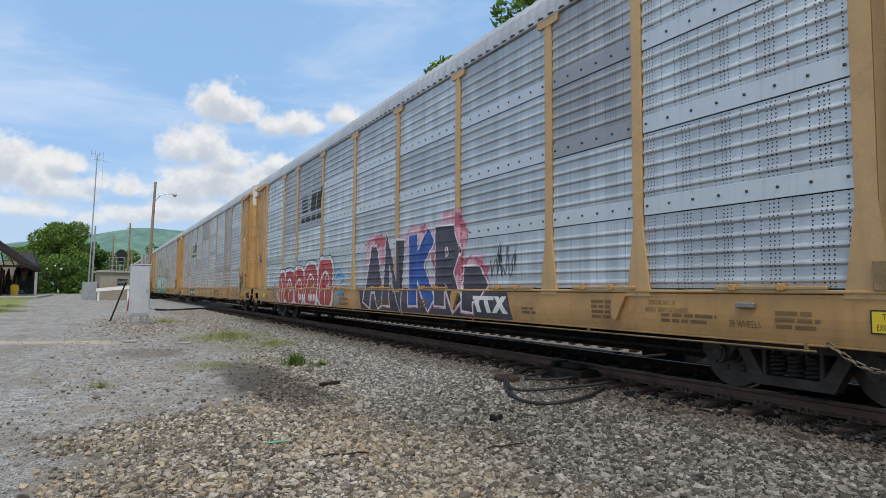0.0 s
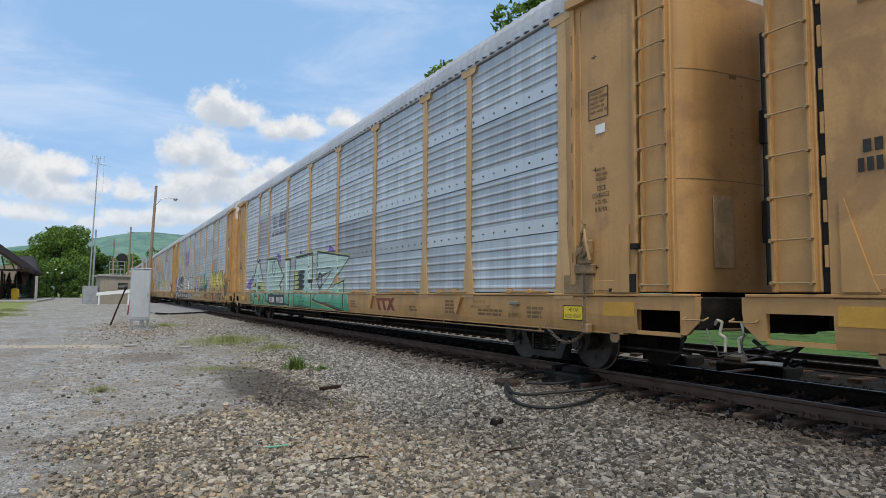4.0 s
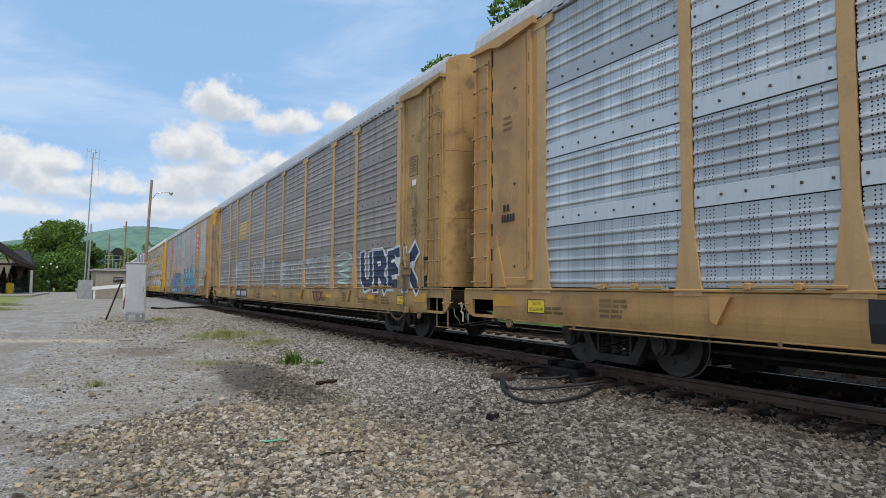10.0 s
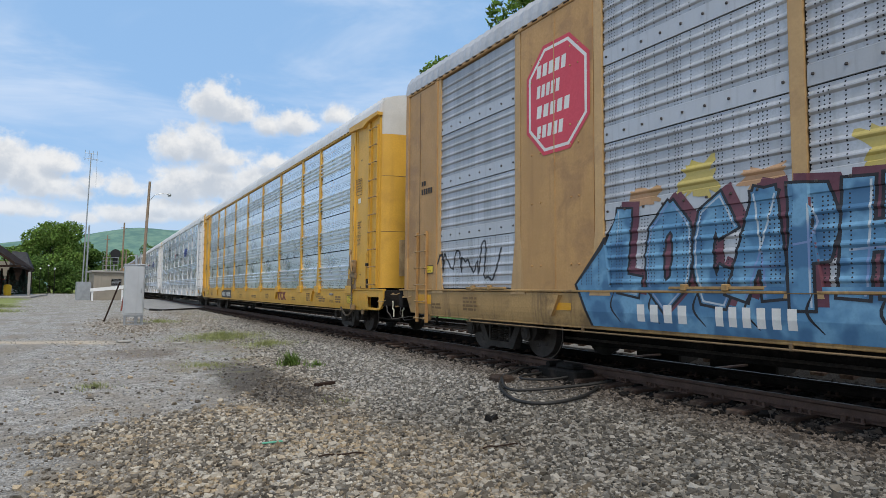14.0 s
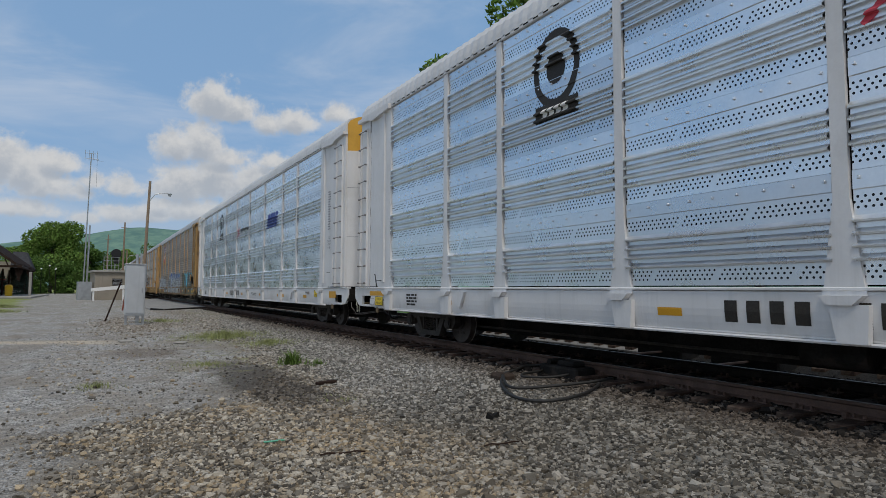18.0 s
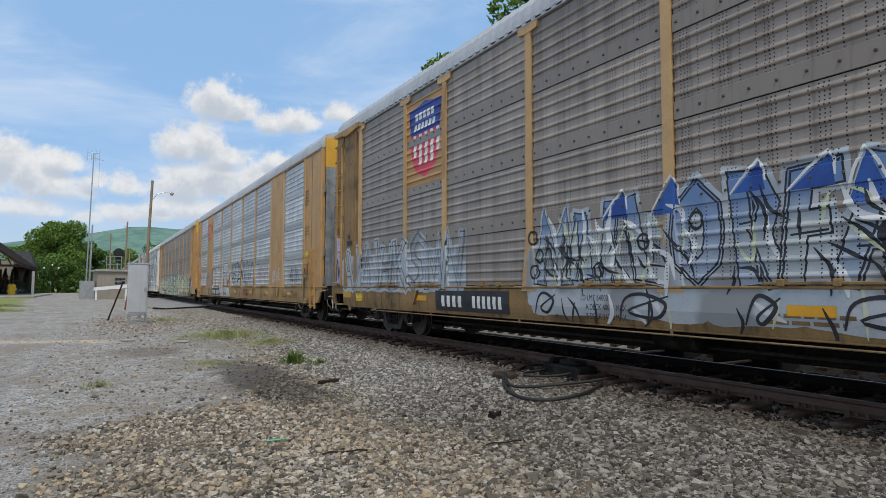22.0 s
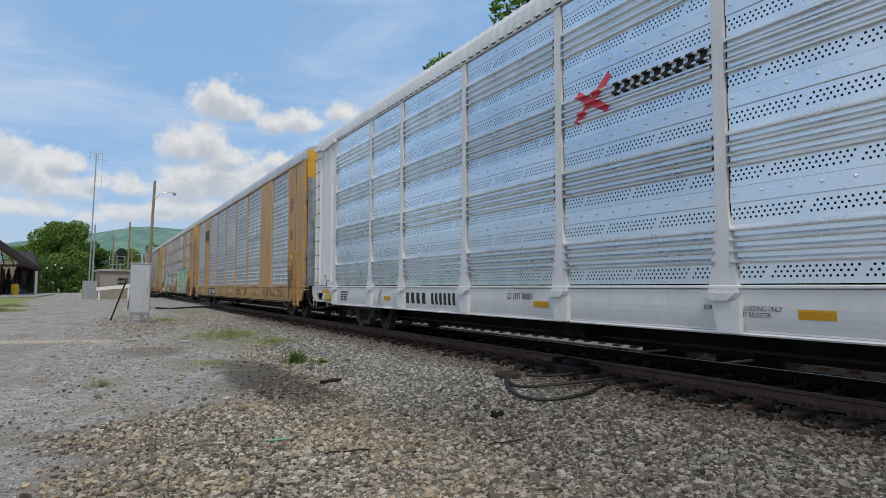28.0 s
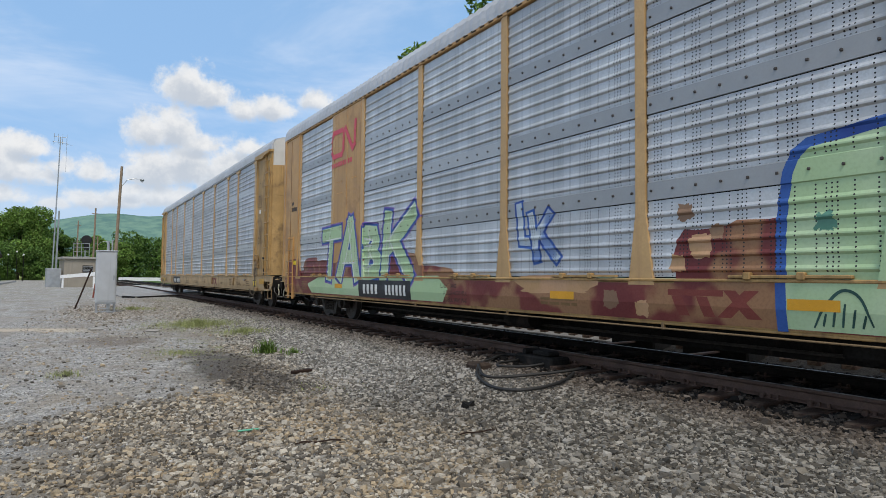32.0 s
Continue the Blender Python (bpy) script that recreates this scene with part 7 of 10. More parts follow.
def parked_car(x, y, turn, colour, label):
    root = thing("parked_car", label, "car", at=pose(x, y, 0.02, 0, 0, turn))
    body = [(-2.2, 0.35), (-2.2, 0.85), (-1.3, 0.98), (-0.7, 1.42), (0.9, 1.45), (1.6, 1.0), (2.2, 0.9), (2.25, 0.35)]
    part("body", Mesh().plate(body, -0.86, 0.86), colour, root)
    part("side_window", Mesh().plate([(-1.1, 1.0), (-0.65, 1.36), (0.8, 1.38), (1.35, 1.0)], -0.88, 0.88), M["car_glass"], root)
    for yy in (-1.4, 1.4):
        for xx in (-0.8, 0.8):
            w = part("wheel", Mesh().rod((xx - 0.1, yy, 0.32), (xx + 0.1, yy, 0.32), 0.32, 14), M["rubber"], root)
            part("rim", Mesh().rod((xx - 0.105, yy, 0.32), (xx + 0.105, yy, 0.32), 0.18, 10), M["galv"], w)


parked_car(-14.0, 141, 65, M["car_white"], "white car parked beyond the station canopy")
parked_car(-17.5, 138, 80, M["car_white"], "white parked car near the platform")


def crossing():
    root = thing("grade_crossing", "grey asphalt road crossing with dark edge boards", "road crossing", kind="structure")
    out = [(3.5, 46.25), (4.12, 44.6), (6.7, 44.45), (6.7, 80.0), (3.6, 80.0), (3.2, 58.0)]
    n = len(out)
    part("approach", Mesh().add([(x, y, 0.0) for x, y in out] + [(x, y, 0.26 if x > 6 else 0.07) for x, y in out], [tuple(range(n)), tuple(range(n, 2 * n))] + [(k, (k + 1) % n, n + (k + 1) % n, n + k) for k in range(n)]), M["asphalt"], root)
    part("edge_board", Mesh().add([(3.45, 46.2, 0), (4.1, 44.5, 0), (6.7, 44.3, 0), (6.7, 44.5, 0), (4.15, 44.65, 0), (3.55, 46.3, 0), (3.45, 46.2, 0.13), (4.1, 44.5, 0.12), (6.7, 44.3, 0.24), (6.7, 44.5, 0.24), (4.15, 44.65, 0.12), (3.55, 46.3, 0.13)], [(0, 1, 7, 6), (1, 2, 8, 7), (2, 3, 9, 8), (3, 4, 10, 9), (4, 5, 11, 10), (5, 0, 6, 11), (6, 7, 10, 11), (7, 8, 9, 10)]), M["under"], root)
    part("crossing_panel", Mesh().cbox(6.98, 8.36, 45, 80, 0.2, 0.34, 0.02), M["concrete"], root)


crossing()


# ---- trees and distance ----
def tree(x, y, h, spread, leaves, size, seed, mat, label, trunk=0.35, low=0.25):
    rng = random.Random(seed)
    nr = np.random.default_rng(seed)
    root = thing("tree", label, "tree", at=pose(x, y, bed_height(x) - 0.05))
    t = Mesh().rod((0, 0, 0), (0, 0, h * 0.55), trunk, 9, trunk * 0.6)
    blobs = []
    for k in range(30):
        a = rng.uniform(0, 6.28)
        z = h * rng.uniform(low + 0.1, 0.86)
        wide = spread * math.sqrt(max(0.05, 1 - ((z / h - 0.5) / 0.52) ** 2))
        d = wide * rng.uniform(0.25, 0.75)
        c = (d * math.cos(a), d * math.sin(a), z)
        t.rod((0, 0, min(h * 0.5, z * 0.6)), c, trunk * 0.35, 6, trunk * 0.1)
        blobs.append((c, spread * rng.uniform(0.22, 0.42)))
    blobs.append(((0, 0, h * 0.86), spread * 0.32))
    part("trunk", t, M["bark"], root)
    # leaves on the outer part of uneven clumps
    which = nr.integers(0, len(blobs), leaves)
    c = np.array([b[0] for b in blobs])[which]
    r = np.array([b[1] for b in blobs])[which]
    d = nr.normal(size=(leaves, 3))
    d /= np.linalg.norm(d, axis=1)[:, None]
    far = r * nr.uniform(0.55, 1.12, leaves) ** 0.7
    p = c + d * far[:, None] * np.array([1, 1, 0.8])
    u = nr.normal(size=(leaves, 3)) + d * 0.3
    u /= np.linalg.norm(u, axis=1)[:, None]
    v = np.cross(u, nr.normal(size=(leaves, 3)))
    v /= np.linalg.norm(v, axis=1)[:, None]
    s = size * nr.uniform(0.6, 1.3, leaves)[:, None]
    quad = np.stack([p - u * s, p + v * s * 0.55, p + u * s, p - v * s * 0.55], 1).reshape(-1, 3)
    me = bpy.data.meshes.new("crown")
    me.from_pydata(quad.tolist(), [], (np.arange(leaves)[:, None] * 4 + np.arange(4)).tolist())
    me.materials.append(mat)
    part("crown", me, mat, root, "leafy green crown")
    return root


# big trees beyond the station
tree(-9.4, 190, 19.0, 8.8, 30000, 0.30, 11, M["leaf"], "large round leafy tree beyond the station", 0.35, 0.02)
tree(-17.0, 186, 12.0, 5.0, 10000, 0.30, 12, M["leaf"], "leafy tree beyond the station canopy", 0.35, 0.0)
tree(-1.5, 200, 15.0, 5.5, 14000, 0.30, 13, M["leaf_dark"], "darker leafy tree beside the large one", 0.35, 0.0)
tree(-13.0, 178, 8.5, 6.0, 9000, 0.28, 15, M["leaf_dark"], "low bushy tree under the large tree", 0.25, -0.08)
tree(-5.5, 180, 8.0, 5.5, 9000, 0.28, 16, M["leaf_dark"], "low bushy tree beside the drive", 0.25, -0.08)
for k, (x, y, h, w) in enumerate(((8.0, 190, 12.0, 6.0), (17.0, 200, 15.0, 6.5), (24.5, 215, 14.0, 6.5), (33.0, 235, 16.0, 7.5), (43, 250, 16, 8), (2.5, 205, 12.5, 5.0), (28, 190, 12.0, 6.0), (55, 250, 17, 8), (4.5, 185, 8.0, 4.5), (12.5, 195, 11.0, 5.5))):
    tree(x, y, h, w, 6500, 0.36, 20 + k, M["leaf_dark"] if k % 3 else M["leaf"], "leafy tree in the row beyond the crossing", 0.3, -0.02)
# trees behind the train whose tops show over the roofs
tree(25.6, 32.6, 25.6, 3.9, 9000, 0.20, 41, M["leaf"], "tall leafy tree behind the tracks")
tree(24.8, 43.0, 23.2, 3.0, 5000, 0.20, 42, M["leaf"], "tall leafy tree behind the tracks")


def spruce(x, y, h, seed):
    root = thing("spruce", "young blue green spruce by the platform", "tree", at=pose(x, y, 0))
    part("trunk", Mesh().rod((0, 0, 0), (0, 0, h * 0.9), 0.14, 8, 0.04), M["bark"], root)
    rng = random.Random(seed)
    m = Mesh()
    for k in range(1600):
        z = h * rng.uniform(0.04, 1.0)
        r = (1 - z / h) * h * 0.36 * rng.uniform(0.4, 1.05)
        a = rng.uniform(0, 6.28)
        c = Vector((r * math.cos(a), r * math.sin(a), z))
        u = Vector((math.cos(a), math.sin(a), -0.35)) * 0.22
        v = Vector((-math.sin(a), math.cos(a), rng.uniform(-0.4, 0.4))) * 0.10
        m.add([c - u, c + v, c + u, c - v], [(0, 1, 2, 3)])
    part("crown", m, M["spruce"], root)


spruce(-12.3, 132, 5.4, 1)
spruce(-10.7, 135, 4.9, 2)
spruce(-13.9, 134, 4.4, 3)


def hills():
    rng = np.random.default_rng(2)
    n = 160
    v, f = [], []
    for k in range(n):
        a = radians(-60 + 140 * k / (n - 1))
        deg = math.degrees(a)
        top = np.interp(deg, [-60, -12, -3, -0.7, 1, 4, 7, 12, 20, 50, 80], [30, 120, 165, 190, 205, 218, 220, 205, 190, 120, 60]) + 4 * math.sin(k * 0.9) + rng.uniform(-2, 2)
        for j, (dist, hh) in enumerate(((1900, -2), (2150, 0.45), (2350, 0.8), (2500, 1.0), (2900, 0.8))):
            z = hh * top if j else -2
            v.append((math.sin(a) * dist, math.cos(a) * dist, z))
    for k in range(n - 1):
        for j in range(4):
            f.append((k * 5 + j, (k + 1) * 5 + j, (k + 1) * 5 + j + 1, k * 5 + j + 1))
    me = bpy.data.meshes.new("backdrop_hills")
    me.from_pydata(v, [], f)
    me.shade_smooth()
    me.materials.append(hill_material())
    tagged(new("backdrop_hills", me), "long wooded ridge in blue green haze", "hill", kind="structure")


hills()
tagged(part("far_wall", Mesh().cbox(12, 22, 172, 172.3, 0, 0.9, 0.05), M["white_board"], None), "low white wall beyond the crossing", "wall")

# ---- the train ----
FINE = "with silver perforated sheet sides and tan yellow posts"
SPECS = [
    dict(kind="A", front=1.00, length=27.45, stretch=0.999, old=((1, 2), (1, 3), (6, 2), (6, 3), (7, 2), (7, 3)), sheet="sheet", paint="yellow", sill="yellow", label="tan yellow autorack car with purple, pink and red graffiti"),
    dict(kind="A", front=29.70, length=27.58, stretch=0.999, old=((1, 0), (1, 1), (1, 2), (1, 3), (4, 3), (7, 1)), sheet="sheet", paint="yellow", sill="yellow", label="clean tan yellow autorack car with silver perforated sheets"),
    dict(kind="A", front=58.53, length=27.54, stretch=0.999, old=((3, 1), (7, 2)), sheet="sheet", paint="yellow", sill="yellow", label="tan yellow autorack car with silver sheets and green graffiti"),
    dict(kind="A", front=87.24, length=27.39, bare=True, stretch=1.001, old=((1, 1), (6, 2), (8, 0)), sheet="sheet", paint="yellow", sill="yellow", label="tan yellow autorack car covered with colourful graffiti along its side"),
    dict(kind="A", front=115.84, length=27.55, stretch=1.003, old=((2, 3), (5, 0), (5, 1)), sheet="sheet", paint="yellow", sill="yellow", label="clean tan yellow autorack car with dark stripes on silver sheets"),
    dict(kind="A", front=144.65, length=27.21, stretch=1.006, sheet="sheet_brown", paint="yellow_dirty", sill="yellow_dirty", cap="yellow_dirty", label="weathered yellow autorack car with brownish sheets and navy graffiti"),
    dict(kind="C", front=173.42, length=26.95, stretch=1.010, sheet="sheet_grey", paint="yellow", sill="yellow_dirty", label="tan autorack car with red octagon panels and blue graffiti"),
    dict(kind="D", front=201.92, length=27.45, stretch=1.014, sheet="sheet_round", paint="yellow_bright", sill="yellow_bright", roof="roof_white", label="bright yellow autorack car with new silver sheets and dark joints"),
    dict(kind="W", front=230.40, length=27.40, stretch=1.017, sheet="sheet_round", paint="white", sill="white", cap="yellow_bright", roof="roof_white", label="clean white autorack car with silver perforated sheets"),
    dict(kind="W", front=259.02, length=27.40, stretch=1.021, sheet="sheet_round", paint="white", sill="white", cap="yellow_bright", roof="roof_white", label="clean white autorack car with silver perforated sheets and round emblem"),
    dict(kind="A", front=287.71, length=27.40, stretch=1.025, sheet="sheet_brown", paint="yellow_dirty", sill="yellow_grimy", ends="yellow_grimy", door="yellow_grimy", label="weathered yellow autorack car with brown sheets and pale blue graffiti"),
    dict(kind="C", front=316.46, length=26.95, stretch=1.028, sheet="sheet_dark_lap", paint="yellow", sill="yellow_dirty", label="tan autorack car with wide plain panels and black and white graffiti"),
    dict(kind="A", front=345.10, length=27.40, stretch=1.031, sheet="sheet_brown", paint="yellow", sill="sill_tan", cap="yellow_bright", low=True, label="weathered autorack car with dark sheets and a pale green painted band"),
    dict(kind="W", front=373.73, length=27.40, stretch=1.034, sheet="sheet_round", paint="white", sill="white", cap="yellow_bright", roof="roof_white", label="clean white autorack car with a red cross emblem on silver sheets"),
    dict(kind="C", front=402.50, length=26.95, stretch=1.036, sheet="sheet_grey", paint="yellow", sill="yellow", label="tan autorack car with wide plain panels and dark lettering"),
    dict(kind="C", front=431.08, brackets=(), length=26.95, stretch=1.036, sheet="sheet_dark_lap", paint="yellow", sill="yellow_dirty", label="tan autorack car with light green and maroon graffiti"),
    dict(kind="A", front=459.63, length=27.40, stretch=1.040, sheet="sheet_grey", paint="yellow_dirty", sill="sill_tan", label="last autorack car of the train with dull grey sheets"),
]


def build_train():
    made = []
    for k, spec in enumerate(SPECS):
        made.append(build_car(spec, random.Random(100 + k)))
    return made


cars = build_train()
# ---- lettering, emblems and spray paint on the cars ----
S = {}
S["purple"] = spray("purple_spray", ((0.045, 0.03, 0.07), (0.06, 0.04, 0.10)))
S["blue"] = spray("blue_spray", ((0.02, 0.06, 0.28), (0.03, 0.10, 0.36)))
S["pink"] = spray("pink_spray", ((0.62, 0.30, 0.36), (0.68, 0.42, 0.48), (0.45, 0.10, 0.14)), 3.0)
S["white"] = spray("white_spray", ((0.70, 0.71, 0.72), (0.60, 0.62, 0.64)))
S["red"] = spray("red_spray", ((0.34, 0.035, 0.03), (0.42, 0.06, 0.05)))
S["cyan"] = spray("cyan_spray", ((0.10, 0.42, 0.58), (0.16, 0.50, 0.62)))
S["mint"] = spray("mint_spray", ((0.42, 0.60, 0.50), (0.50, 0.62, 0.56), (0.20, 0.48, 0.30)), 0.9)
S["green"] = spray("green_spray", ((0.03, 0.22, 0.10), (0.05, 0.30, 0.16)))
S["violet"] = spray("violet_spray", ((0.16, 0.08, 0.36), (0.24, 0.14, 0.44)))
S["black"] = spray("black_spray", ((0.016, 0.016, 0.02), (0.03, 0.03, 0.036)))
S["yellow"] = spray("yellow_spray", ((0.66, 0.55, 0.14), (0.70, 0.60, 0.22), (0.58, 0.22, 0.05)), 1.1)
S["orange"] = spray("orange_spray", ((0.55, 0.20, 0.03), (0.48, 0.14, 0.03), (0.10, 0.26, 0.10)), 1.3)
S["sky"] = spray("light_blue_spray", ((0.09, 0.32, 0.54), (0.13, 0.40, 0.62), (0.05, 0.20, 0.40)), 1.6)
S["navy"] = spray("navy_spray", ((0.014, 0.02, 0.06), (0.02, 0.03, 0.09)))
S["ghost"] = spray("faded_grey_spray", ((0.36, 0.38, 0.39), (0.28, 0.29, 0.30)), 2.0)
S["ice"] = spray("pale_blue_spray", ((0.42, 0.50, 0.58), (0.50, 0.56, 0.60), (0.16, 0.24, 0.46)), 1.5)
S["lime"] = spray("pale_green_spray", ((0.50, 0.54, 0.36), (0.54, 0.56, 0.42)), 1.2)
S["dubba"] = spray("light_green_spray", ((0.40, 0.56, 0.32), (0.46, 0.60, 0.38)), 1.0)
S["dubba_plain"] = spray("light_green_panel_spray", ((0.40, 0.56, 0.32), (0.46, 0.60, 0.38)), 1.0, holes=False)
S["maroon"] = spray("maroon_spray", ((0.14, 0.025, 0.025), (0.18, 0.04, 0.035), (0.30, 0.16, 0.08)), 1.6)
S["lilac"] = spray("lilac_spray", ((0.40, 0.36, 0.60), (0.46, 0.44, 0.64)))
S["brownish"] = spray("pumpkin_spray", ((0.44, 0.27, 0.13), (0.50, 0.30, 0.17)), holes=False)
S["umber"] = spray("umber_spray", ((0.22, 0.13, 0.08), (0.28, 0.17, 0.10)), holes=False)
S["leaf"] = spray("leaf_green_spray", ((0.08, 0.22, 0.16), (0.11, 0.27, 0.20)), holes=False)
S["plain_violet"] = spray("thin_violet_spray", ((0.22, 0.09, 0.30), (0.28, 0.13, 0.36)), holes=False)
S["straw"] = spray("straw_spray", ((0.58, 0.46, 0.12), (0.52, 0.42, 0.14)), holes=False)
S["dark_green"] = spray("dark_green_spray", ((0.02, 0.07, 0.06), (0.03, 0.09, 0.08)))
S["azure"] = spray("azure_spray", ((0.05, 0.30, 0.62), (0.07, 0.36, 0.66)))
S["plum"] = spray("plum_spray", ((0.12, 0.04, 0.06), (0.16, 0.06, 0.08)))
S["mint_fade"] = spray("mint_to_green_spray", ((0.06, 0.30, 0.17), (0.09, 0.36, 0.22)), 1.2, fade=((0.47, 0.60, 0.56), 1.25, 1.75))
S["ghost_white"] = spray("faded_white_spray", ((0.52, 0.53, 0.54), (0.44, 0.45, 0.46)), 2.0)
S["azure_dull"] = spray("bright_blue_spray", ((0.07, 0.29, 0.50), (0.11, 0.36, 0.58), (0.04, 0.19, 0.38)), 2.2)
S["ice_grey"] = spray("pale_grey_blue_spray", ((0.38, 0.43, 0.48), (0.44, 0.47, 0.50), (0.27, 0.28, 0.29)), 1.5)
S["silver"] = spray("silver_spray", ((0.60, 0.61, 0.61), (0.52, 0.53, 0.54)), 1.2)
S["khaki_dark"] = spray("dark_khaki_spray", ((0.20, 0.21, 0.15), (0.26, 0.26, 0.19), (0.12, 0.11, 0.08)), 1.2)
S["navy_soft"] = spray("soft_navy_spray", ((0.03, 0.05, 0.16), (0.05, 0.09, 0.26)))
S["acid"] = spray("acid_green_spray", ((0.46, 0.52, 0.14), (0.40, 0.48, 0.16)))
S["seak"] = spray("maroon_to_yellow_spray", ((0.05, 0.02, 0.025), (0.09, 0.025, 0.03), (0.16, 0.03, 0.03)), 2.2, fade=((0.62, 0.42, 0.17), 1.75, 2.15))
S["mash"] = spray("orange_to_yellow_spray", ((0.50, 0.22, 0.06), (0.46, 0.26, 0.12), (0.12, 0.24, 0.10)), 1.6, fade=((0.66, 0.55, 0.13), 1.6, 2.1))
S["lemon"] = spray("lemon_spray", ((0.70, 0.62, 0.14), (0.66, 0.56, 0.12)))
S["sheet_ghost"] = spray("thin_grey_spray", ((0.30, 0.28, 0.26), (0.25, 0.23, 0.215), (0.40, 0.41, 0.43)), 1.3)
S["blue_pale"] = spray("ice_to_blue_spray", ((0.36, 0.40, 0.42), (0.44, 0.47, 0.48), (0.30, 0.36, 0.46)), 1.6, fade=((0.13, 0.22, 0.42), 2.0, 2.6))
S["slate"] = spray("slate_spray", ((0.05, 0.046, 0.06), (0.07, 0.06, 0.08)))
S["drab"] = spray("drab_green_spray", ((0.10, 0.105, 0.05), (0.04, 0.045, 0.03), (0.13, 0.13, 0.08)), 2.4)
S["brick"] = spray("brick_red_spray", ((0.36, 0.11, 0.06), (0.42, 0.15, 0.09)))
S["steel_blue"] = spray("steel_blue_spray", ((0.10, 0.25, 0.42), (0.17, 0.36, 0.54), (0.06, 0.16, 0.30)), 3.0)
S["khaki"] = spray("khaki_green_spray", ((0.46, 0.49, 0.34), (0.52, 0.53, 0.40), (0.36, 0.38, 0.26)), 1.2)
S["logo_red"] = material("red_emblem_paint", (0.62, 0.07, 0.10), 0.5, 0, 0.08, 1, 30, 0.0)
S["logo_blue"] = material("blue_emblem_paint", (0.03, 0.06, 0.30), 0.5, 0, 0.08, 1, 30, 0.0)
S["logo_yellow"] = material("yellow_emblem_paint", (0.66, 0.40, 0.04), 0.5, 0, 0.08, 1, 30, 0.0)


def tag(side, body, L, R, z0, z1, fill, outline, seed, halo=None, shine=None, wild=1.0, lean=0.0, bold=0.03, edge=0.065):
    """A painted word: cloud, outline, fill and small lights."""
    def letters(extra):
        return word_letters(body, L, R, z0, z1, 0.45 * bold + extra, random.Random(seed), wild, lean)
    if halo:
        side.lay("graffiti_halo", [g for letter in letters(edge + 0.07) for g in letter], halo, 1)
    for rim, core in zip(letters(edge), letters(0.0)):
        side.lay("letter_outline", rim, outline, 2)
        side.lay("letter_fill", core, fill, 2)
    if shine:
        rng = random.Random(seed)
        dots = []
        for k in range(len(body) * 2):
            y, z = rng.uniform(R, L), rng.uniform(z0 + 0.5 * (z1 - z0), z1 - 0.1)
            dots.append(ribbon([(y, z), (y - 0.05, z + rng.uniform(-0.14, 0.14))], 0.05))
        side.lay("letter_highlight", dots, shine, 4)


def piece(side, letters, w, fill, outline, edge=0.05, halo=None, reach=0.08, shadow=None, drop=(0.1, -0.1), inner=None, over=()):
    """A mural of block letters: (letter, left, right, foot, top, lean). Cloud, shadow, outline and fill; inner: a thin line along one side of each stroke. over: other fills, by place."""
    def shapes(spec, grow, width=w):
        ch, L, R, z0, z1, lean = spec
        return glyph(ch, L, R, z0, z1, min(width, 0.42 * (L - R)), grow, lean)
    if halo:
        for spec in letters:
            side.lay("graffiti_halo", shapes(spec, edge + reach), halo, 1)
    if shadow:
        for spec in letters:
            side.lay("letter_shadow", [([(y + drop[0], z + drop[1]) for y, z in v], f) for v, f in shapes(spec, edge)], shadow, 1)
    for k, spec in enumerate(letters):
        side.lay("letter_outline", shapes(spec, edge), outline, 2)
        side.lay("letter_fill", shapes(spec, 0.0), dict(over).get(k, fill), 2)
        if inner:
            mat, thin = inner
            lines = []
            for v, f in shapes(spec, -0.028):
                n = len(v) // 2
                lines.append(ribbon(v[:n], thin))
            side.lay("letter_highlight", lines, mat, 2)


def throwup(side, bodies, fill, rim, outline, seed, inner=None, grow=(0.10, 0.15), lean=0.0):
    """Fat bubble letters: (left, right, foot, top) of each; outline and rim round the whole, inner strokes on each."""
    def shapes(extra):
        return [g for k, (a, b, c, d) in enumerate(bodies) for g in lump(a, b, c, d, random.Random(seed + k), extra, lean)]
    side.lay("graffiti", shapes(grow[1]), outline, 1)
    side.lay("graffiti", shapes(grow[0]), rim, 2)
    side.lay("graffiti", shapes(0.0), fill, 3)
    if inner:
        rng = random.Random(seed)
        for a, b, c, d in bodies:
            w, h = a - b, d - c
            lines = brush([(a - 0.12 * w, c + 0.05 * h), (a - 0.2 * w, c + 0.45 * h), (a - 0.45 * w, c + (0.7 + 0.1 * rng.random()) * h), (b + 0.25 * w, c + 0.6 * h), (b + 0.3 * w, c + 0.35 * h)], 0.075)
            lines += brush([(a - 0.5 * w, c + 0.02 * h), (a - (0.45 + 0.1 * rng.random()) * w, c + 0.25 * h), (a - 0.62 * w, c + 0.42 * h), (b + 0.1 * w, c + 0.4 * h)], 0.06)
            lines += brush([(a - 0.55 * w, c + 0.52 * h), (a - 0.5 * w, c + 0.62 * h), (a - 0.62 * w, c + 0.66 * h)], 0.05)
            side.lay("graffiti", lines, inner, 4)


def blocks(L, R, z0, z1, n, gap=0.18, slant=0.25):
    step = (L - R) / n
    h = z1 - z0
    out = []
    for k in range(n):
        a, b = L - step * k, L - step * (k + 1) + step * gap
        out.append(([(a, z0), (b, z0), (b - slant * h, z1), (a - slant * h, z1)], [(0, 1, 2, 3)]))
    return out


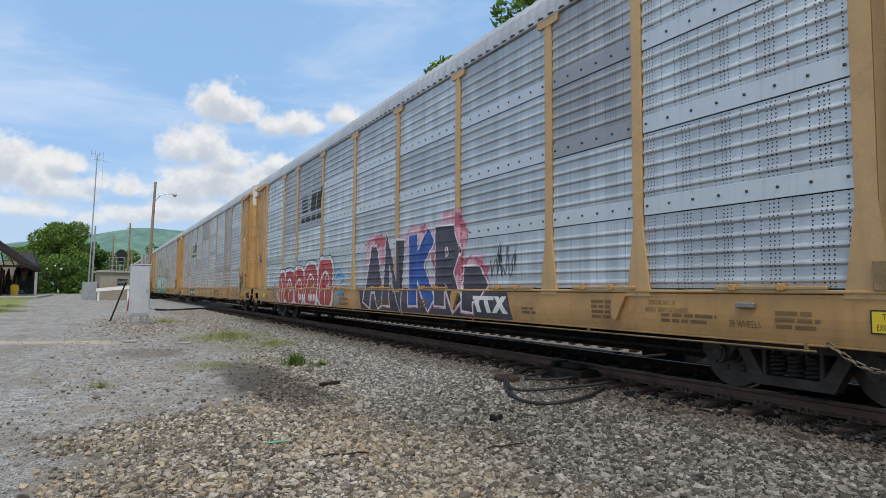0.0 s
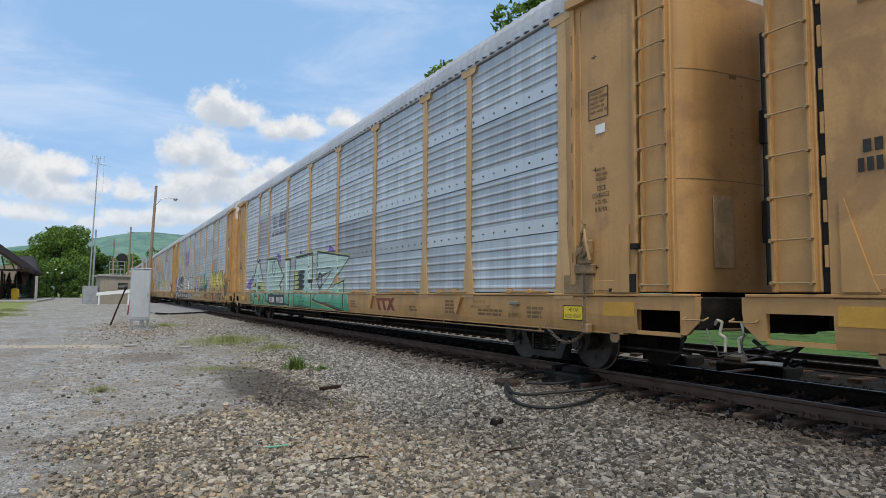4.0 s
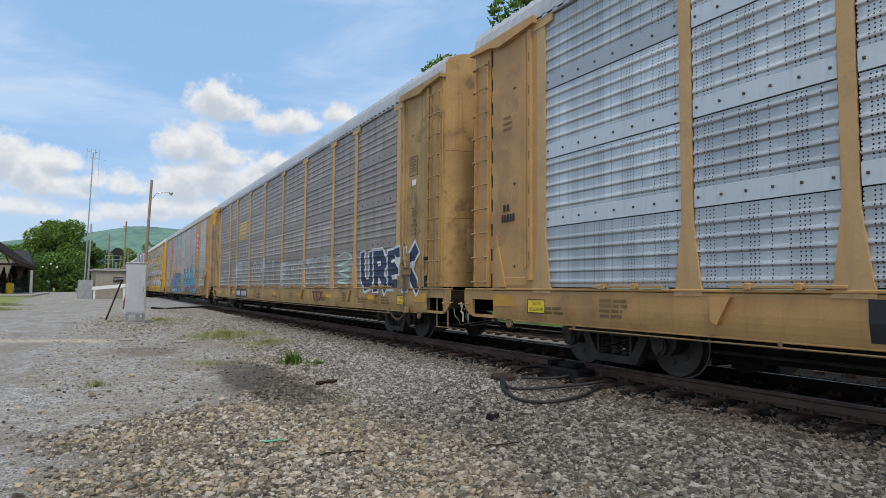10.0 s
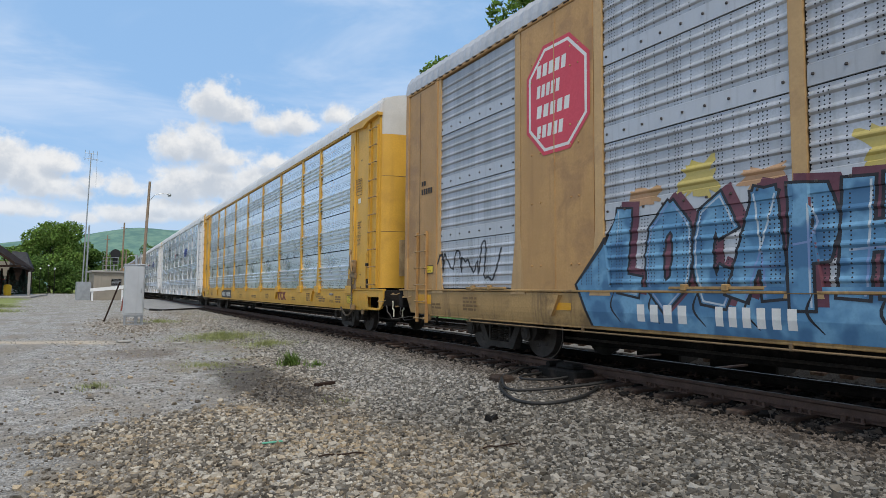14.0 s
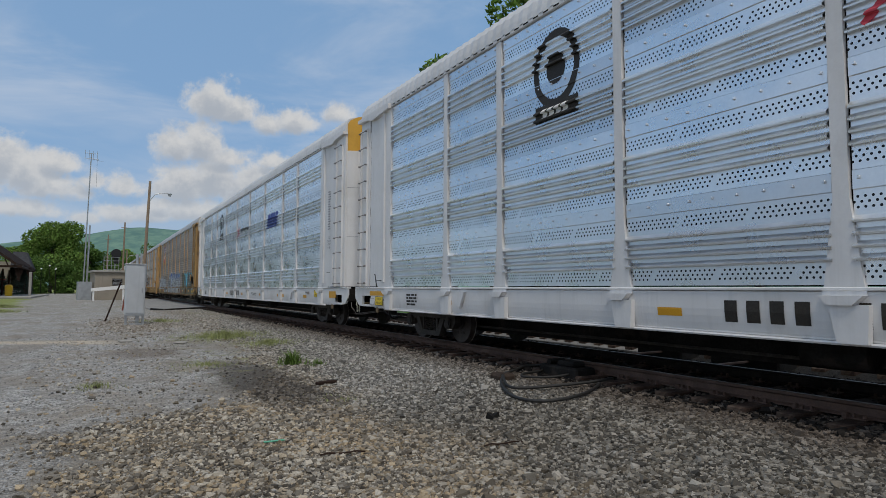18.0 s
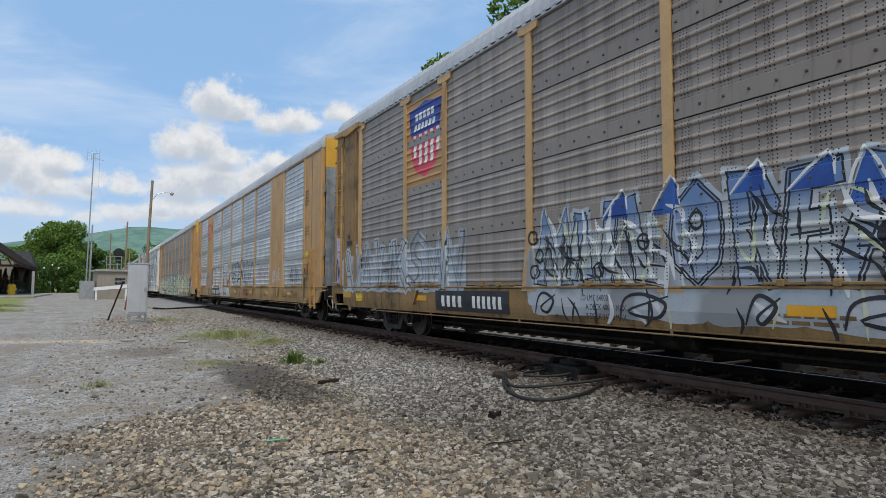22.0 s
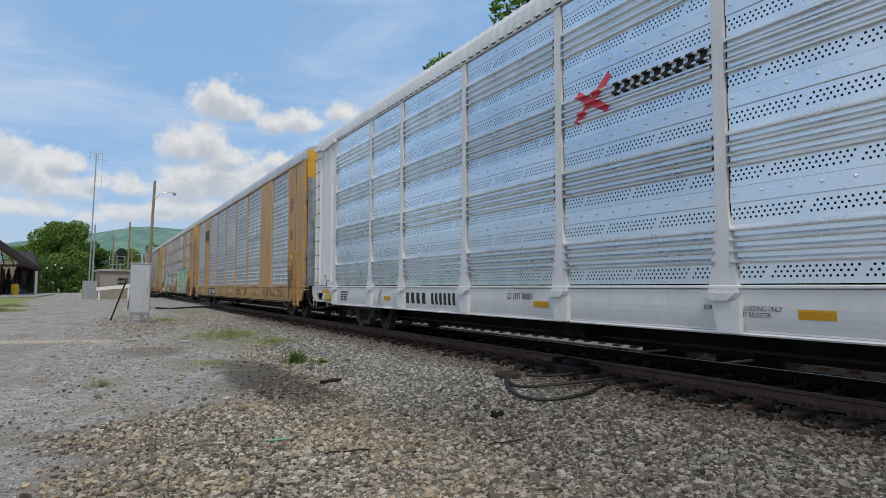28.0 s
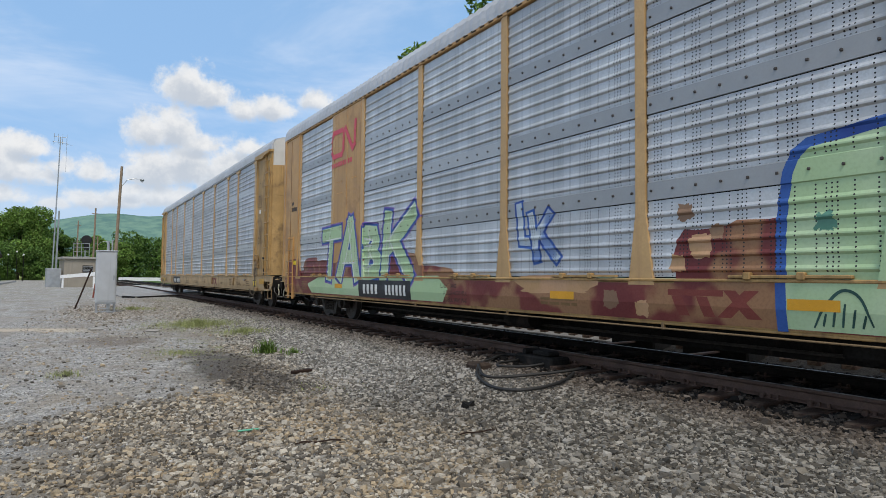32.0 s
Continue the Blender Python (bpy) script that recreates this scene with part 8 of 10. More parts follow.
def stroke(points, w):
    out = []
    for (y0, z0), (y1, z1) in zip(points, points[1:]):
        d = Vector((y1 - y0, z1 - z0)).normalized() * w / 2
        out.append(([(y0 - d.x - d.y, z0 - d.y + d.x), (y0 - d.x + d.y, z0 - d.y - d.x), (y1 + d.x + d.y, z1 + d.y - d.x), (y1 + d.x - d.y, z1 + d.y + d.x)], [(0, 1, 2, 3)]))
    return out


def ring(cy, cz, r0, r1, n=28):
    v = [(cy + r * math.cos(2 * math.pi * k / n), cz + 1.15 * r * math.sin(2 * math.pi * k / n)) for r in (r0, r1) for k in range(n)]
    return [(v, [(k, (k + 1) % n, n + (k + 1) % n, n + k) for k in range(n)])]


def speed_logo(side, L, R, z0, z1, ink):
    """Railway emblem: slanted stripes, two heavy blocks and a line of lettering, as plain shapes."""
    w, h = L - R, z1 - z0
    for k in range(5):
        za = z0 + h * (0.38 + 0.125 * k)
        side.lay("emblem", [([(L - 0.01 * w, za), (L - 0.30 * w, za), (L - 0.32 * w - 0.02, za + 0.07 * h), (L - 0.04 * w, za + 0.07 * h)], [(0, 1, 2, 3)])], ink, 1)
    side.lay("emblem", blocks(L - 0.45 * w, R, z0 + 0.36 * h, z1, 2, 0.12, 0.25), ink, 1)
    side.lay("emblem", bars(L, R, z0, z0 + 0.22 * h, 1, random.Random(3), 0.8), ink, 1)


def stencils(side, kind, k):
    """Number plate, marks and small unreadable lines along the sill and on the ends."""
    c = side.car
    rng = random.Random(500 + k)
    white = kind == "W"
    ink = M["ink"] if white else M["ink_brown"]
    dy = -0.6 if kind == "C" else 0.0
    if not white:
        if k not in (0, 6):
            side.lay("number_board", rect(20.75 + dy, 18.2 + dy, 1.04, 1.44) if not c["low"] else rect(20.75, 18.2, 0.84, 1.24), S["black"], 5)
        z = 1.12 if not c["low"] else 0.92
        side.lay("number_mark", blocks(20.5 + dy, 19.65 + dy, z, z + 0.22, 4, 0.42, 0.0) + blocks(19.35 + dy, 18.35 + dy, z, z + 0.22, 6, 0.42, 0.0), M["ink_white"], 6)
        tone = M["maroon"] if not c["low"] and k else M["ink_white"]
        m = (9.32 if k else 8.95) + (2.1 if kind == "C" else -0.85 if k in (5, 10) else 0.0)
        for shape in (rect(m, m - 0.70, z + 0.21, z + 0.28), [([(m - 0.14, z - 0.02), (m - 0.28, z - 0.02), (m - 0.19, z + 0.205), (m - 0.05, z + 0.205)], [(0, 1, 2, 3)])], [([(m - 0.46, z - 0.02), (m - 0.60, z - 0.02), (m - 0.51, z + 0.205), (m - 0.37, z + 0.205)], [(0, 1, 2, 3)])],
                      [([(m - 0.96, z - 0.02), (m - 1.12, z - 0.02), (m - 0.84, z + 0.28), (m - 0.70, z + 0.28)], [(0, 1, 2, 3)])], [([(m - 0.62, z - 0.02), (m - 0.78, z - 0.02), (m - 1.10, z + 0.28), (m - 0.94, z + 0.28)], [(0, 1, 2, 3)])]):
            side.lay("owner_mark", shape, tone, 5)
        side.lay("load_text", text_line("LD LMT 64000", 16.45, z + 0.20, 0.085) + text_line("A DECK 40000 MAX", 16.35, z + 0.07, 0.085) + text_line("B DECK 24000 MAX", 16.35, z - 0.06, 0.085), M["ink"] if kind != "D" else ink, 5)
    else:
        side.lay("number_mark", blocks(16.25 if k != 13 else 19.98, 15.2 if k != 13 else 18.95, 1.14, 1.38, 4, 0.42, 0.0) + blocks(15.05 if k != 13 else 18.8, 13.96 if k != 13 else 17.75, 1.14, 1.38, 6, 0.42, 0.0), M["ink"], 5)
        side.lay("load_text", text_line("LD LMT 80000", 16.1 if k == 13 else 12.6, 1.30, 0.11), M["ink"], 5)
        y = 12.25 if k == 13 else 11.4
        side.lay("notice_text", text_line("FOR RESTRICTED LOADING ONLY", y, 1.25, 0.055, 0.75) + text_line("SEE EQUIPMENT REGISTER", y - 0.1, 1.18, 0.055, 0.75), M["ink"], 5)
    for y in (((3.6, 6.9, 11.0, 15.2, 21.0) if k == 13 else (3.6, 6.34, 6.92, 9.8, 13.4, 17.0, 22.4)) if white else (3.6, 6.9, 9.8, 13.2, 21.4) if kind == "C" or k in (5, 10, 12) else ()):
        side.lay("reflector", rect(y + (0.18 if white else 0.24), y - (0.18 if white else 0.24), 1.18 if white else 1.22, 1.28 if white else 1.33) if not c["low"] else rect(y + 0.24, y - 0.24, 0.98, 1.10), M["refl_yellow"], 6)
    lo = 1.10 if not c["low"] else 0.9
    for y, n, w in ((2.75, 3, 0.5), (4.1, 2, 0.8), (5.5, 4, 0.5), (7.2, 2, 0.45), (10.9, 3, 0.5), (13.2, 2, 0.9), (23.9, 4, 0.6), (25.2, 2, 0.5)):
        if white and y < 20 or kind == "C" and y == 10.9:
            continue
        side.lay("stencil_mark", bars(y + w / 2, y - w / 2, lo, lo + 0.07 * n, n, rng, 0.6), ink, 5)
    if kind != "W":
        side.lay("wheel_text", text_line("28 WHEELS", 3.55, lo + 0.02, 0.075), ink, 5)
        side.lay("brake_text", text_line("SPECIAL NO. 24", 4.7, lo + 0.24, 0.06), ink, 5)
        side.lay("brake_text", text_line("BRAKE BEAM REQUIRED", 4.75, lo + 0.15, 0.06), ink, 5)
    n = c["length"] / c["stretch"]
    # data panel, small decals and stencils on the end panels
    if kind == "C":
        side.lay("stencil_mark", bars(1.72, 1.30, 4.2, 4.75, 5, rng, 0.55) + bars(1.72, 1.25, 3.2, 3.5, 3, rng, 0.55) + rect(1.75, 1.2, 3.52, 3.54), ink, 2)
        side.lay("notice_decal", rect(1.66, 1.28, 2.5, 2.72), M["sign_yellow"], 2)
        side.lay("lettering", frame_of(1.66, 1.28, 2.5, 2.72, 0.02) + text_line("THIS CAR", 1.62, 2.63, 0.05) + text_line("EXCESS HEIGHT", 1.63, 2.54, 0.05, 0.55), M["ink"], 3)
        side.lay("notice_decal", rect(n - 0.95, n - 1.33, 1.85, 2.02), M["sign_yellow"], 2)
        side.lay("lettering", frame_of(n - 0.95, n - 1.33, 1.85, 2.02, 0.02) + text_line("THIS CAR", n - 0.99, 1.95, 0.04) + text_line("EXCESS HEIGHT", n - 0.98, 1.88, 0.04, 0.6), M["ink"], 3)
        side.lay("number_mark", blocks(n - 0.78, n - 1.0, 3.74, 3.84, 2, 0.3, 0.0) + blocks(n - 0.78, n - 1.28, 3.55, 3.67, 5, 0.3, 0.0), M["ink"], 2)
    else:
        ink2 = M["ink_grey"] if white else M["ink"]
        if not white:
            side.lay("data_frame", frame_of(1.48, 1.08, 4.02, 4.46, 0.016), M["ink"], 2)
            side.lay("paper_decal", rect(1.34, 1.14, 3.80, 3.93), M["ink_white"], 2)
        if white:
            side.lay("stencil_mark", bars(1.36, 1.12, 3.22, 4.42, 16, rng, 0.42), M["ink_grey"], 2)
        else:
            side.lay("stencil_mark", bars(1.44, 1.10, 4.08, 4.42, 5, rng, 0.5) + bars(1.34, 1.10, 3.1, 3.3, 3, rng, 0.6), ink, 2)
        side.lay("clearance_text", text_line("DECK", 1.32, 2.98, 0.07) + text_line("CLEARANCE", 1.42, 2.88, 0.07, 0.6) + text_line("A 76 MIN", 1.36, 2.78, 0.07, 0.6) + text_line("B 76 MIN", 1.36, 2.68, 0.07, 0.6), ink2, 2)
        if white:
            return
        side.lay("number_mark", blocks(n - 0.95, n - 1.15, 2.84, 2.96, 2, 0.3, 0.0) + blocks(n - 0.9, n - 1.30, 2.66, 2.79, 5, 0.3, 0.0), ink2, 2)
        side.lay("stencil_mark", bars(n - 0.95, n - 1.25, 4.2, 4.5, 3, rng, 0.4), ink, 2)


def door_text(car, kind, k):
    """Lettering on the end door that faces forward."""
    def lay(shapes, mat, flat):
        m = Mesh()
        for verts, faces in shapes:
            m.add([(-y, (-0.108 if flat else -0.26 + 0.25 * (y / 1.44) ** 2 - 0.008), z) for y, z in verts], faces)
        me = bpy.data.meshes.new("door_lettering")
        me.from_pydata(m.v, [], m.f)
        me.materials.append(mat)
        part("door_lettering", me, mat, car["root"], "", pose(0, car["y0"], 0))
    if kind == "C":
        rows = []
        for j, t in enumerate(("LOWER", "AND LOCK", "HINGED", "DECKS", "CLOSE", "AND LOCK", "DOORS", "BEFORE", "MOVING", "CAR")):
            rows += text_line(t, 0.60 if len(t) < 7 else 0.63, (3.22 - 0.075 * j) if j < 5 else (2.92 - 0.075 * j), 0.05)
        rows += text_line("DO NOT APPLY", 0.70, 2.77, 0.06) + text_line("HEAT TO DOORS", 0.72, 2.68, 0.06)
        lay(rows, M["ink"], True)
        lay(bars(0.7, 0.35, 1.9, 2.1, 3, random.Random(k)), M["ink"], True)
        lay(rect(0.5, 0.16, 1.72, 1.86), M["refl_yellow"], True)
    else:
        lay(text_line("EXCESS HEIGHT CAR", 1.15, 5.55, 0.09, 0.85), M["ink"], False)
        lay(text_line("CLOSE & LOCK", 1.0, 3.60, 0.055) + text_line("DOORS BEFORE", 1.0, 3.51, 0.055) + text_line("MOVING CAR", 1.0, 3.42, 0.055), M["ink"] if kind == "W" else M["ink_brown"], False)
        lay(bars(1.05, 0.55, 4.28, 4.36, 1, random.Random(2), 0.8), M["ink"] if kind == "W" else M["ink_brown"], False)
    if k == 7:
        lay(rect(1.12, 0.5, 4.2, 4.36), M["ink"], False)
    if k == 3:
        stars = []
        for y, z in ((0.95, 2.25), (1.05, 1.98), (0.78, 1.9), (1.08, 1.7)):
            for a in (0.3, 1.35, 2.4):
                stars += brush([(y + 0.11 * math.cos(a), z + 0.11 * math.sin(a)), (y, z), (y - 0.11 * math.cos(a), z - 0.11 * math.sin(a))], 0.03, 3)
        lay(stars, S["red"], False)
    # rows of bolt heads down the door
    if kind != "C":
        m = Mesh()
        for x in (-1.3, -1.08, -0.45):
            for j in range(22):
                m.ball((x, -0.255 + 0.25 * (x / 1.44) ** 2, 1.75 + 0.155 * j), 0.011, 5, 3)
        part("door_rivet_row", m, M["ink_brown"] if kind != "W" else M["white"], car["root"], "", pose(0, car["y0"], 0))["kind"] = "stuff"


def paint_train():
    sides = []
    for k, (car, spec) in enumerate(zip(cars, SPECS)):
        car["low"] = bool(spec.get("low"))
        side = Side(car)
        sides.append(side)
        stencils(side, spec["kind"], k)
        door_text(car, spec["kind"], k)
    s = sides
    s[1].lay("axle_text", text_line("FB 660", 2.30, 1.62, 0.11, 0.62), M["ink"], 3)
    for k in (0, 1, 2, 3, 4):
        speed_logo(s[k], 20.45, 18.15, 3.74, 4.78, M["ink"] if k < 2 else M["ink_grey"])
    # purple and blue letters with a pink cloud; red letters in white
    for L, R, z0, z1 in ((14.4, 12.9, 2.1, 2.85), (11.9, 10.9, 2.3, 2.95), (10.6, 9.2, 1.4, 3.02), (9.4, 8.5, 1.45, 2.15)):
        s[0].lay("graffiti_halo", blob(L, R, z0, z1, random.Random(int(L * 10)), 40, 0.3), S["pink"], 0)
    s[0].lay("graffiti_base", [([(14.65, 1.0), (7.7, 1.0), (7.85, 1.47), (14.75, 1.47)], [(0, 1, 2, 3)])], S["slate"], 0)
    piece(s[0], (("A", 14.48, 13.12, 1.04, 2.62, 0.0), ("N", 13.28, 11.93, 1.07, 2.72, 0.05), ("K", 11.85, 10.48, 1.1, 2.8, 0.0), ("R", 10.56, 9.38, 1.12, 2.82, 0.0), ("P", 9.4, 8.5, 1.05, 1.95, 0.1)),
          0.42, S["slate"], S["white"], 0.035, S["pink"], 0.03, None, over=((2, S["blue"]),))
    throwup(s[0], ((23.3, 22.45, 1.0, 2.12), (22.4, 21.2, 1.0, 2.16), (21.15, 20.0, 1.0, 2.2), (19.95, 18.5, 1.0, 2.32), (18.4, 17.0, 1.0, 2.42)), S["red"], S["white"], S["dark_green"], 6, S["white"], (0.11, 0.15))
    s[0].lay("graffiti", brush([(16.85, 2.0), (16.5, 2.1), (16.35, 2.0), (16.7, 1.85), (16.2, 1.9), (16.0, 1.8), (16.4, 1.65)], 0.07) + brush([(16.8, 1.35), (16.3, 1.42), (16.05, 1.36), (16.4, 1.2), (16.75, 1.05)], 0.08), S["azure"], 3)
    s[0].lay("graffiti", brush([(23.45, 1.35), (23.8, 1.6), (24.1, 1.75), (23.95, 1.5), (24.2, 1.4), (23.6, 1.1)], 0.06) + brush([(21.3, 2.4), (20.9, 2.55), (20.6, 2.45), (20.2, 2.52)], 0.05), S["azure"], 1)
    s[0].lay("graffiti", scrawl(8.4, 7.6, 1.7, 2.4, random.Random(7), 0.02, 22), S["black"], 2)
    # mint green letters with violet points
    for L, R, z0, z1 in ((25.3, 23.7, 1.78, 2.35), (23.15, 22.5, 2.7, 3.05), (21.3, 20.6, 2.45, 3.0), (19.75, 19.0, 2.7, 3.1), (16.6, 15.8, 2.5, 3.0), (13.4, 12.6, 2.5, 3.0)):
        s[2].lay("violet_point", [([(L, z0), (R, z0 - 0.25), (R - 0.1, z0 + 0.25), ((L + R) / 2 + 0.1 if z0 > 2 else R, z1)], [(0, 1, 2, 3)])], S["violet"], 0)
    s[2].lay("graffiti_base", [([(24.25, 1.0), (11.3, 1.0), (11.4, 1.6), (24.2, 1.6)], [(0, 1, 2, 3)])], S["mint_fade"], 1)
    piece(s[2], (("A", 24.25, 21.35, 1.02, 2.82, 0.1), ("R", 21.25, 18.7, 1.02, 2.84, 0.15), ("I", 18.6, 17.2, 1.02, 2.8, 0.05), ("E", 17.1, 14.6, 1.02, 2.78, 0.1), ("Z", 14.5, 11.6, 1.02, 2.8, 0.0)),
          0.82, S["mint_fade"], S["black"], 0.075, S["acid"], 0.035, inner=(S["black"], 0.025))
    s[2].lay("letter_eye", ring(20.0, 2.5, 0.20, 0.26, 20) + ring(14.0, 1.9, 0.16, 0.24, 20), S["black"], 4)
    # a side covered from end to end
    s[3].lay("graffiti_base", [([(8.1, 1.0), (2.05, 1.0), (1.85, 1.6), (7.95, 1.6)], [(0, 1, 2, 3)])], S["orange"], 1)
    for k, y in enumerate((7.6, 6.75, 6.0, 5.2, 4.5, 3.7, 2.9)):
        s[3].lay("letter_leg", [([(y + 0.22, 1.0), (y - 0.12, 1.0), (y + 0.1, 1.55), (y + 0.42, 1.55)], [(0, 1, 2, 3)])], S["green"] if k % 3 == 1 else S["black"] if k % 3 == 2 else S["mash"], 2)
    piece(s[3], (("M", 7.97, 6.3, 1.42, 2.62, 0.0), ("A", 6.4, 5.05, 1.42, 2.70, 0.05), ("S", 5.15, 3.95, 1.42, 2.74, 0.0), ("H", 4.1, 3.05, 1.42, 2.77, 0.1), ("C", 3.15, 1.85, 1.2, 2.38, -0.3)),
          0.36, S["mash"], S["black"], 0.05, None, 0.0, S["black"], (-0.08, -0.08), inner=(S["lemon"], 0.03))
    s[3].lay("graffiti_splash", blob(1.92, 1.66, 1.5, 2.3, random.Random(22), 40, 0.5), S["black"], 1)
    # yellow and maroon letters on blue, with pointed feet
    seak = (("S", 14.96, 13.7, 1.48, 2.74, 0.0), ("T", 13.5, 12.62, 1.48, 2.68, 0.1), ("E", 12.22, 11.45, 1.48, 2.7, 0.05), ("A", 11.6, 10.85, 1.48, 2.74, 0.0), ("K", 10.8, 9.9, 1.48, 2.74, 0.1))
    for y0, y1, y2 in ((14.95, 13.98, 13.6), (13.5, 12.8, 12.5), (12.25, 11.84, 11.3), (11.4, 10.61, 10.3), (10.4, 9.74, 9.5)):
        s[3].lay("letter_foot", [([(y0 + 0.06, 1.52), (y2 - 0.06, 1.52), (y1, 1.14)], [(0, 1, 2)])], S["azure"], 1)
        s[3].lay("letter_foot", [([(y0, 1.50), (y2, 1.50), (y1 + 0.05, 1.34)], [(0, 1, 2)])], S["black"], 2)
        s[3].lay("letter_foot", [ribbon([(y0 - 0.06, 1.47), (y1, 1.26), (y2 + 0.05, 1.48)], 0.075)], S["lemon"], 3)
    piece(s[3], seak, 0.30, S["seak"], S["cyan"], 0.05, S["azure"], 0.02, S["plum"], (-0.10, -0.04), inner=(S["lemon"], 0.028))
    for y, z in ((14.2, 2.45), (13.0, 2.45), (11.9, 2.5), (11.25, 2.52), (10.3, 2.58), (13.1, 2.0), (11.2, 2.36)):
        s[3].lay("letter_spot", ring(y, z, 0.0, 0.045, 12), S["black"], 4)
    for body, y, z in (("TMB", 14.6, 1.62), ("TMB", 13.1, 1.60), ("BRK", 10.0, 1.62)):
        s[3].lay("graffiti_text", word(body, y, y - 0.42, z, z + 0.14, -0.004, random.Random(4), 0.6), S["white"], 4)
    s[3].lay("graffiti_text", word("BRK", 9.5, 9.0, 1.15, 1.40, -0.004, random.Random(5), 0.8), S["black"], 4)
    # two painted cacti
    for c0, h in ((9.84, 0.0), (8.95, -0.42)):
        for grow, mat, layer in ((0.035, S["black"], 3), (0.0, S["green"], 4)):
            body = [capsule((c0, 1.9 + h), (c0 - 0.02, 2.60 + h), 0.085 + grow, 0.095 + grow)]
            body += [capsule(a, b, 0.05 + grow, 0.05 + grow) for a, b in (((c0, 2.12 + h), (c0 + 0.2, 2.16 + h)), ((c0 + 0.2, 2.16 + h), (c0 + 0.22, 2.5 + h)), ((c0, 2.08 + h), (c0 - 0.22, 2.14 + h)), ((c0 - 0.22, 2.14 + h), (c0 - 0.24, 2.46 + h)))]
            s[3].lay("painted_cactus", body, mat, layer)
    s[3].lay("graffiti_smudge", blob(9.6, 9.1, 1.55, 2.02, random.Random(24), 40, 0.3), S["slate"], 2)
    # white letters with black rims over a row of orange puffs
    s[3].lay("graffiti_base", cloud(20.5, 15.6, 1.5, 1.95, random.Random(25), 0.35), S["brownish"], 1)
    s[3].lay("graffiti_base", cloud(18.1, 15.4, 1.04, 1.45, random.Random(125), 0.3), S["ghost"], 1)
    s[3].lay("graffiti_scribble", scrawl(18.0, 15.5, 1.1, 1.42, random.Random(126), 0.02, 26), S["black"], 2)
    piece(s[3], (("B", 20.4, 19.6, 1.72, 2.66, 0.0), ("R", 19.55, 18.75, 1.75, 2.7, 0.0), ("A", 18.7, 17.7, 1.72, 2.7, 0.1), ("U", 17.6, 16.8, 1.75, 2.66, 0.0), ("E", 16.7, 15.9, 1.75, 2.6, 0.05)),
          0.24, S["white"], S["black"], 0.035, S["ghost"], 0.05)
    s[3].lay("graffiti_spike", [([(18.75, 1.3), (18.3, 1.3), (18.45, 2.2), (18.5, 3.0), (18.6, 2.2)], [(0, 1, 2, 3, 4)])], S["pink"], 3)
    s[3].lay("graffiti_spike", spikes(17.6, 15.8, 1.9, 2.8, random.Random(27), 7), S["green"], 1)
    # black slabs with silver slivers, blue behind
    s[3].lay("graffiti_cloud", blob(27.05, 25.5, 1.5, 2.62, random.Random(28), 40, 0.35), S["blue"], 0)
    s[3].lay("graffiti_cloud", cloud(25.9, 21.0, 1.3, 2.86, random.Random(29), 0.16), S["silver"], 1)
    s[3].lay("graffiti_base", [([(26.7, 1.0), (20.9, 1.0), (20.9, 1.55), (26.3, 1.55), (26.72, 1.4)], [(0, 1, 2, 3, 4)])], S["black"], 1)
    s[3].lay("graffiti_cloud", [([(26.62, 1.9), (25.9, 1.55), (25.5, 1.6), (25.5, 2.1), (25.75, 2.35), (25.7, 2.7), (25.95, 2.3)], [(0, 1, 2, 3, 4, 5, 6)])], S["white"], 2)
    s[3].lay("letter_fill", [([(26.5, 1.9), (25.9, 1.68), (25.6, 1.75), (25.75, 2.0), (25.95, 2.15)], [(0, 1, 2, 3, 4)])], S["black"], 3)
    # bent letters, each with a silver rim, a curl and sharp crescents
    slabs = (((25.75, 1.5), (25.45, 1.75), (25.35, 2.1), (25.1, 2.42), (24.8, 2.58)), ((25.2, 1.5), (24.95, 1.62), (24.75, 1.95), (24.85, 2.25), (24.6, 2.62)),
             ((24.55, 1.5), (24.5, 1.9), (24.25, 2.3), (23.95, 2.66), (23.75, 2.5)), ((24.15, 1.5), (23.95, 1.75), (23.65, 1.95), (23.55, 2.3), (23.75, 2.6)),
             ((23.6, 1.5), (23.45, 1.7), (23.2, 2.1), (23.1, 2.5), (22.95, 2.72)), ((23.1, 1.5), (22.8, 1.8), (22.85, 2.2), (22.6, 2.6), (22.3, 2.7)),
             ((22.55, 1.5), (22.3, 1.7), (22.25, 2.1), (22.1, 2.5), (21.85, 2.74)), ((22.0, 1.5), (21.8, 1.9), (21.5, 2.2), (21.5, 2.6)), ((21.5, 1.5), (21.25, 1.8), (21.2, 2.3), (21.0, 2.65)))
    for k, path in enumerate(slabs):
        line = smooth_line(path, 4)
        w = 0.40 if k % 2 else 0.34
        s[3].lay("letter_outline", [ribbon(line, w, 0.045)], S["white"], 3)
        s[3].lay("letter_fill", [ribbon(line, w)], S["black"], 3)
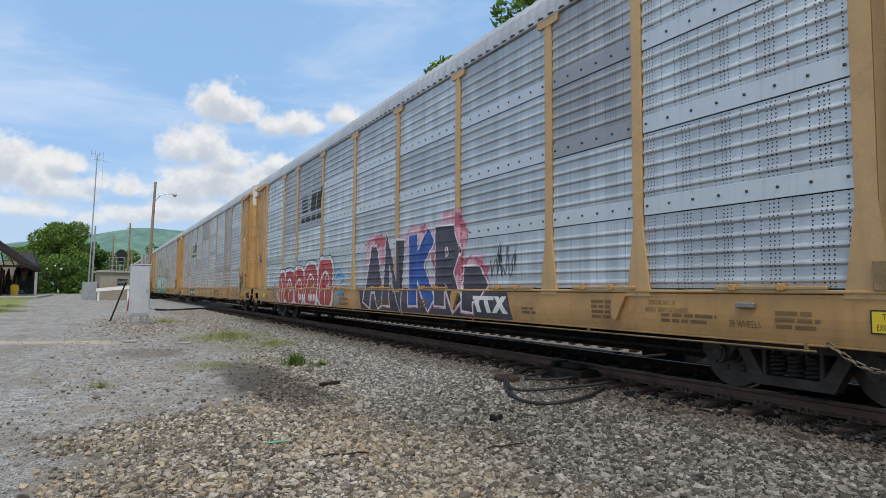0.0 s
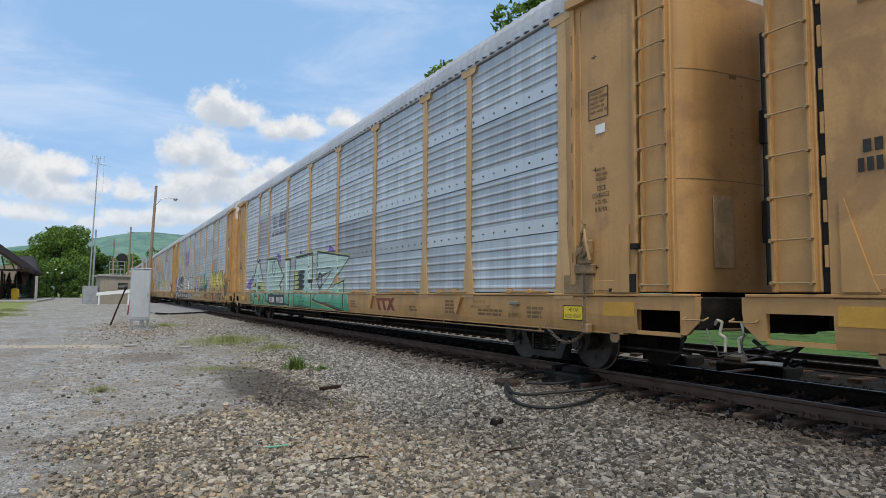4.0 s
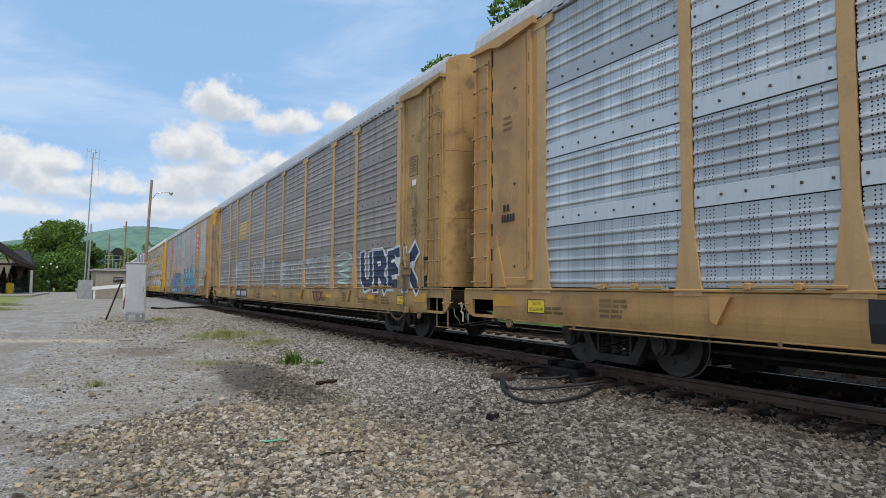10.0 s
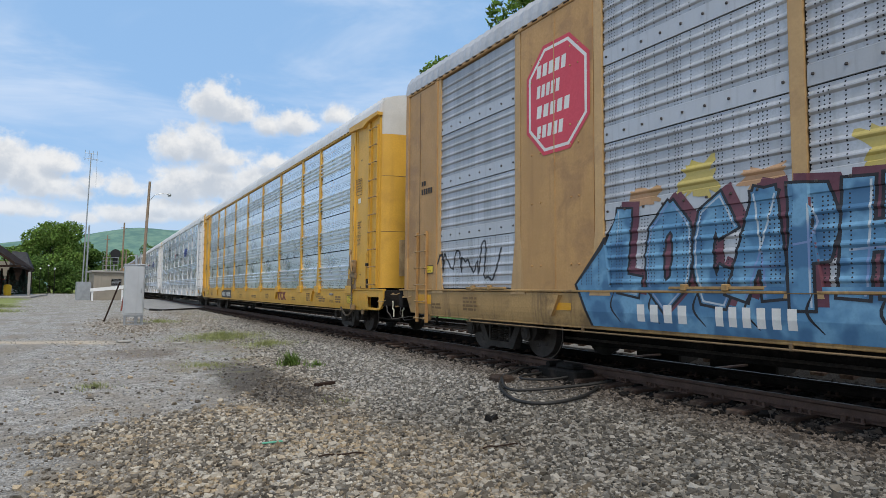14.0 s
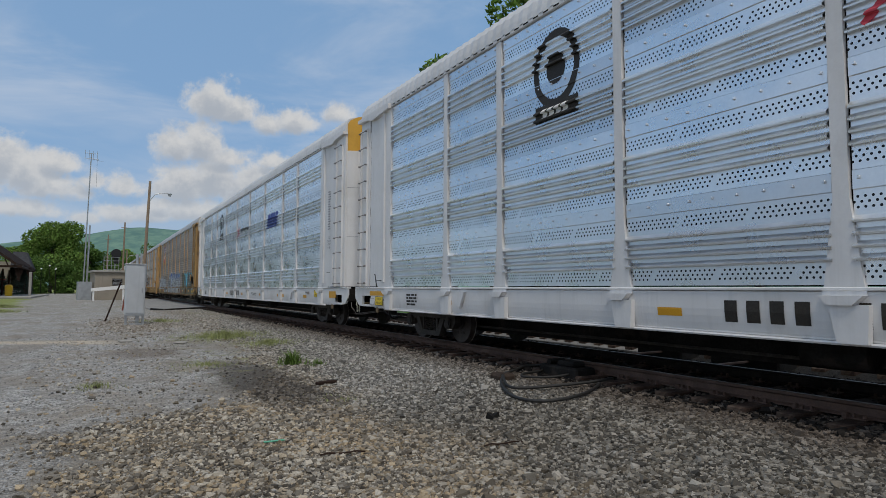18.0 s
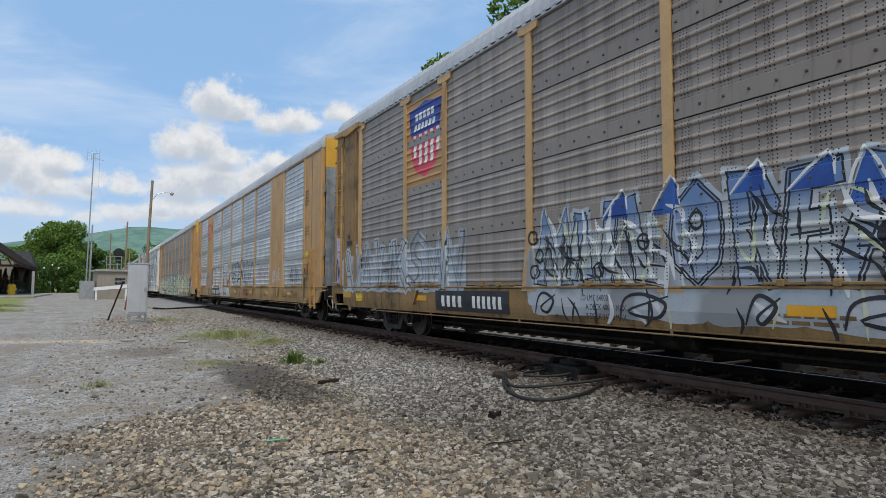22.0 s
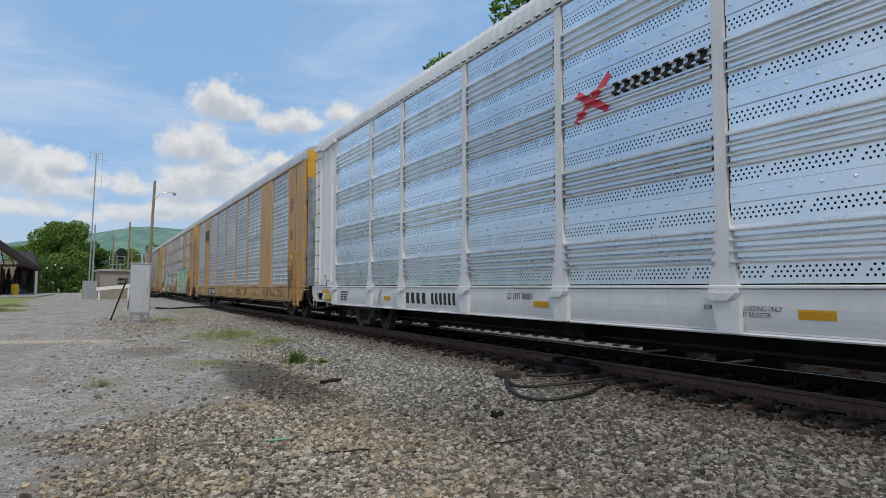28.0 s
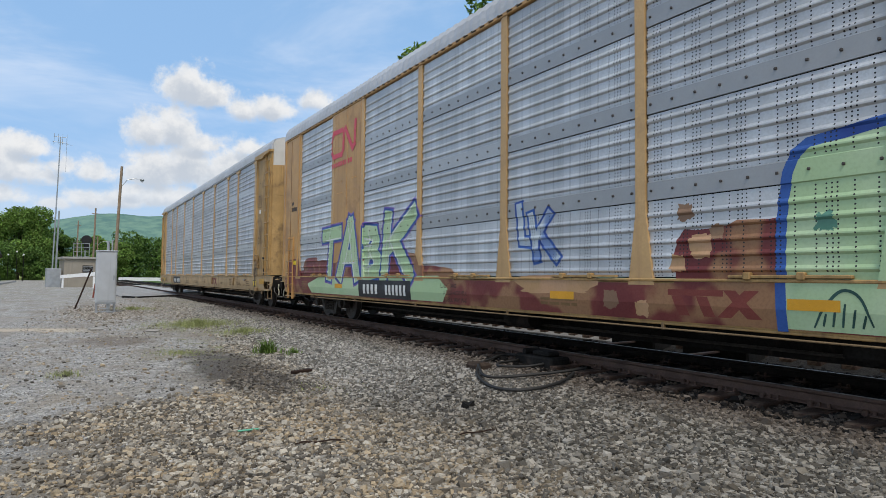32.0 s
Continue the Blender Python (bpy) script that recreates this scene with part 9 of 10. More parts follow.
    for k, path in enumerate(slabs):
        (a0, b0), (a1, b1), (a2, b2) = path[0], path[2], path[-1]
        s[3].lay("letter_highlight", brush([(a0 + 0.02, b0 + 0.08), ((a0 + a1) / 2 + 0.13, (b0 + b1) / 2), (a1 + 0.06, b1 + 0.08), (a1 - 0.02, b1 + 0.3)], 0.10 if k % 3 else 0.15, 5, 0.05), S["white"], 4)
        s[3].lay("letter_highlight", brush([(a0 - 0.28, b0 + 0.04), (a0 - 0.2, b0 + 0.2), (a0 - 0.27, b0 + 0.42)], 0.13 if k % 2 else 0.08, 5, 0.05), S["white"], 4)
        if k % 2:
            s[3].lay("letter_highlight", brush([(a2 + 0.3, b2 - 0.3), (a2 + 0.12, b2 - 0.16), (a2 + 0.16, b2 + 0.02)], 0.05, 5, 0.1), S["silver"], 4)
    for k, y in enumerate((26.45, 26.0, 25.2, 24.7, 23.35, 22.5, 21.8, 21.3)):
        up = 0.10 * (k % 3)
        s[3].lay("letter_highlight", brush([(y + 0.2, 1.04 + up), (y + 0.02, 1.16 + up), (y - 0.25, 1.2 + 0.6 * up), (y - 0.4, 1.38)], 0.12 if k % 2 else 0.07, 5, 0.05), S["white"], 3)
    s[3].lay("letter_highlight", brush([(26.4, 1.44), (26.1, 1.36), (26.0, 1.2), (26.15, 1.06)], 0.2, 5, 0.1), S["silver"], 3)
    s[3].lay("graffiti_text", word("BRKGW", 24.16, 23.58, 1.14, 1.27, -0.008, random.Random(6), 0.6), S["white"], 5)
    s[3].lay("graffiti_text", text_line("2020", 23.32, 1.06, 0.13), S["white"], 5)
    # weathered car: emblem, navy letters, faded block letters
    s[5].lay("emblem", blocks(20.2, 18.7, 3.98, 4.62, 3, 0.15, 0.2) + rect(20.3, 18.5, 3.78, 3.88), S["logo_yellow"], 2)
    tag(s[5], "UREK", 4.4, 1.0, 1.5, 2.4, S["navy"], S["white"], 41, None, None, 0.7, 0.0, 0.09)
    s[5].lay("graffiti", spikes(2.4, 0.9, 1.5, 2.4, random.Random(42), 6), S["white"], 3)
    piece(s[5], (("M", 25.0, 23.8, 1.6, 2.5, 0.0), ("E", 23.7, 22.8, 1.6, 2.5, 0.0), ("N", 22.6, 21.6, 1.6, 2.6, 0.0)), 0.26, S["sheet_ghost"], S["sheet_ghost"], 0.02)
    piece(s[5], (("O", 21.27, 20.42, 1.57, 2.8, 0.0), ("H", 20.4, 19.55, 1.6, 2.76, 0.0), ("I", 19.5, 18.95, 1.6, 2.76, 0.0), ("U", 18.9, 17.9, 1.6, 2.7, 0.0), ("O", 17.3, 16.3, 1.6, 2.6, 0.0), ("S", 16.2, 15.3, 1.6, 2.6, 0.1), ("N", 15.2, 14.2, 1.6, 2.6, 0.0), ("I", 14.0, 13.3, 1.6, 2.55, 0.0)),
          0.25, S["sheet_ghost"], S["ghost_white"], 0.04, S["sheet_ghost"], 0.03)
    piece(s[5], (("E", 12.4, 11.5, 1.6, 2.4, 0.0), ("H", 11.4, 10.4, 1.6, 2.35, 0.05), ("I", 10.3, 9.7, 1.6, 2.4, 0.0), ("T", 9.6, 8.5, 1.6, 2.45, 0.0), ("E", 8.3, 7.0, 1.6, 2.45, 0.0)),
          0.26, S["sheet_ghost"], S["ghost_white"], 0.04, S["ghost"], 0.02)
    s[5].lay("graffiti", brush([(6.3, 2.4), (5.6, 2.5), (5.1, 2.35), (5.7, 2.2), (6.2, 2.15), (5.2, 2.05), (6.1, 1.95), (5.2, 1.8), (6.2, 1.7), (5.3, 1.62)], 0.07), S["mint"], 2)
    s[5].lay("graffiti", scrawl(13.9, 13.0, 2.3, 2.8, random.Random(48), 0.02, 8), S["ghost"], 4)
    # red octagons, two rows of blue letters
    for L, R, z0, z1 in ((22.2, 20.72, 3.64, 5.42), (6.2, 4.8, 3.68, 5.42)):
        s[6].lay("emblem", octagon(L, R, z0, z1), S["logo_red"], 2)
        s[6].lay("emblem", octagon(L - 0.06, R + 0.06, z0 + 0.06, z1 - 0.06), M["ink_white"], 3)
        s[6].lay("emblem", octagon(L - 0.11, R + 0.11, z0 + 0.11, z1 - 0.11), S["logo_red"], 4)
        for j, w in enumerate((0.74, 0.58, 0.82, 0.66)):
            za = z1 - 0.50 - 0.33 * j
            s[6].lay("emblem_lettering", blocks(L - 0.26, L - 0.26 - w, za, za + 0.2, 5, 0.3, 0.12), M["ink_white"], 5)
    s[6].lay("graffiti_base", [([(20.75, 1.02), (14.3, 1.02), (14.3, 1.56), (20.9, 1.56)], [(0, 1, 2, 3)])], S["steel_blue"], 1)
    for k, y in enumerate((20.0, 19.2, 18.4, 17.2, 16.0, 15.0)):
        s[6].lay("overspray", blob(y, y - 0.5, 2.62, 2.85 + 0.2 * (k % 2), random.Random(52 + k), 30, 0.5), S["straw"] if k % 2 else S["brownish"], 0)
    for grow, mat, layer in ((0.05, S["black"], 2), (0.0, S["steel_blue"], 3)):
        s[6].lay("letter_wedge", [([(20.22 - grow, 2.62 + grow), (20.5 + grow, 2.1 + grow), (21.02 + grow, 1.6), (20.72 + grow, 1.02), (20.1, 1.02), (20.3, 1.6)], [(0, 1, 2, 3, 4, 5)])], mat, layer)
    menace = (("L", 20.34, 19.74, 1.45, 2.64, 0.12), ("O", 19.8, 19.02, 1.3, 2.6, 0.08), ("C", 19.08, 18.46, 1.32, 2.58, 0.0), ("A", 18.56, 17.84, 1.4, 2.64, 0.1), ("P", 17.92, 17.36, 1.3, 2.6, 0.0), ("H", 17.44, 16.7, 1.42, 2.62, 0.06), ("E", 16.72, 16.05, 1.35, 2.6, 0.0), ("S", 16.08, 15.35, 1.4, 2.6, 0.1), ("K", 15.4, 14.5, 1.38, 2.56, 0.0))
    piece(s[6], menace, 0.27, S["steel_blue"], S["black"], 0.032, None, 0.0, S["plum"], (-0.11, 0.06), inner=(S["ice"], 0.022))
    for k in range(9):
        y = 20.3 - 0.66 * k
        s[6].lay("letter_drip", brush([(y, 1.5), (y + 0.06, 1.3), (y - 0.1, 1.1)], 0.03, 4, 0.3), S["black"], 4)
    s[6].lay("graffiti", blob(14.2, 11.9, 1.2, 2.5, random.Random(53), 30, 0.2), S["brownish"], 1)
    feet = ((12.25, 11.35, 1.15, 2.62, -0.35), (11.35, 10.6, 1.05, 1.9, 0.2), (10.5, 9.75, 1.35, 2.72, -0.35), (9.95, 9.2, 1.1, 1.9, 0.3), (9.15, 8.55, 1.05, 2.7, 0.15), (8.6, 7.4, 1.15, 2.85, -0.4), (7.6, 7.0, 1.05, 1.85, 0.2), (6.95, 5.75, 1.05, 2.0, -0.15))
    for k, (a, b, c, d, tilt) in enumerate(feet):
        for extra, mat, layer in ((0.07, S["plum"], 1), (0.03, S["black"], 2), (0.0, S["azure_dull"], 3)):
            shapes = lump(a, b, c, d, random.Random(54 + k), extra, tilt)
            top_y = (a + b) / 2 - tilt * (d - c) / 2
            for q in range(3):
                shapes += ring(top_y + 0.2 - 0.17 * q, d + 0.04 + (0.05 if q == 1 else 0.0), 0.0, 0.10 + extra, 16)
            s[6].lay("graffiti", shapes, mat, layer)
        mid, w, h = (a + b) / 2, a - b, d - c
        s[6].lay("graffiti", brush([(mid + 0.12 * w, c + 0.35 * h), (mid + 0.1 * w, c + 0.55 * h), (mid - 0.05 * w, c + 0.62 * h), (mid - 0.12 * w, c + 0.4 * h), (mid + 0.12 * w, c + 0.35 * h)], 0.12), S["plum"], 4)
        s[6].lay("graffiti", brush([(a - 0.1 * w, c + 0.1 * h), (a - 0.25 * w, c + 0.2 * h), (mid, c + 0.12 * h), (b + 0.2 * w, c + 0.22 * h)], 0.035), S["black"], 4)
        s[6].lay("graffiti", brush([(a - 0.18 * w, c + 0.5 * h), (a - 0.16 * w, c + 0.68 * h), (a - 0.3 * w, c + 0.8 * h)], 0.035), S["ice"], 4)
    # painted pumpkin with its leaf, and a line of writing
    s[6].lay("graffiti", lump(6.55, 5.05, 1.05, 2.6, random.Random(55), 0.05, 0.0, 0.03), S["umber"], 0)
    s[6].lay("graffiti", lump(6.5, 5.1, 1.05, 2.58, random.Random(55), 0.0, 0.0, 0.03), S["brownish"], 1)
    s[6].lay("graffiti", brush([(6.3, 1.9), (6.15, 2.25), (5.95, 2.3), (5.98, 2.0)], 0.07) + brush([(5.85, 1.9), (5.7, 2.25), (5.5, 2.25), (5.52, 1.95)], 0.07) + brush([(5.9, 1.75), (5.6, 1.6), (5.4, 1.75)], 0.06), S["umber"], 2)
    s[6].lay("graffiti", lump(6.1, 5.98, 1.95, 2.2, random.Random(60), 0.0, -0.3) + lump(5.66, 5.54, 1.92, 2.2, random.Random(61), 0.0, -0.3), S["straw"], 2)
    s[6].lay("graffiti", [([(6.15, 2.62), (6.2, 2.8), (6.0, 2.72), (5.85, 2.78), (5.72, 3.0), (5.6, 2.76), (5.35, 2.7), (5.5, 2.58), (5.4, 2.48), (5.75, 2.5), (5.95, 2.5), (6.25, 2.48)], [tuple(range(12))])], S["leaf"], 2)
    for body, a, b, z in (("PUMPKIN", 5.12, 4.52, 2.42), ("PATCH", 5.06, 4.58, 2.2), ("BOYZ", 5.0, 4.6, 1.98)):
        s[6].lay("graffiti_text", word(body, a, b, z, z + 0.2, -0.035, random.Random(57), 0.5), S["plain_violet"], 3)
    s[6].lay("graffiti", scrawl(3.1, 1.95, 1.85, 2.3, random.Random(58), 0.04, 24), S["black"], 3)
    s[6].lay("graffiti", scrawl(1.5, 1.05, 1.5, 2.5, random.Random(59), 0.05, 20), S["black"], 3)
    s[6].lay("graffiti", scrawl(25.3, 23.0, 1.6, 2.4, random.Random(60), 0.04, 22), S["black"], 3)
    # white cars: emblems as plain shapes
    for k in (8, 9):
        s[k].lay("emblem", blocks(8.9, 7.35, 3.92, 4.5, 4, 0.14, 0.2), S["logo_blue"], 2)
        s[k].lay("emblem", stroke([(14.72, 4.0), (14.28, 4.46)], 0.085) + stroke([(14.66, 4.36), (14.3, 4.06)], 0.085), S["logo_red"], 2)
        s[k].lay("emblem_lettering", blocks(14.1, 12.3, 4.2, 4.35, 9, 0.4, 0.25), M["ink"], 2)
        s[k].lay("emblem", ring(19.1, 4.95, 0.42, 0.54) + ring(19.1, 4.95, 0.0, 0.22) + rect(19.6, 18.6, 4.15, 4.42), M["ink"], 2)
        s[k].lay("emblem_lettering", blocks(19.42, 18.78, 4.21, 4.36, 4, 0.3, 0.0), M["ink_white"], 3)
    s[13].lay("emblem", stroke([(14.32, 3.98), (13.74, 4.46)], 0.11) + stroke([(14.30, 4.34), (13.78, 4.04)], 0.11), S["logo_red"], 2)
    s[13].lay("emblem_lettering", blocks(13.62, 12.1, 4.15, 4.33, 9, 0.42, 0.15), M["ink"], 2)
    # brown car with shield, figures and pale letters
    s[10].lay("emblem_panel", rect(22.2, 20.35, 3.75, 5.68), M["yellow"], 1)
    w0, w1 = 21.95, 20.65
    s[10].lay("emblem", [([(w0, 4.95), (w0, 4.5), (21.75, 4.1), (21.3, 3.9), (20.85, 4.1), (w1, 4.5), (w1, 4.95)], [tuple(range(7))])], S["logo_red"], 3)
    s[10].lay("emblem", [([(w0, 4.9), (w1, 4.9), (w1, 5.3), (20.55, 5.5), (20.9, 5.52), (21.3, 5.6), (21.7, 5.52), (22.05, 5.5), (w0, 5.3)], [tuple(range(9))])], S["logo_blue"], 3)
    for j in range(5):
        y = w0 - 0.13 - 0.26 * j
        s[10].lay("emblem", rect(y, y - 0.13, 4.2 if 0 < j < 4 else 4.4, 4.9), M["ink_white"], 4)
    s[10].lay("emblem_lettering", blocks(21.75, 20.85, 5.22, 5.38, 5, 0.3, 0.1) + blocks(21.8, 20.8, 4.99, 5.14, 6, 0.3, 0.1), M["ink_white"], 4)
    crest = [(1.6, 2.42), (2.0, 2.6), (2.7, 2.55), (3.4, 2.6), (4.4, 2.68), (4.7, 2.56), (5.7, 2.6), (6.6, 2.62), (7.2, 2.1), (7.7, 1.2)]
    ys = [7.7 - 0.1 * k for k in range(62)]
    tops = [float(np.interp(y, [p[0] for p in crest], [p[1] for p in crest])) for y in ys]
    s[10].lay("graffiti_base", [(list(zip(ys, tops)) + [(y, 1.06) for y in ys], [(k, k + 1, 63 + k, 62 + k) for k in range(61)])], S["cyan"], 0)
    piece(s[10], (("R", 7.4, 5.78, 1.4, 2.6, -0.1), ("I", 5.72, 4.75, 1.45, 2.52, 0.0), ("M", 4.5, 3.56, 1.42, 2.6, 0.0), ("A", 3.64, 2.78, 1.42, 2.48, 0.05), ("K", 2.8, 2.05, 1.42, 2.52, 0.0)),
          0.40, S["drab"], S["black"], 0.045, None, 0.0, S["black"], (0.1, -0.06))
    for y, z in ((6.9, 2.2), (6.2, 1.7), (5.3, 2.2), (4.3, 2.3), (4.0, 1.8), (3.35, 2.2), (3.0, 1.75), (2.6, 2.3), (2.3, 1.65)):
        s[10].lay("letter_highlight", brush([(y, z - 0.1), (y - 0.03, z), (y + 0.02, z + 0.12)], 0.09, 4, 0.4), S["white"], 4)
    s[10].lay("graffiti_base", rect(8.0, 2.0, 1.05, 1.46), S["drab"], 1)
    # pale and blue letters, thick with black lines
    s[10].lay("graffiti_cloud", cloud(17.7, 8.7, 1.08, 2.5, random.Random(72), 0.35), S["ice_grey"], 0)
    meco = (("M", 17.5, 16.6, 1.52, 2.62, 0.05), ("A", 16.75, 16.2, 1.6, 2.6, 0.05), ("I", 16.2, 15.6, 1.52, 2.72, 0.1), ("L", 15.6, 14.95, 1.52, 2.74, -0.2), ("O", 14.9, 14.1, 1.55, 2.75, 0.0), ("R", 14.05, 13.45, 1.5, 2.78, -0.1), ("F", 13.5, 12.85, 1.52, 2.76, 0.1), ("A", 12.95, 12.2, 1.5, 2.76, 0.1), ("S", 12.2, 11.3, 1.5, 2.75, 0.0), ("K", 11.4, 10.4, 1.5, 2.7, 0.1), ("N", 10.4, 9.5, 1.5, 2.7, 0.0), ("E", 9.5, 8.8, 1.5, 2.65, 0.0))
    piece(s[10], meco, 0.24, S["blue_pale"], S["black"], 0.022, S["ice_grey"], 0.06, inner=(S["black"], 0.024))
    for a, b, c, foot, top in ((16.0, 15.62, 15.56, 2.45, 2.8), (15.16, 14.8, 14.72, 2.42, 2.86), (14.02, 13.7, 13.64, 2.55, 2.86), (13.38, 12.98, 12.94, 2.5, 2.82), (12.84, 12.66, 12.46, 2.3, 2.8), (11.7, 11.3, 11.2, 2.3, 2.75), (10.3, 9.9, 9.8, 2.3, 2.75)):
        s[10].lay("letter_outline", brush([(a + 0.03, foot), (b + 0.02, top + 0.03), (c, foot + 0.1)], 0.04, 2, 0.5), S["white"], 6)
        s[10].lay("letter_fill", [([(a, foot), (c, foot), (b, top)], [(0, 1, 2)])], S["blue"], 5)
    # short bent lines all over the letters, a few down on the sill
    rng = random.Random(74)
    for k in range(130):
        y, z = rng.uniform(9.0, 17.6) if k % 3 else rng.uniform(12.4, 17.4), rng.uniform(1.56, 2.45)
        if k % 7 == 0:
            z = rng.uniform(1.1, 1.3)
        bend, turn, long = rng.uniform(-0.14, 0.14), rng.uniform(0.5, 1.9), rng.uniform(0.14, 0.3)
        u, v = math.cos(turn) * long, math.sin(turn) * long
        line = brush([(y - u, z - v), (y - v * bend * 4, z + u * bend * 4), (y + u, z + v)], 0.075 if k % 4 == 1 else 0.042, 4, 0.25)
        s[10].lay("graffiti_line", line, S["black"] if k % 2 == 0 else S["white"] if k % 4 == 1 else S["lime"], 6)
    for y, z in ((17.55, 2.3), (17.4, 2.0), (17.5, 1.75), (16.1, 1.75), (15.3, 2.1), (14.5, 2.3), (12.5, 2.0)):
        s[10].lay("graffiti_ring", ring(y, z, 0.07, 0.105, 14), S["black"], 7)
    for a, b in ((17.5, 17.0), (15.7, 14.9), (13.9, 13.5), (12.9, 12.0)):
        s[10].lay("graffiti_base", blob(a - 0.1, b + 0.15, 1.12, 1.42, random.Random(int(a * 10)), 30, 0.35), S["ice_grey"], 1)
        s[10].lay("graffiti_line", brush([(a, 1.1), (a - 0.1, 1.36), ((a + b) / 2, 1.42), (b + 0.05, 1.3), (b + 0.2, 1.12), (a - 0.15, 1.2), (b, 1.4)], 0.05, 5, 0.4), S["black"], 6)
    # fainter letters behind the shield
    s[10].lay("graffiti_cloud", cloud(26.2, 19.6, 1.4, 2.4, random.Random(78), 0.3), S["ice_grey"], 0)
    piece(s[10], tuple((ch, 26.1 - 0.8 * k, 25.25 - 0.8 * k, 1.45, 2.5 + 0.1 * (k % 3), 0.15 if k % 2 else -0.1) for k, ch in enumerate("AWNHKSMN")), 0.16, S["ice_grey"], S["black"], 0.022, S["ice_grey"], 0.06, inner=(S["black"], 0.018))
    s[10].lay("graffiti", blob(26.78, 26.25, 1.6, 2.95, random.Random(176), 30, 0.08), S["lilac"], 1)
    s[10].lay("graffiti", scrawl(26.7, 26.3, 1.65, 2.4, random.Random(177), 0.05, 14), S["purple"], 2)
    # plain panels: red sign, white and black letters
    for k in (11, 15):
        dim = S["logo_red"]
        s[k].lay("emblem", stroke([(21.3, 5.36), (21.85, 5.36), (22.02, 5.2), (22.02, 4.86), (21.85, 4.72), (21.32, 4.72), (21.2, 4.86), (21.2, 5.3), (21.08, 5.36), (20.62, 4.76), (20.5, 4.86), (20.46, 5.42)], 0.13), dim, 2)
        s[k].lay("emblem_lettering", blocks(22.0, 20.6, 4.42, 4.54, 9, 0.3, 0.0), dim, 2)
    s[11].lay("graffiti_base", [([(19.95, 1.02), (14.65, 1.02), (14.85, 1.48), (20.1, 1.48)], [(0, 1, 2, 3)])], S["silver"], 1)
    piece(s[11], tuple((ch, 22.4 - 0.56 * k, 21.85 - 0.56 * k, 1.42, 2.36, 0.0) for k, ch in enumerate("GOLD")), 0.17, S["brownish"], S["black"], 0.022, S["ghost"], 0.04)
    s[11].lay("graffiti_shade", [([(19.0, 1.02), (18.8, 1.02), (18.9, 1.9), (19.1, 1.9)], [(0, 1, 2, 3)]), ([(16.6, 1.1), (16.3, 1.02), (16.5, 2.0), (16.75, 2.0)], [(0, 1, 2, 3)]), ([(20.25, 1.4), (20.0, 1.4), (20.05, 2.6), (20.25, 2.7)], [(0, 1, 2, 3)])], S["brick"], 2)
    piece(s[11], (("P", 20.1, 19.02, 1.12, 2.52, 0.0), ("E", 19.05, 18.05, 1.4, 2.62, 0.0), ("U", 18.05, 16.6, 1.12, 2.66, 0.0), ("T", 16.65, 15.15, 1.1, 2.79, 0.0)), 0.44, S["silver"], S["black"], 0.028)
    s[11].lay("graffiti_tail", [([(15.6, 1.9), (15.2, 1.85), (14.9, 2.1), (14.65, 2.25), (14.55, 1.9), (14.7, 1.5), (15.0, 1.75), (15.5, 1.5)], [tuple(range(8))])], S["brick"], 2)
    s[11].lay("graffiti_line", brush([(14.95, 2.25), (14.7, 2.4), (14.5, 2.1), (14.6, 1.8), (14.72, 1.45)], 0.04), S["white"], 3)
    # black outline letters drawn in one line
    s[11].lay("graffiti_line", brush([(13.5, 2.6), (13.9, 2.68), (14.18, 2.48), (14.07, 2.2), (13.53, 2.18), (13.27, 2.02), (13.18, 1.57), (13.27, 1.06)], 0.075, 5, 0.5), S["black"], 3)
    s[11].lay("graffiti_line", brush([(14.6, 2.2), (14.3, 2.25), (14.1, 1.95), (13.7, 1.98), (13.55, 1.8), (13.8, 1.68), (14.05, 1.85), (14.3, 2.25)], 0.07, 5, 0.5), S["black"], 3)
    s[11].lay("graffiti_line", brush([(13.4, 2.2), (13.43, 2.43), (13.2, 2.67), (12.83, 2.7), (12.62, 2.56), (12.57, 2.03), (12.92, 1.75), (12.3, 1.92), (12.0, 1.6)], 0.085, 5, 0.5), S["black"], 3)
    s[11].lay("graffiti_line", brush([(12.98, 2.1), (12.92, 1.75), (12.86, 1.1)], 0.06, 5, 0.5), S["black"], 3)
    s[11].lay("graffiti_line", ring(13.0, 2.3, 0.03, 0.07, 14), S["black"], 3)
    s[11].lay("graffiti_line", ring(12.44, 2.35, 0.10, 0.15, 16), S["black"], 3)
    s[11].lay("graffiti_line", brush([(12.25, 2.3), (12.15, 2.42), (12.05, 2.3), (12.2, 2.15), (12.0, 2.1)], 0.05), S["black"], 3)
    for pts in (((11.4, 2.9), (12.0, 2.7), (11.85, 2.3), (11.6, 1.9), (11.2, 1.7)), ((11.2, 2.6), (11.7, 2.1), (12.0, 1.8), (11.9, 1.4), (11.6, 1.08)), ((11.6, 2.75), (11.3, 2.2), (11.0, 1.5), (10.7, 1.06)), ((11.0, 2.8), (10.5, 2.6), (10.3, 2.0), (10.7, 1.6), (11.1, 1.9), (10.8, 2.4)), ((10.2, 1.2), (9.9, 2.2), (9.6, 2.6), (9.3, 2.0), (9.0, 1.2))):
        s[11].lay("graffiti_line", brush(pts, 0.06, 5, 0.4), S["black"], 3)
    s[11].lay("graffiti", word("MASSUN", 8.6, 6.8, 1.85, 2.45, -0.03, random.Random(87), 1.2), S["red"], 2)
    s[11].lay("graffiti", word("MASSUN", 24.9, 23.0, 1.95, 2.5, -0.03, random.Random(88), 1.2), S["red"], 2)
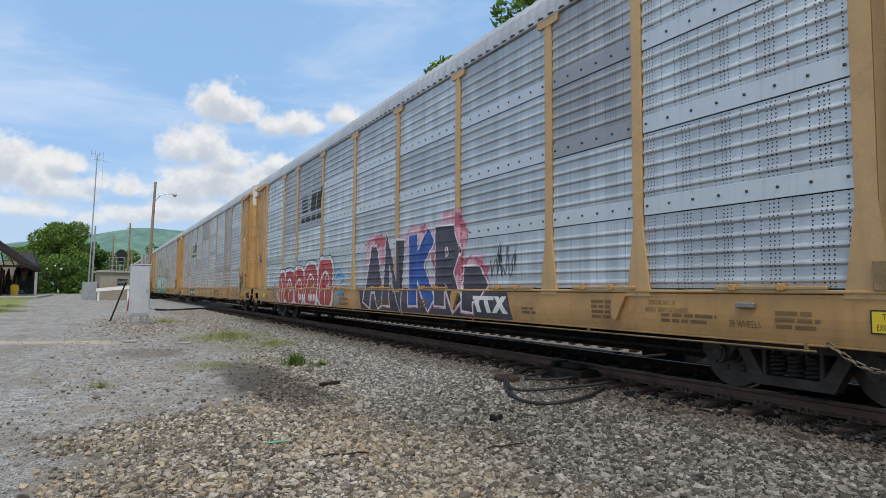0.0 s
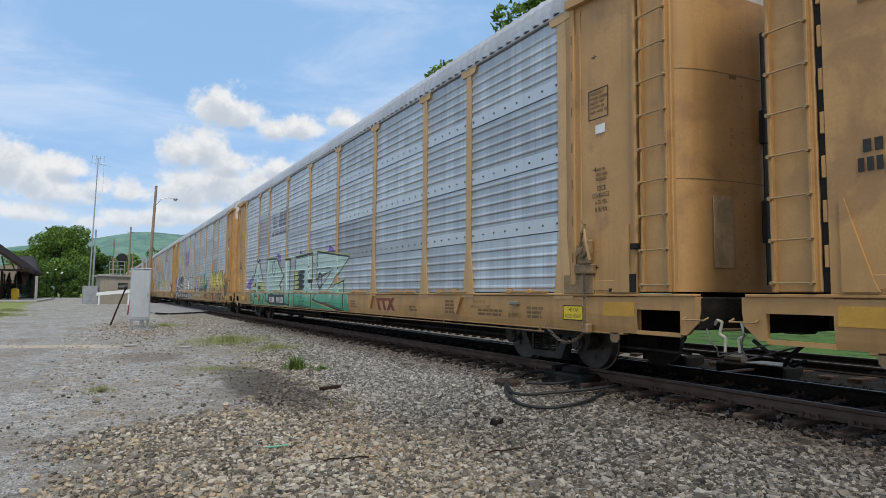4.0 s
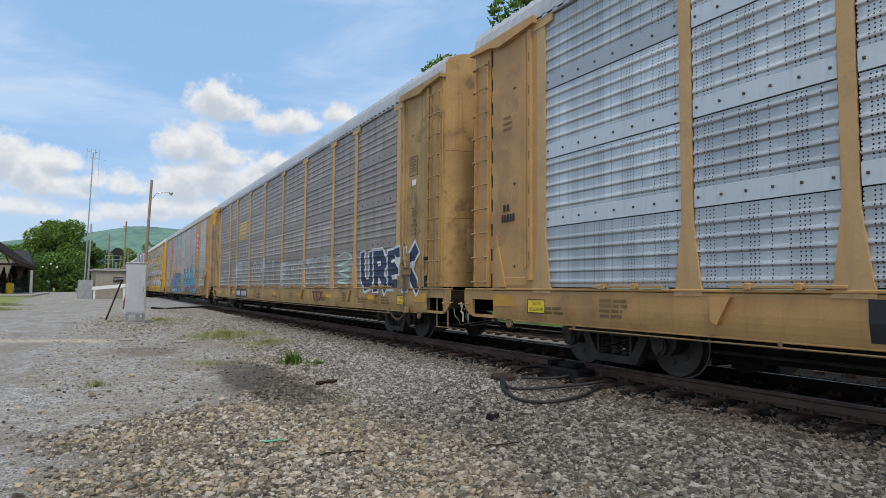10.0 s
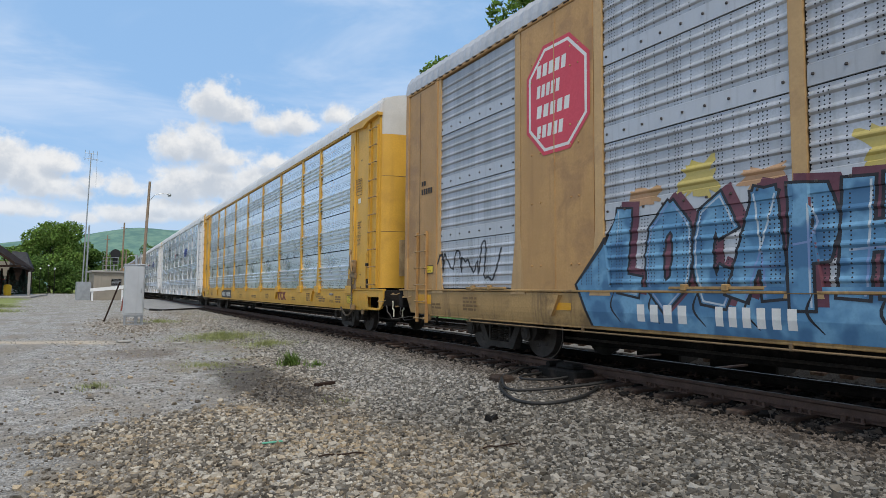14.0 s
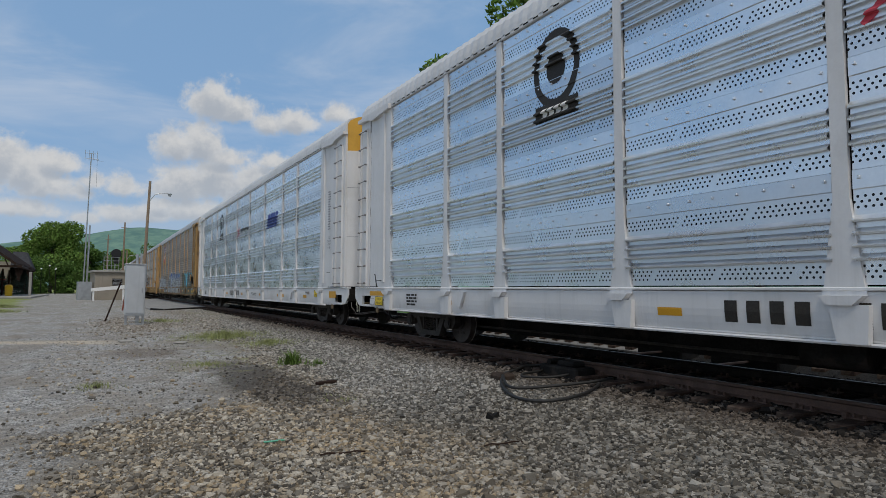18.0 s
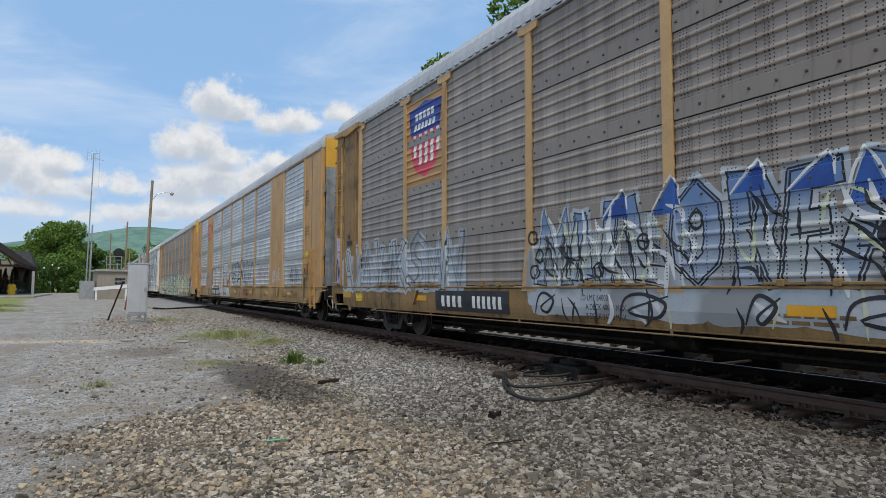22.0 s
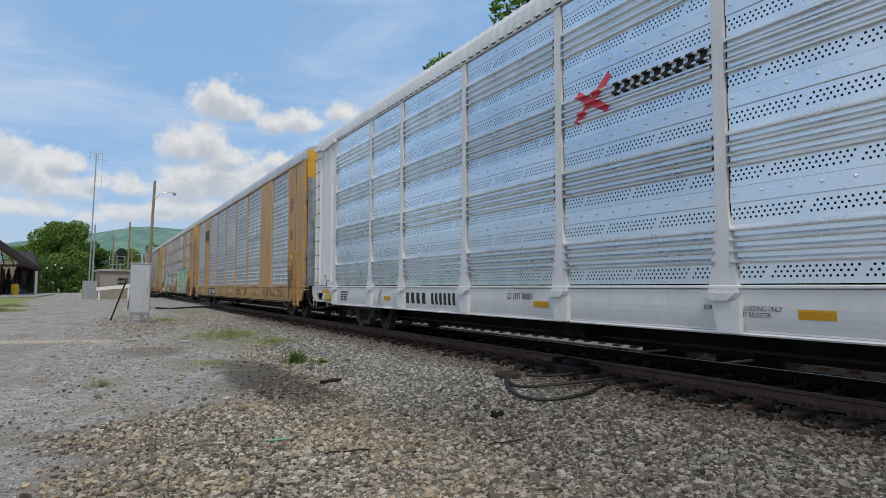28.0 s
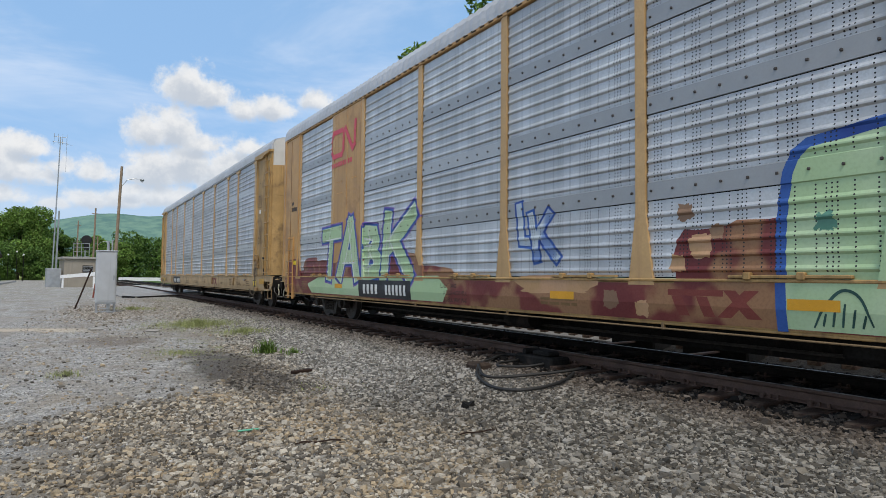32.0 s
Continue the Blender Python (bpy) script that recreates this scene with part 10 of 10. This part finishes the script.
    s[11].lay("graffiti", word("OKPE", 5.95, 4.75, 1.7, 2.2, -0.012, random.Random(89), 1.2), S["white"], 3)
    s[11].lay("graffiti", scrawl(3.6, 2.3, 1.65, 2.3, random.Random(90), 0.028, 24), S["black"], 2)
    s[11].lay("graffiti", scrawl(26.0, 25.6, 2.3, 2.9, random.Random(91), 0.03, 14), S["violet"], 3)
    # pale green band
    s[12].lay("graffiti", cloud(25.4, 9.4, 1.1, 2.35, random.Random(92), 0.35), S["khaki"], 0)
    s[12].lay("graffiti", cloud(9.6, 1.5, 1.1, 2.4, random.Random(97), 0.12), S["khaki"], 1)
    s[12].lay("graffiti_edge", [([(1.7, 1.3), (1.15, 1.35), (1.25, 2.2), (1.6, 2.36)], [(0, 1, 2, 3)])], S["khaki"], 1)
    for k, (y, top, tone) in enumerate(((9.1, 2.75, "khaki"), (8.4, 2.6, "khaki"), (7.6, 2.68, "lilac"), (6.4, 2.62, "khaki"), (5.5, 2.78, "lilac"), (4.0, 2.7, "khaki"), (3.4, 2.66, "lilac"), (2.9, 2.8, "khaki"), (2.45, 2.85, "lilac"))):
        s[12].lay("graffiti_spike", [([(y + 0.38, 2.2), (y - 0.3, 2.2), (y - 0.22, top - 0.2), (y - 0.02, top), (y + 0.2, top - 0.25)], [(0, 1, 2, 3, 4)])], S[tone], 0)
    for pts in (((9.1, 2.0), (8.8, 2.25), (8.3, 2.1)), ((7.9, 1.95), (7.3, 2.2), (6.9, 2.0)), ((6.6, 2.5), (6.2, 2.0), (5.9, 2.3)), ((6.0, 1.55), (5.7, 1.9), (5.2, 1.95)), ((3.6, 2.0), (3.3, 2.2), (3.1, 2.05))):
        s[12].lay("graffiti_mark", [ribbon(pts, 0.13)], S["black"], 3)
    for L, R, z1 in ((5.2, 4.75, 1.8), (2.75, 2.15, 2.25)):
        s[12].lay("graffiti_shade", lump(L, R, 1.5, z1, random.Random(int(L * 10)), 0.0, 0.1), S["sheet_ghost"], 3)
    s[12].lay("graffiti_patch", lump(1.42, 1.0, 1.5, 2.1, random.Random(99), 0.0, 0.0, 0.1), S["lilac"], 2)
    s[12].lay("graffiti_base", rect(25.6, 10.0, 0.80, 1.34), S["khaki"], 0)
    s[12].lay("graffiti_base", rect(10.0, 1.2, 0.80, 1.34), S["khaki_dark"], 0)
    piece(s[12], tuple((ch, 17.4 - 1.22 * k, 16.1 - 1.22 * k, 1.1, 2.45 + 0.1 * (k % 2), 0.12 if k % 2 else -0.05) for k, ch in enumerate("SENMSK")), 0.3, S["khaki"], S["black"], 0.035, S["cyan"], 0.07, S["black"], (0.1, -0.05), inner=(S["white"], 0.03))
    tag(s[12], "MCHROKS", 24.8, 17.8, 1.25, 2.2, S["lime"], S["black"], 96, S["ice"], None, 1.5, 0.0, 0.10, 0.03)
    # dark emblem on the wide panel
    s[14].lay("emblem", blocks(21.8, 20.25, 4.42, 5.12, 3, 0.12, 0.12), M["ink"], 2)
    s[14].lay("emblem_lettering", bars(20.9, 20.2, 4.25, 4.33, 1, random.Random(5), 0.7), M["ink"], 2)
    # light green letters on maroon clouds
    s[15].lay("graffiti_cloud", cloud(25.6, 16.0, 1.2, 2.15, random.Random(101), 0.5), S["maroon"], 0)
    s[15].lay("graffiti_cloud", cloud(11.35, 9.9, 1.2, 2.5, random.Random(102), 0.5), S["maroon"], 0)
    s[15].lay("graffiti_cloud", cloud(3.75, 1.75, 1.2, 2.7, random.Random(104), 0.45), S["maroon"], 0)
    s[15].lay("graffiti_base", rect(25.8, 0.6, 1.02, 1.47), S["maroon"], 0)
    s[15].lay("graffiti_base", blob(14.2, 12.6, 1.3, 1.56, random.Random(108), 40, 0.3), S["brownish"], 1)
    for k, (y, z, r) in enumerate(((11.2, 2.3, 0.1), (11.0, 1.9, 0.14), (10.8, 2.05, 0.08), (11.3, 1.7, 0.1), (3.2, 1.9, 0.12), (2.6, 2.2, 0.14), (3.6, 2.4, 0.1), (2.3, 1.7, 0.1), (12.3, 1.25, 0.12), (11.8, 1.15, 0.1))):
        s[15].lay("graffiti_spot", blob(y + r, y - r, z - r, z + r, random.Random(109 + k), 20, 0.3), S["brownish"] if k % 2 else S["umber"], 1)
    # one broad green body with a blue rim, cut into letters by blue slivers
    rim = smooth_line([(10.10, 1.03), (10.10, 2.05), (9.95, 2.78), (9.5, 2.9), (8.85, 2.98), (8.34, 3.0), (7.72, 2.80), (7.1, 2.94), (6.12, 3.0), (5.76, 2.72), (5.3, 2.95), (4.74, 3.03), (4.66, 2.88), (4.4, 3.0), (4.02, 3.03), (3.72, 2.88), (3.55, 2.6), (3.48, 2.29), (3.49, 1.81), (3.58, 1.03)], 3)
    ys = [10.1 - 0.055 * k for k in range(121)]
    tops = [float(np.interp(-y, [-p[0] for p in rim[3:-3]], [p[1] for p in rim[3:-3]])) for y in ys]
    # the wide panel in its middle is not punched
    for a, b, mat in ((0, 68, S["dubba"]), (68, 102, S["dubba_plain"]), (102, 120, S["dubba"])):
        n = b - a + 1
        s[15].lay("graffiti", [(list(zip(ys[a:b + 1], tops[a:b + 1])) + [(y, 1.03) for y in ys[a:b + 1]], [(k, k + 1, n + k + 1, n + k) for k in range(n - 1)])], mat, 2)
    s[15].lay("letter_outline", [ribbon(rim, 0.105)], S["blue"], 3)
    slivers = (((8.78, 2.9), (8.74, 2.6), (8.72, 2.3), (8.84, 1.9), (8.92, 1.56), 0.17), ((7.72, 2.8), (7.60, 2.5), (7.58, 2.1), (7.66, 1.6), 0.10), ((6.52, 2.72), (6.58, 2.5), (6.66, 2.25), (6.74, 2.05), 0.24),
               ((6.72, 1.66), (6.76, 1.4), (6.82, 1.03), 0.27), ((7.76, 1.52), (7.86, 1.03), 0.14), ((5.72, 2.48), (5.66, 2.33), (5.72, 2.16), 0.08), ((5.92, 1.98), (5.76, 1.88), (5.72, 2.04), 0.07), ((5.74, 1.80), (5.54, 1.78), (5.6, 1.6), 0.09),
               ((4.80, 2.68), (4.66, 2.72), (4.60, 2.5), (4.64, 2.1), 0.22), ((4.69, 1.82), (4.70, 1.4), (4.74, 1.03), 0.23), ((8.96, 1.48), (9.02, 1.04), 0.10))
    for *path, wide in slivers:
        s[15].lay("letter_gap", brush(path, wide, 5, 0.75), S["blue"], 4)
    s[15].lay("letter_gap", brush([(5.76, 2.75), (5.8, 2.62), (5.75, 2.55)], 0.1, 4, 0.2), S["blue"], 4)
    for y, z, q in ((9.69, 2.08, 0.09), (8.21, 2.67, 0.11), (7.21, 2.17, 0.08), (6.26, 2.23, 0.08), (5.48, 2.71, 0.11), (4.96, 1.96, 0.12), (4.04, 2.37, 0.14)):
        s[15].lay("graffiti_spot", blob(y + q, y - q, z - q, z + q, random.Random(int(90 * y)), 14, 0.45), S["leaf"], 4)
    for a, b in ((9.8, 9.3), (7.9, 7.05), (5.9, 5.0), (4.0, 3.6)):
        # drawn arches with rays along the sill
        arch = [(a, 1.06), (a - 0.2 * (a - b), 1.26), ((a + b) / 2, 1.42), (b + 0.2 * (a - b), 1.36), (b, 1.10)]
        s[15].lay("graffiti_line", brush(arch, 0.03, 5, 0.5), S["dark_green"], 5)
        for k in range(1, 6):
            y = a + (b - a) * k / 6
            s[15].lay("graffiti_line", brush([(y, 1.08), (y - 0.03, 1.3 - 0.05 * abs(k - 3))], 0.022, 3, 0.8), S["dark_green"], 5)
    s[15].lay("graffiti_text", text_line("2020", 4.28, 1.58, 0.13), S["navy_soft"], 5)
    s[15].lay("graffiti_base", [([(23.7, 1.3), (22.8, 1.5), (16.6, 1.55), (16.2, 1.3), (16.4, 1.05), (23.4, 1.05)], [(0, 1, 2, 3, 4, 5)])], S["dubba"], 1)
    piece(s[15], (("T", 22.75, 21.2, 1.35, 2.85, 0.1), ("A", 21.5, 19.95, 1.35, 3.05, 0.1), ("B", 20.05, 18.95, 1.4, 2.75, 0.0), ("K", 19.1, 17.3, 1.35, 3.05, 0.15)), 0.36, S["dubba"], S["blue"], 0.05, S["violet"], 0.03, inner=(S["white"], 0.03))
    piece(s[15], (("L", 14.25, 13.75, 2.0, 2.72, -0.1), ("K", 13.95, 13.3, 1.75, 2.55, -0.2)), 0.13, S["ice"], S["blue"], 0.04)

    for side in sides:
        side.dry()


paint_train()



# ---- what moves ----
def motions():
    times = [2.0 * k for k in range(17)]
    for root, spec, length in CARS:
        walk(root, [(t, pose(TRACK_X, spec["front"] + length / 2 - rolled(t), 0)) for t in times])
    # wheels turn while they pass the camera; 0.42 m is their radius
    for wheel, ay, front, y in WHEELS:
        hub = RAIL_TOP + 0.42
        near = [k for k in range(0, 32 * FPS + 1) if -4.0 < front + y - rolled(k / FPS) < 22.0]
        rows = []
        if near:
            first, last = near[0], near[-1]
            turn = lambda k: math.degrees(rolled(k / FPS) - rolled(first / FPS)) / 0.42
            if first > 0:
                rows.append((0.0, pose(0, ay, hub)))
            rows += [(k / FPS, pose(0, ay, hub, turn(k))) for k in near]
            if last < 32 * FPS:
                rows.append((32.0, pose(0, ay, hub, turn(last))))
            walk(wheel, rows)


motions()
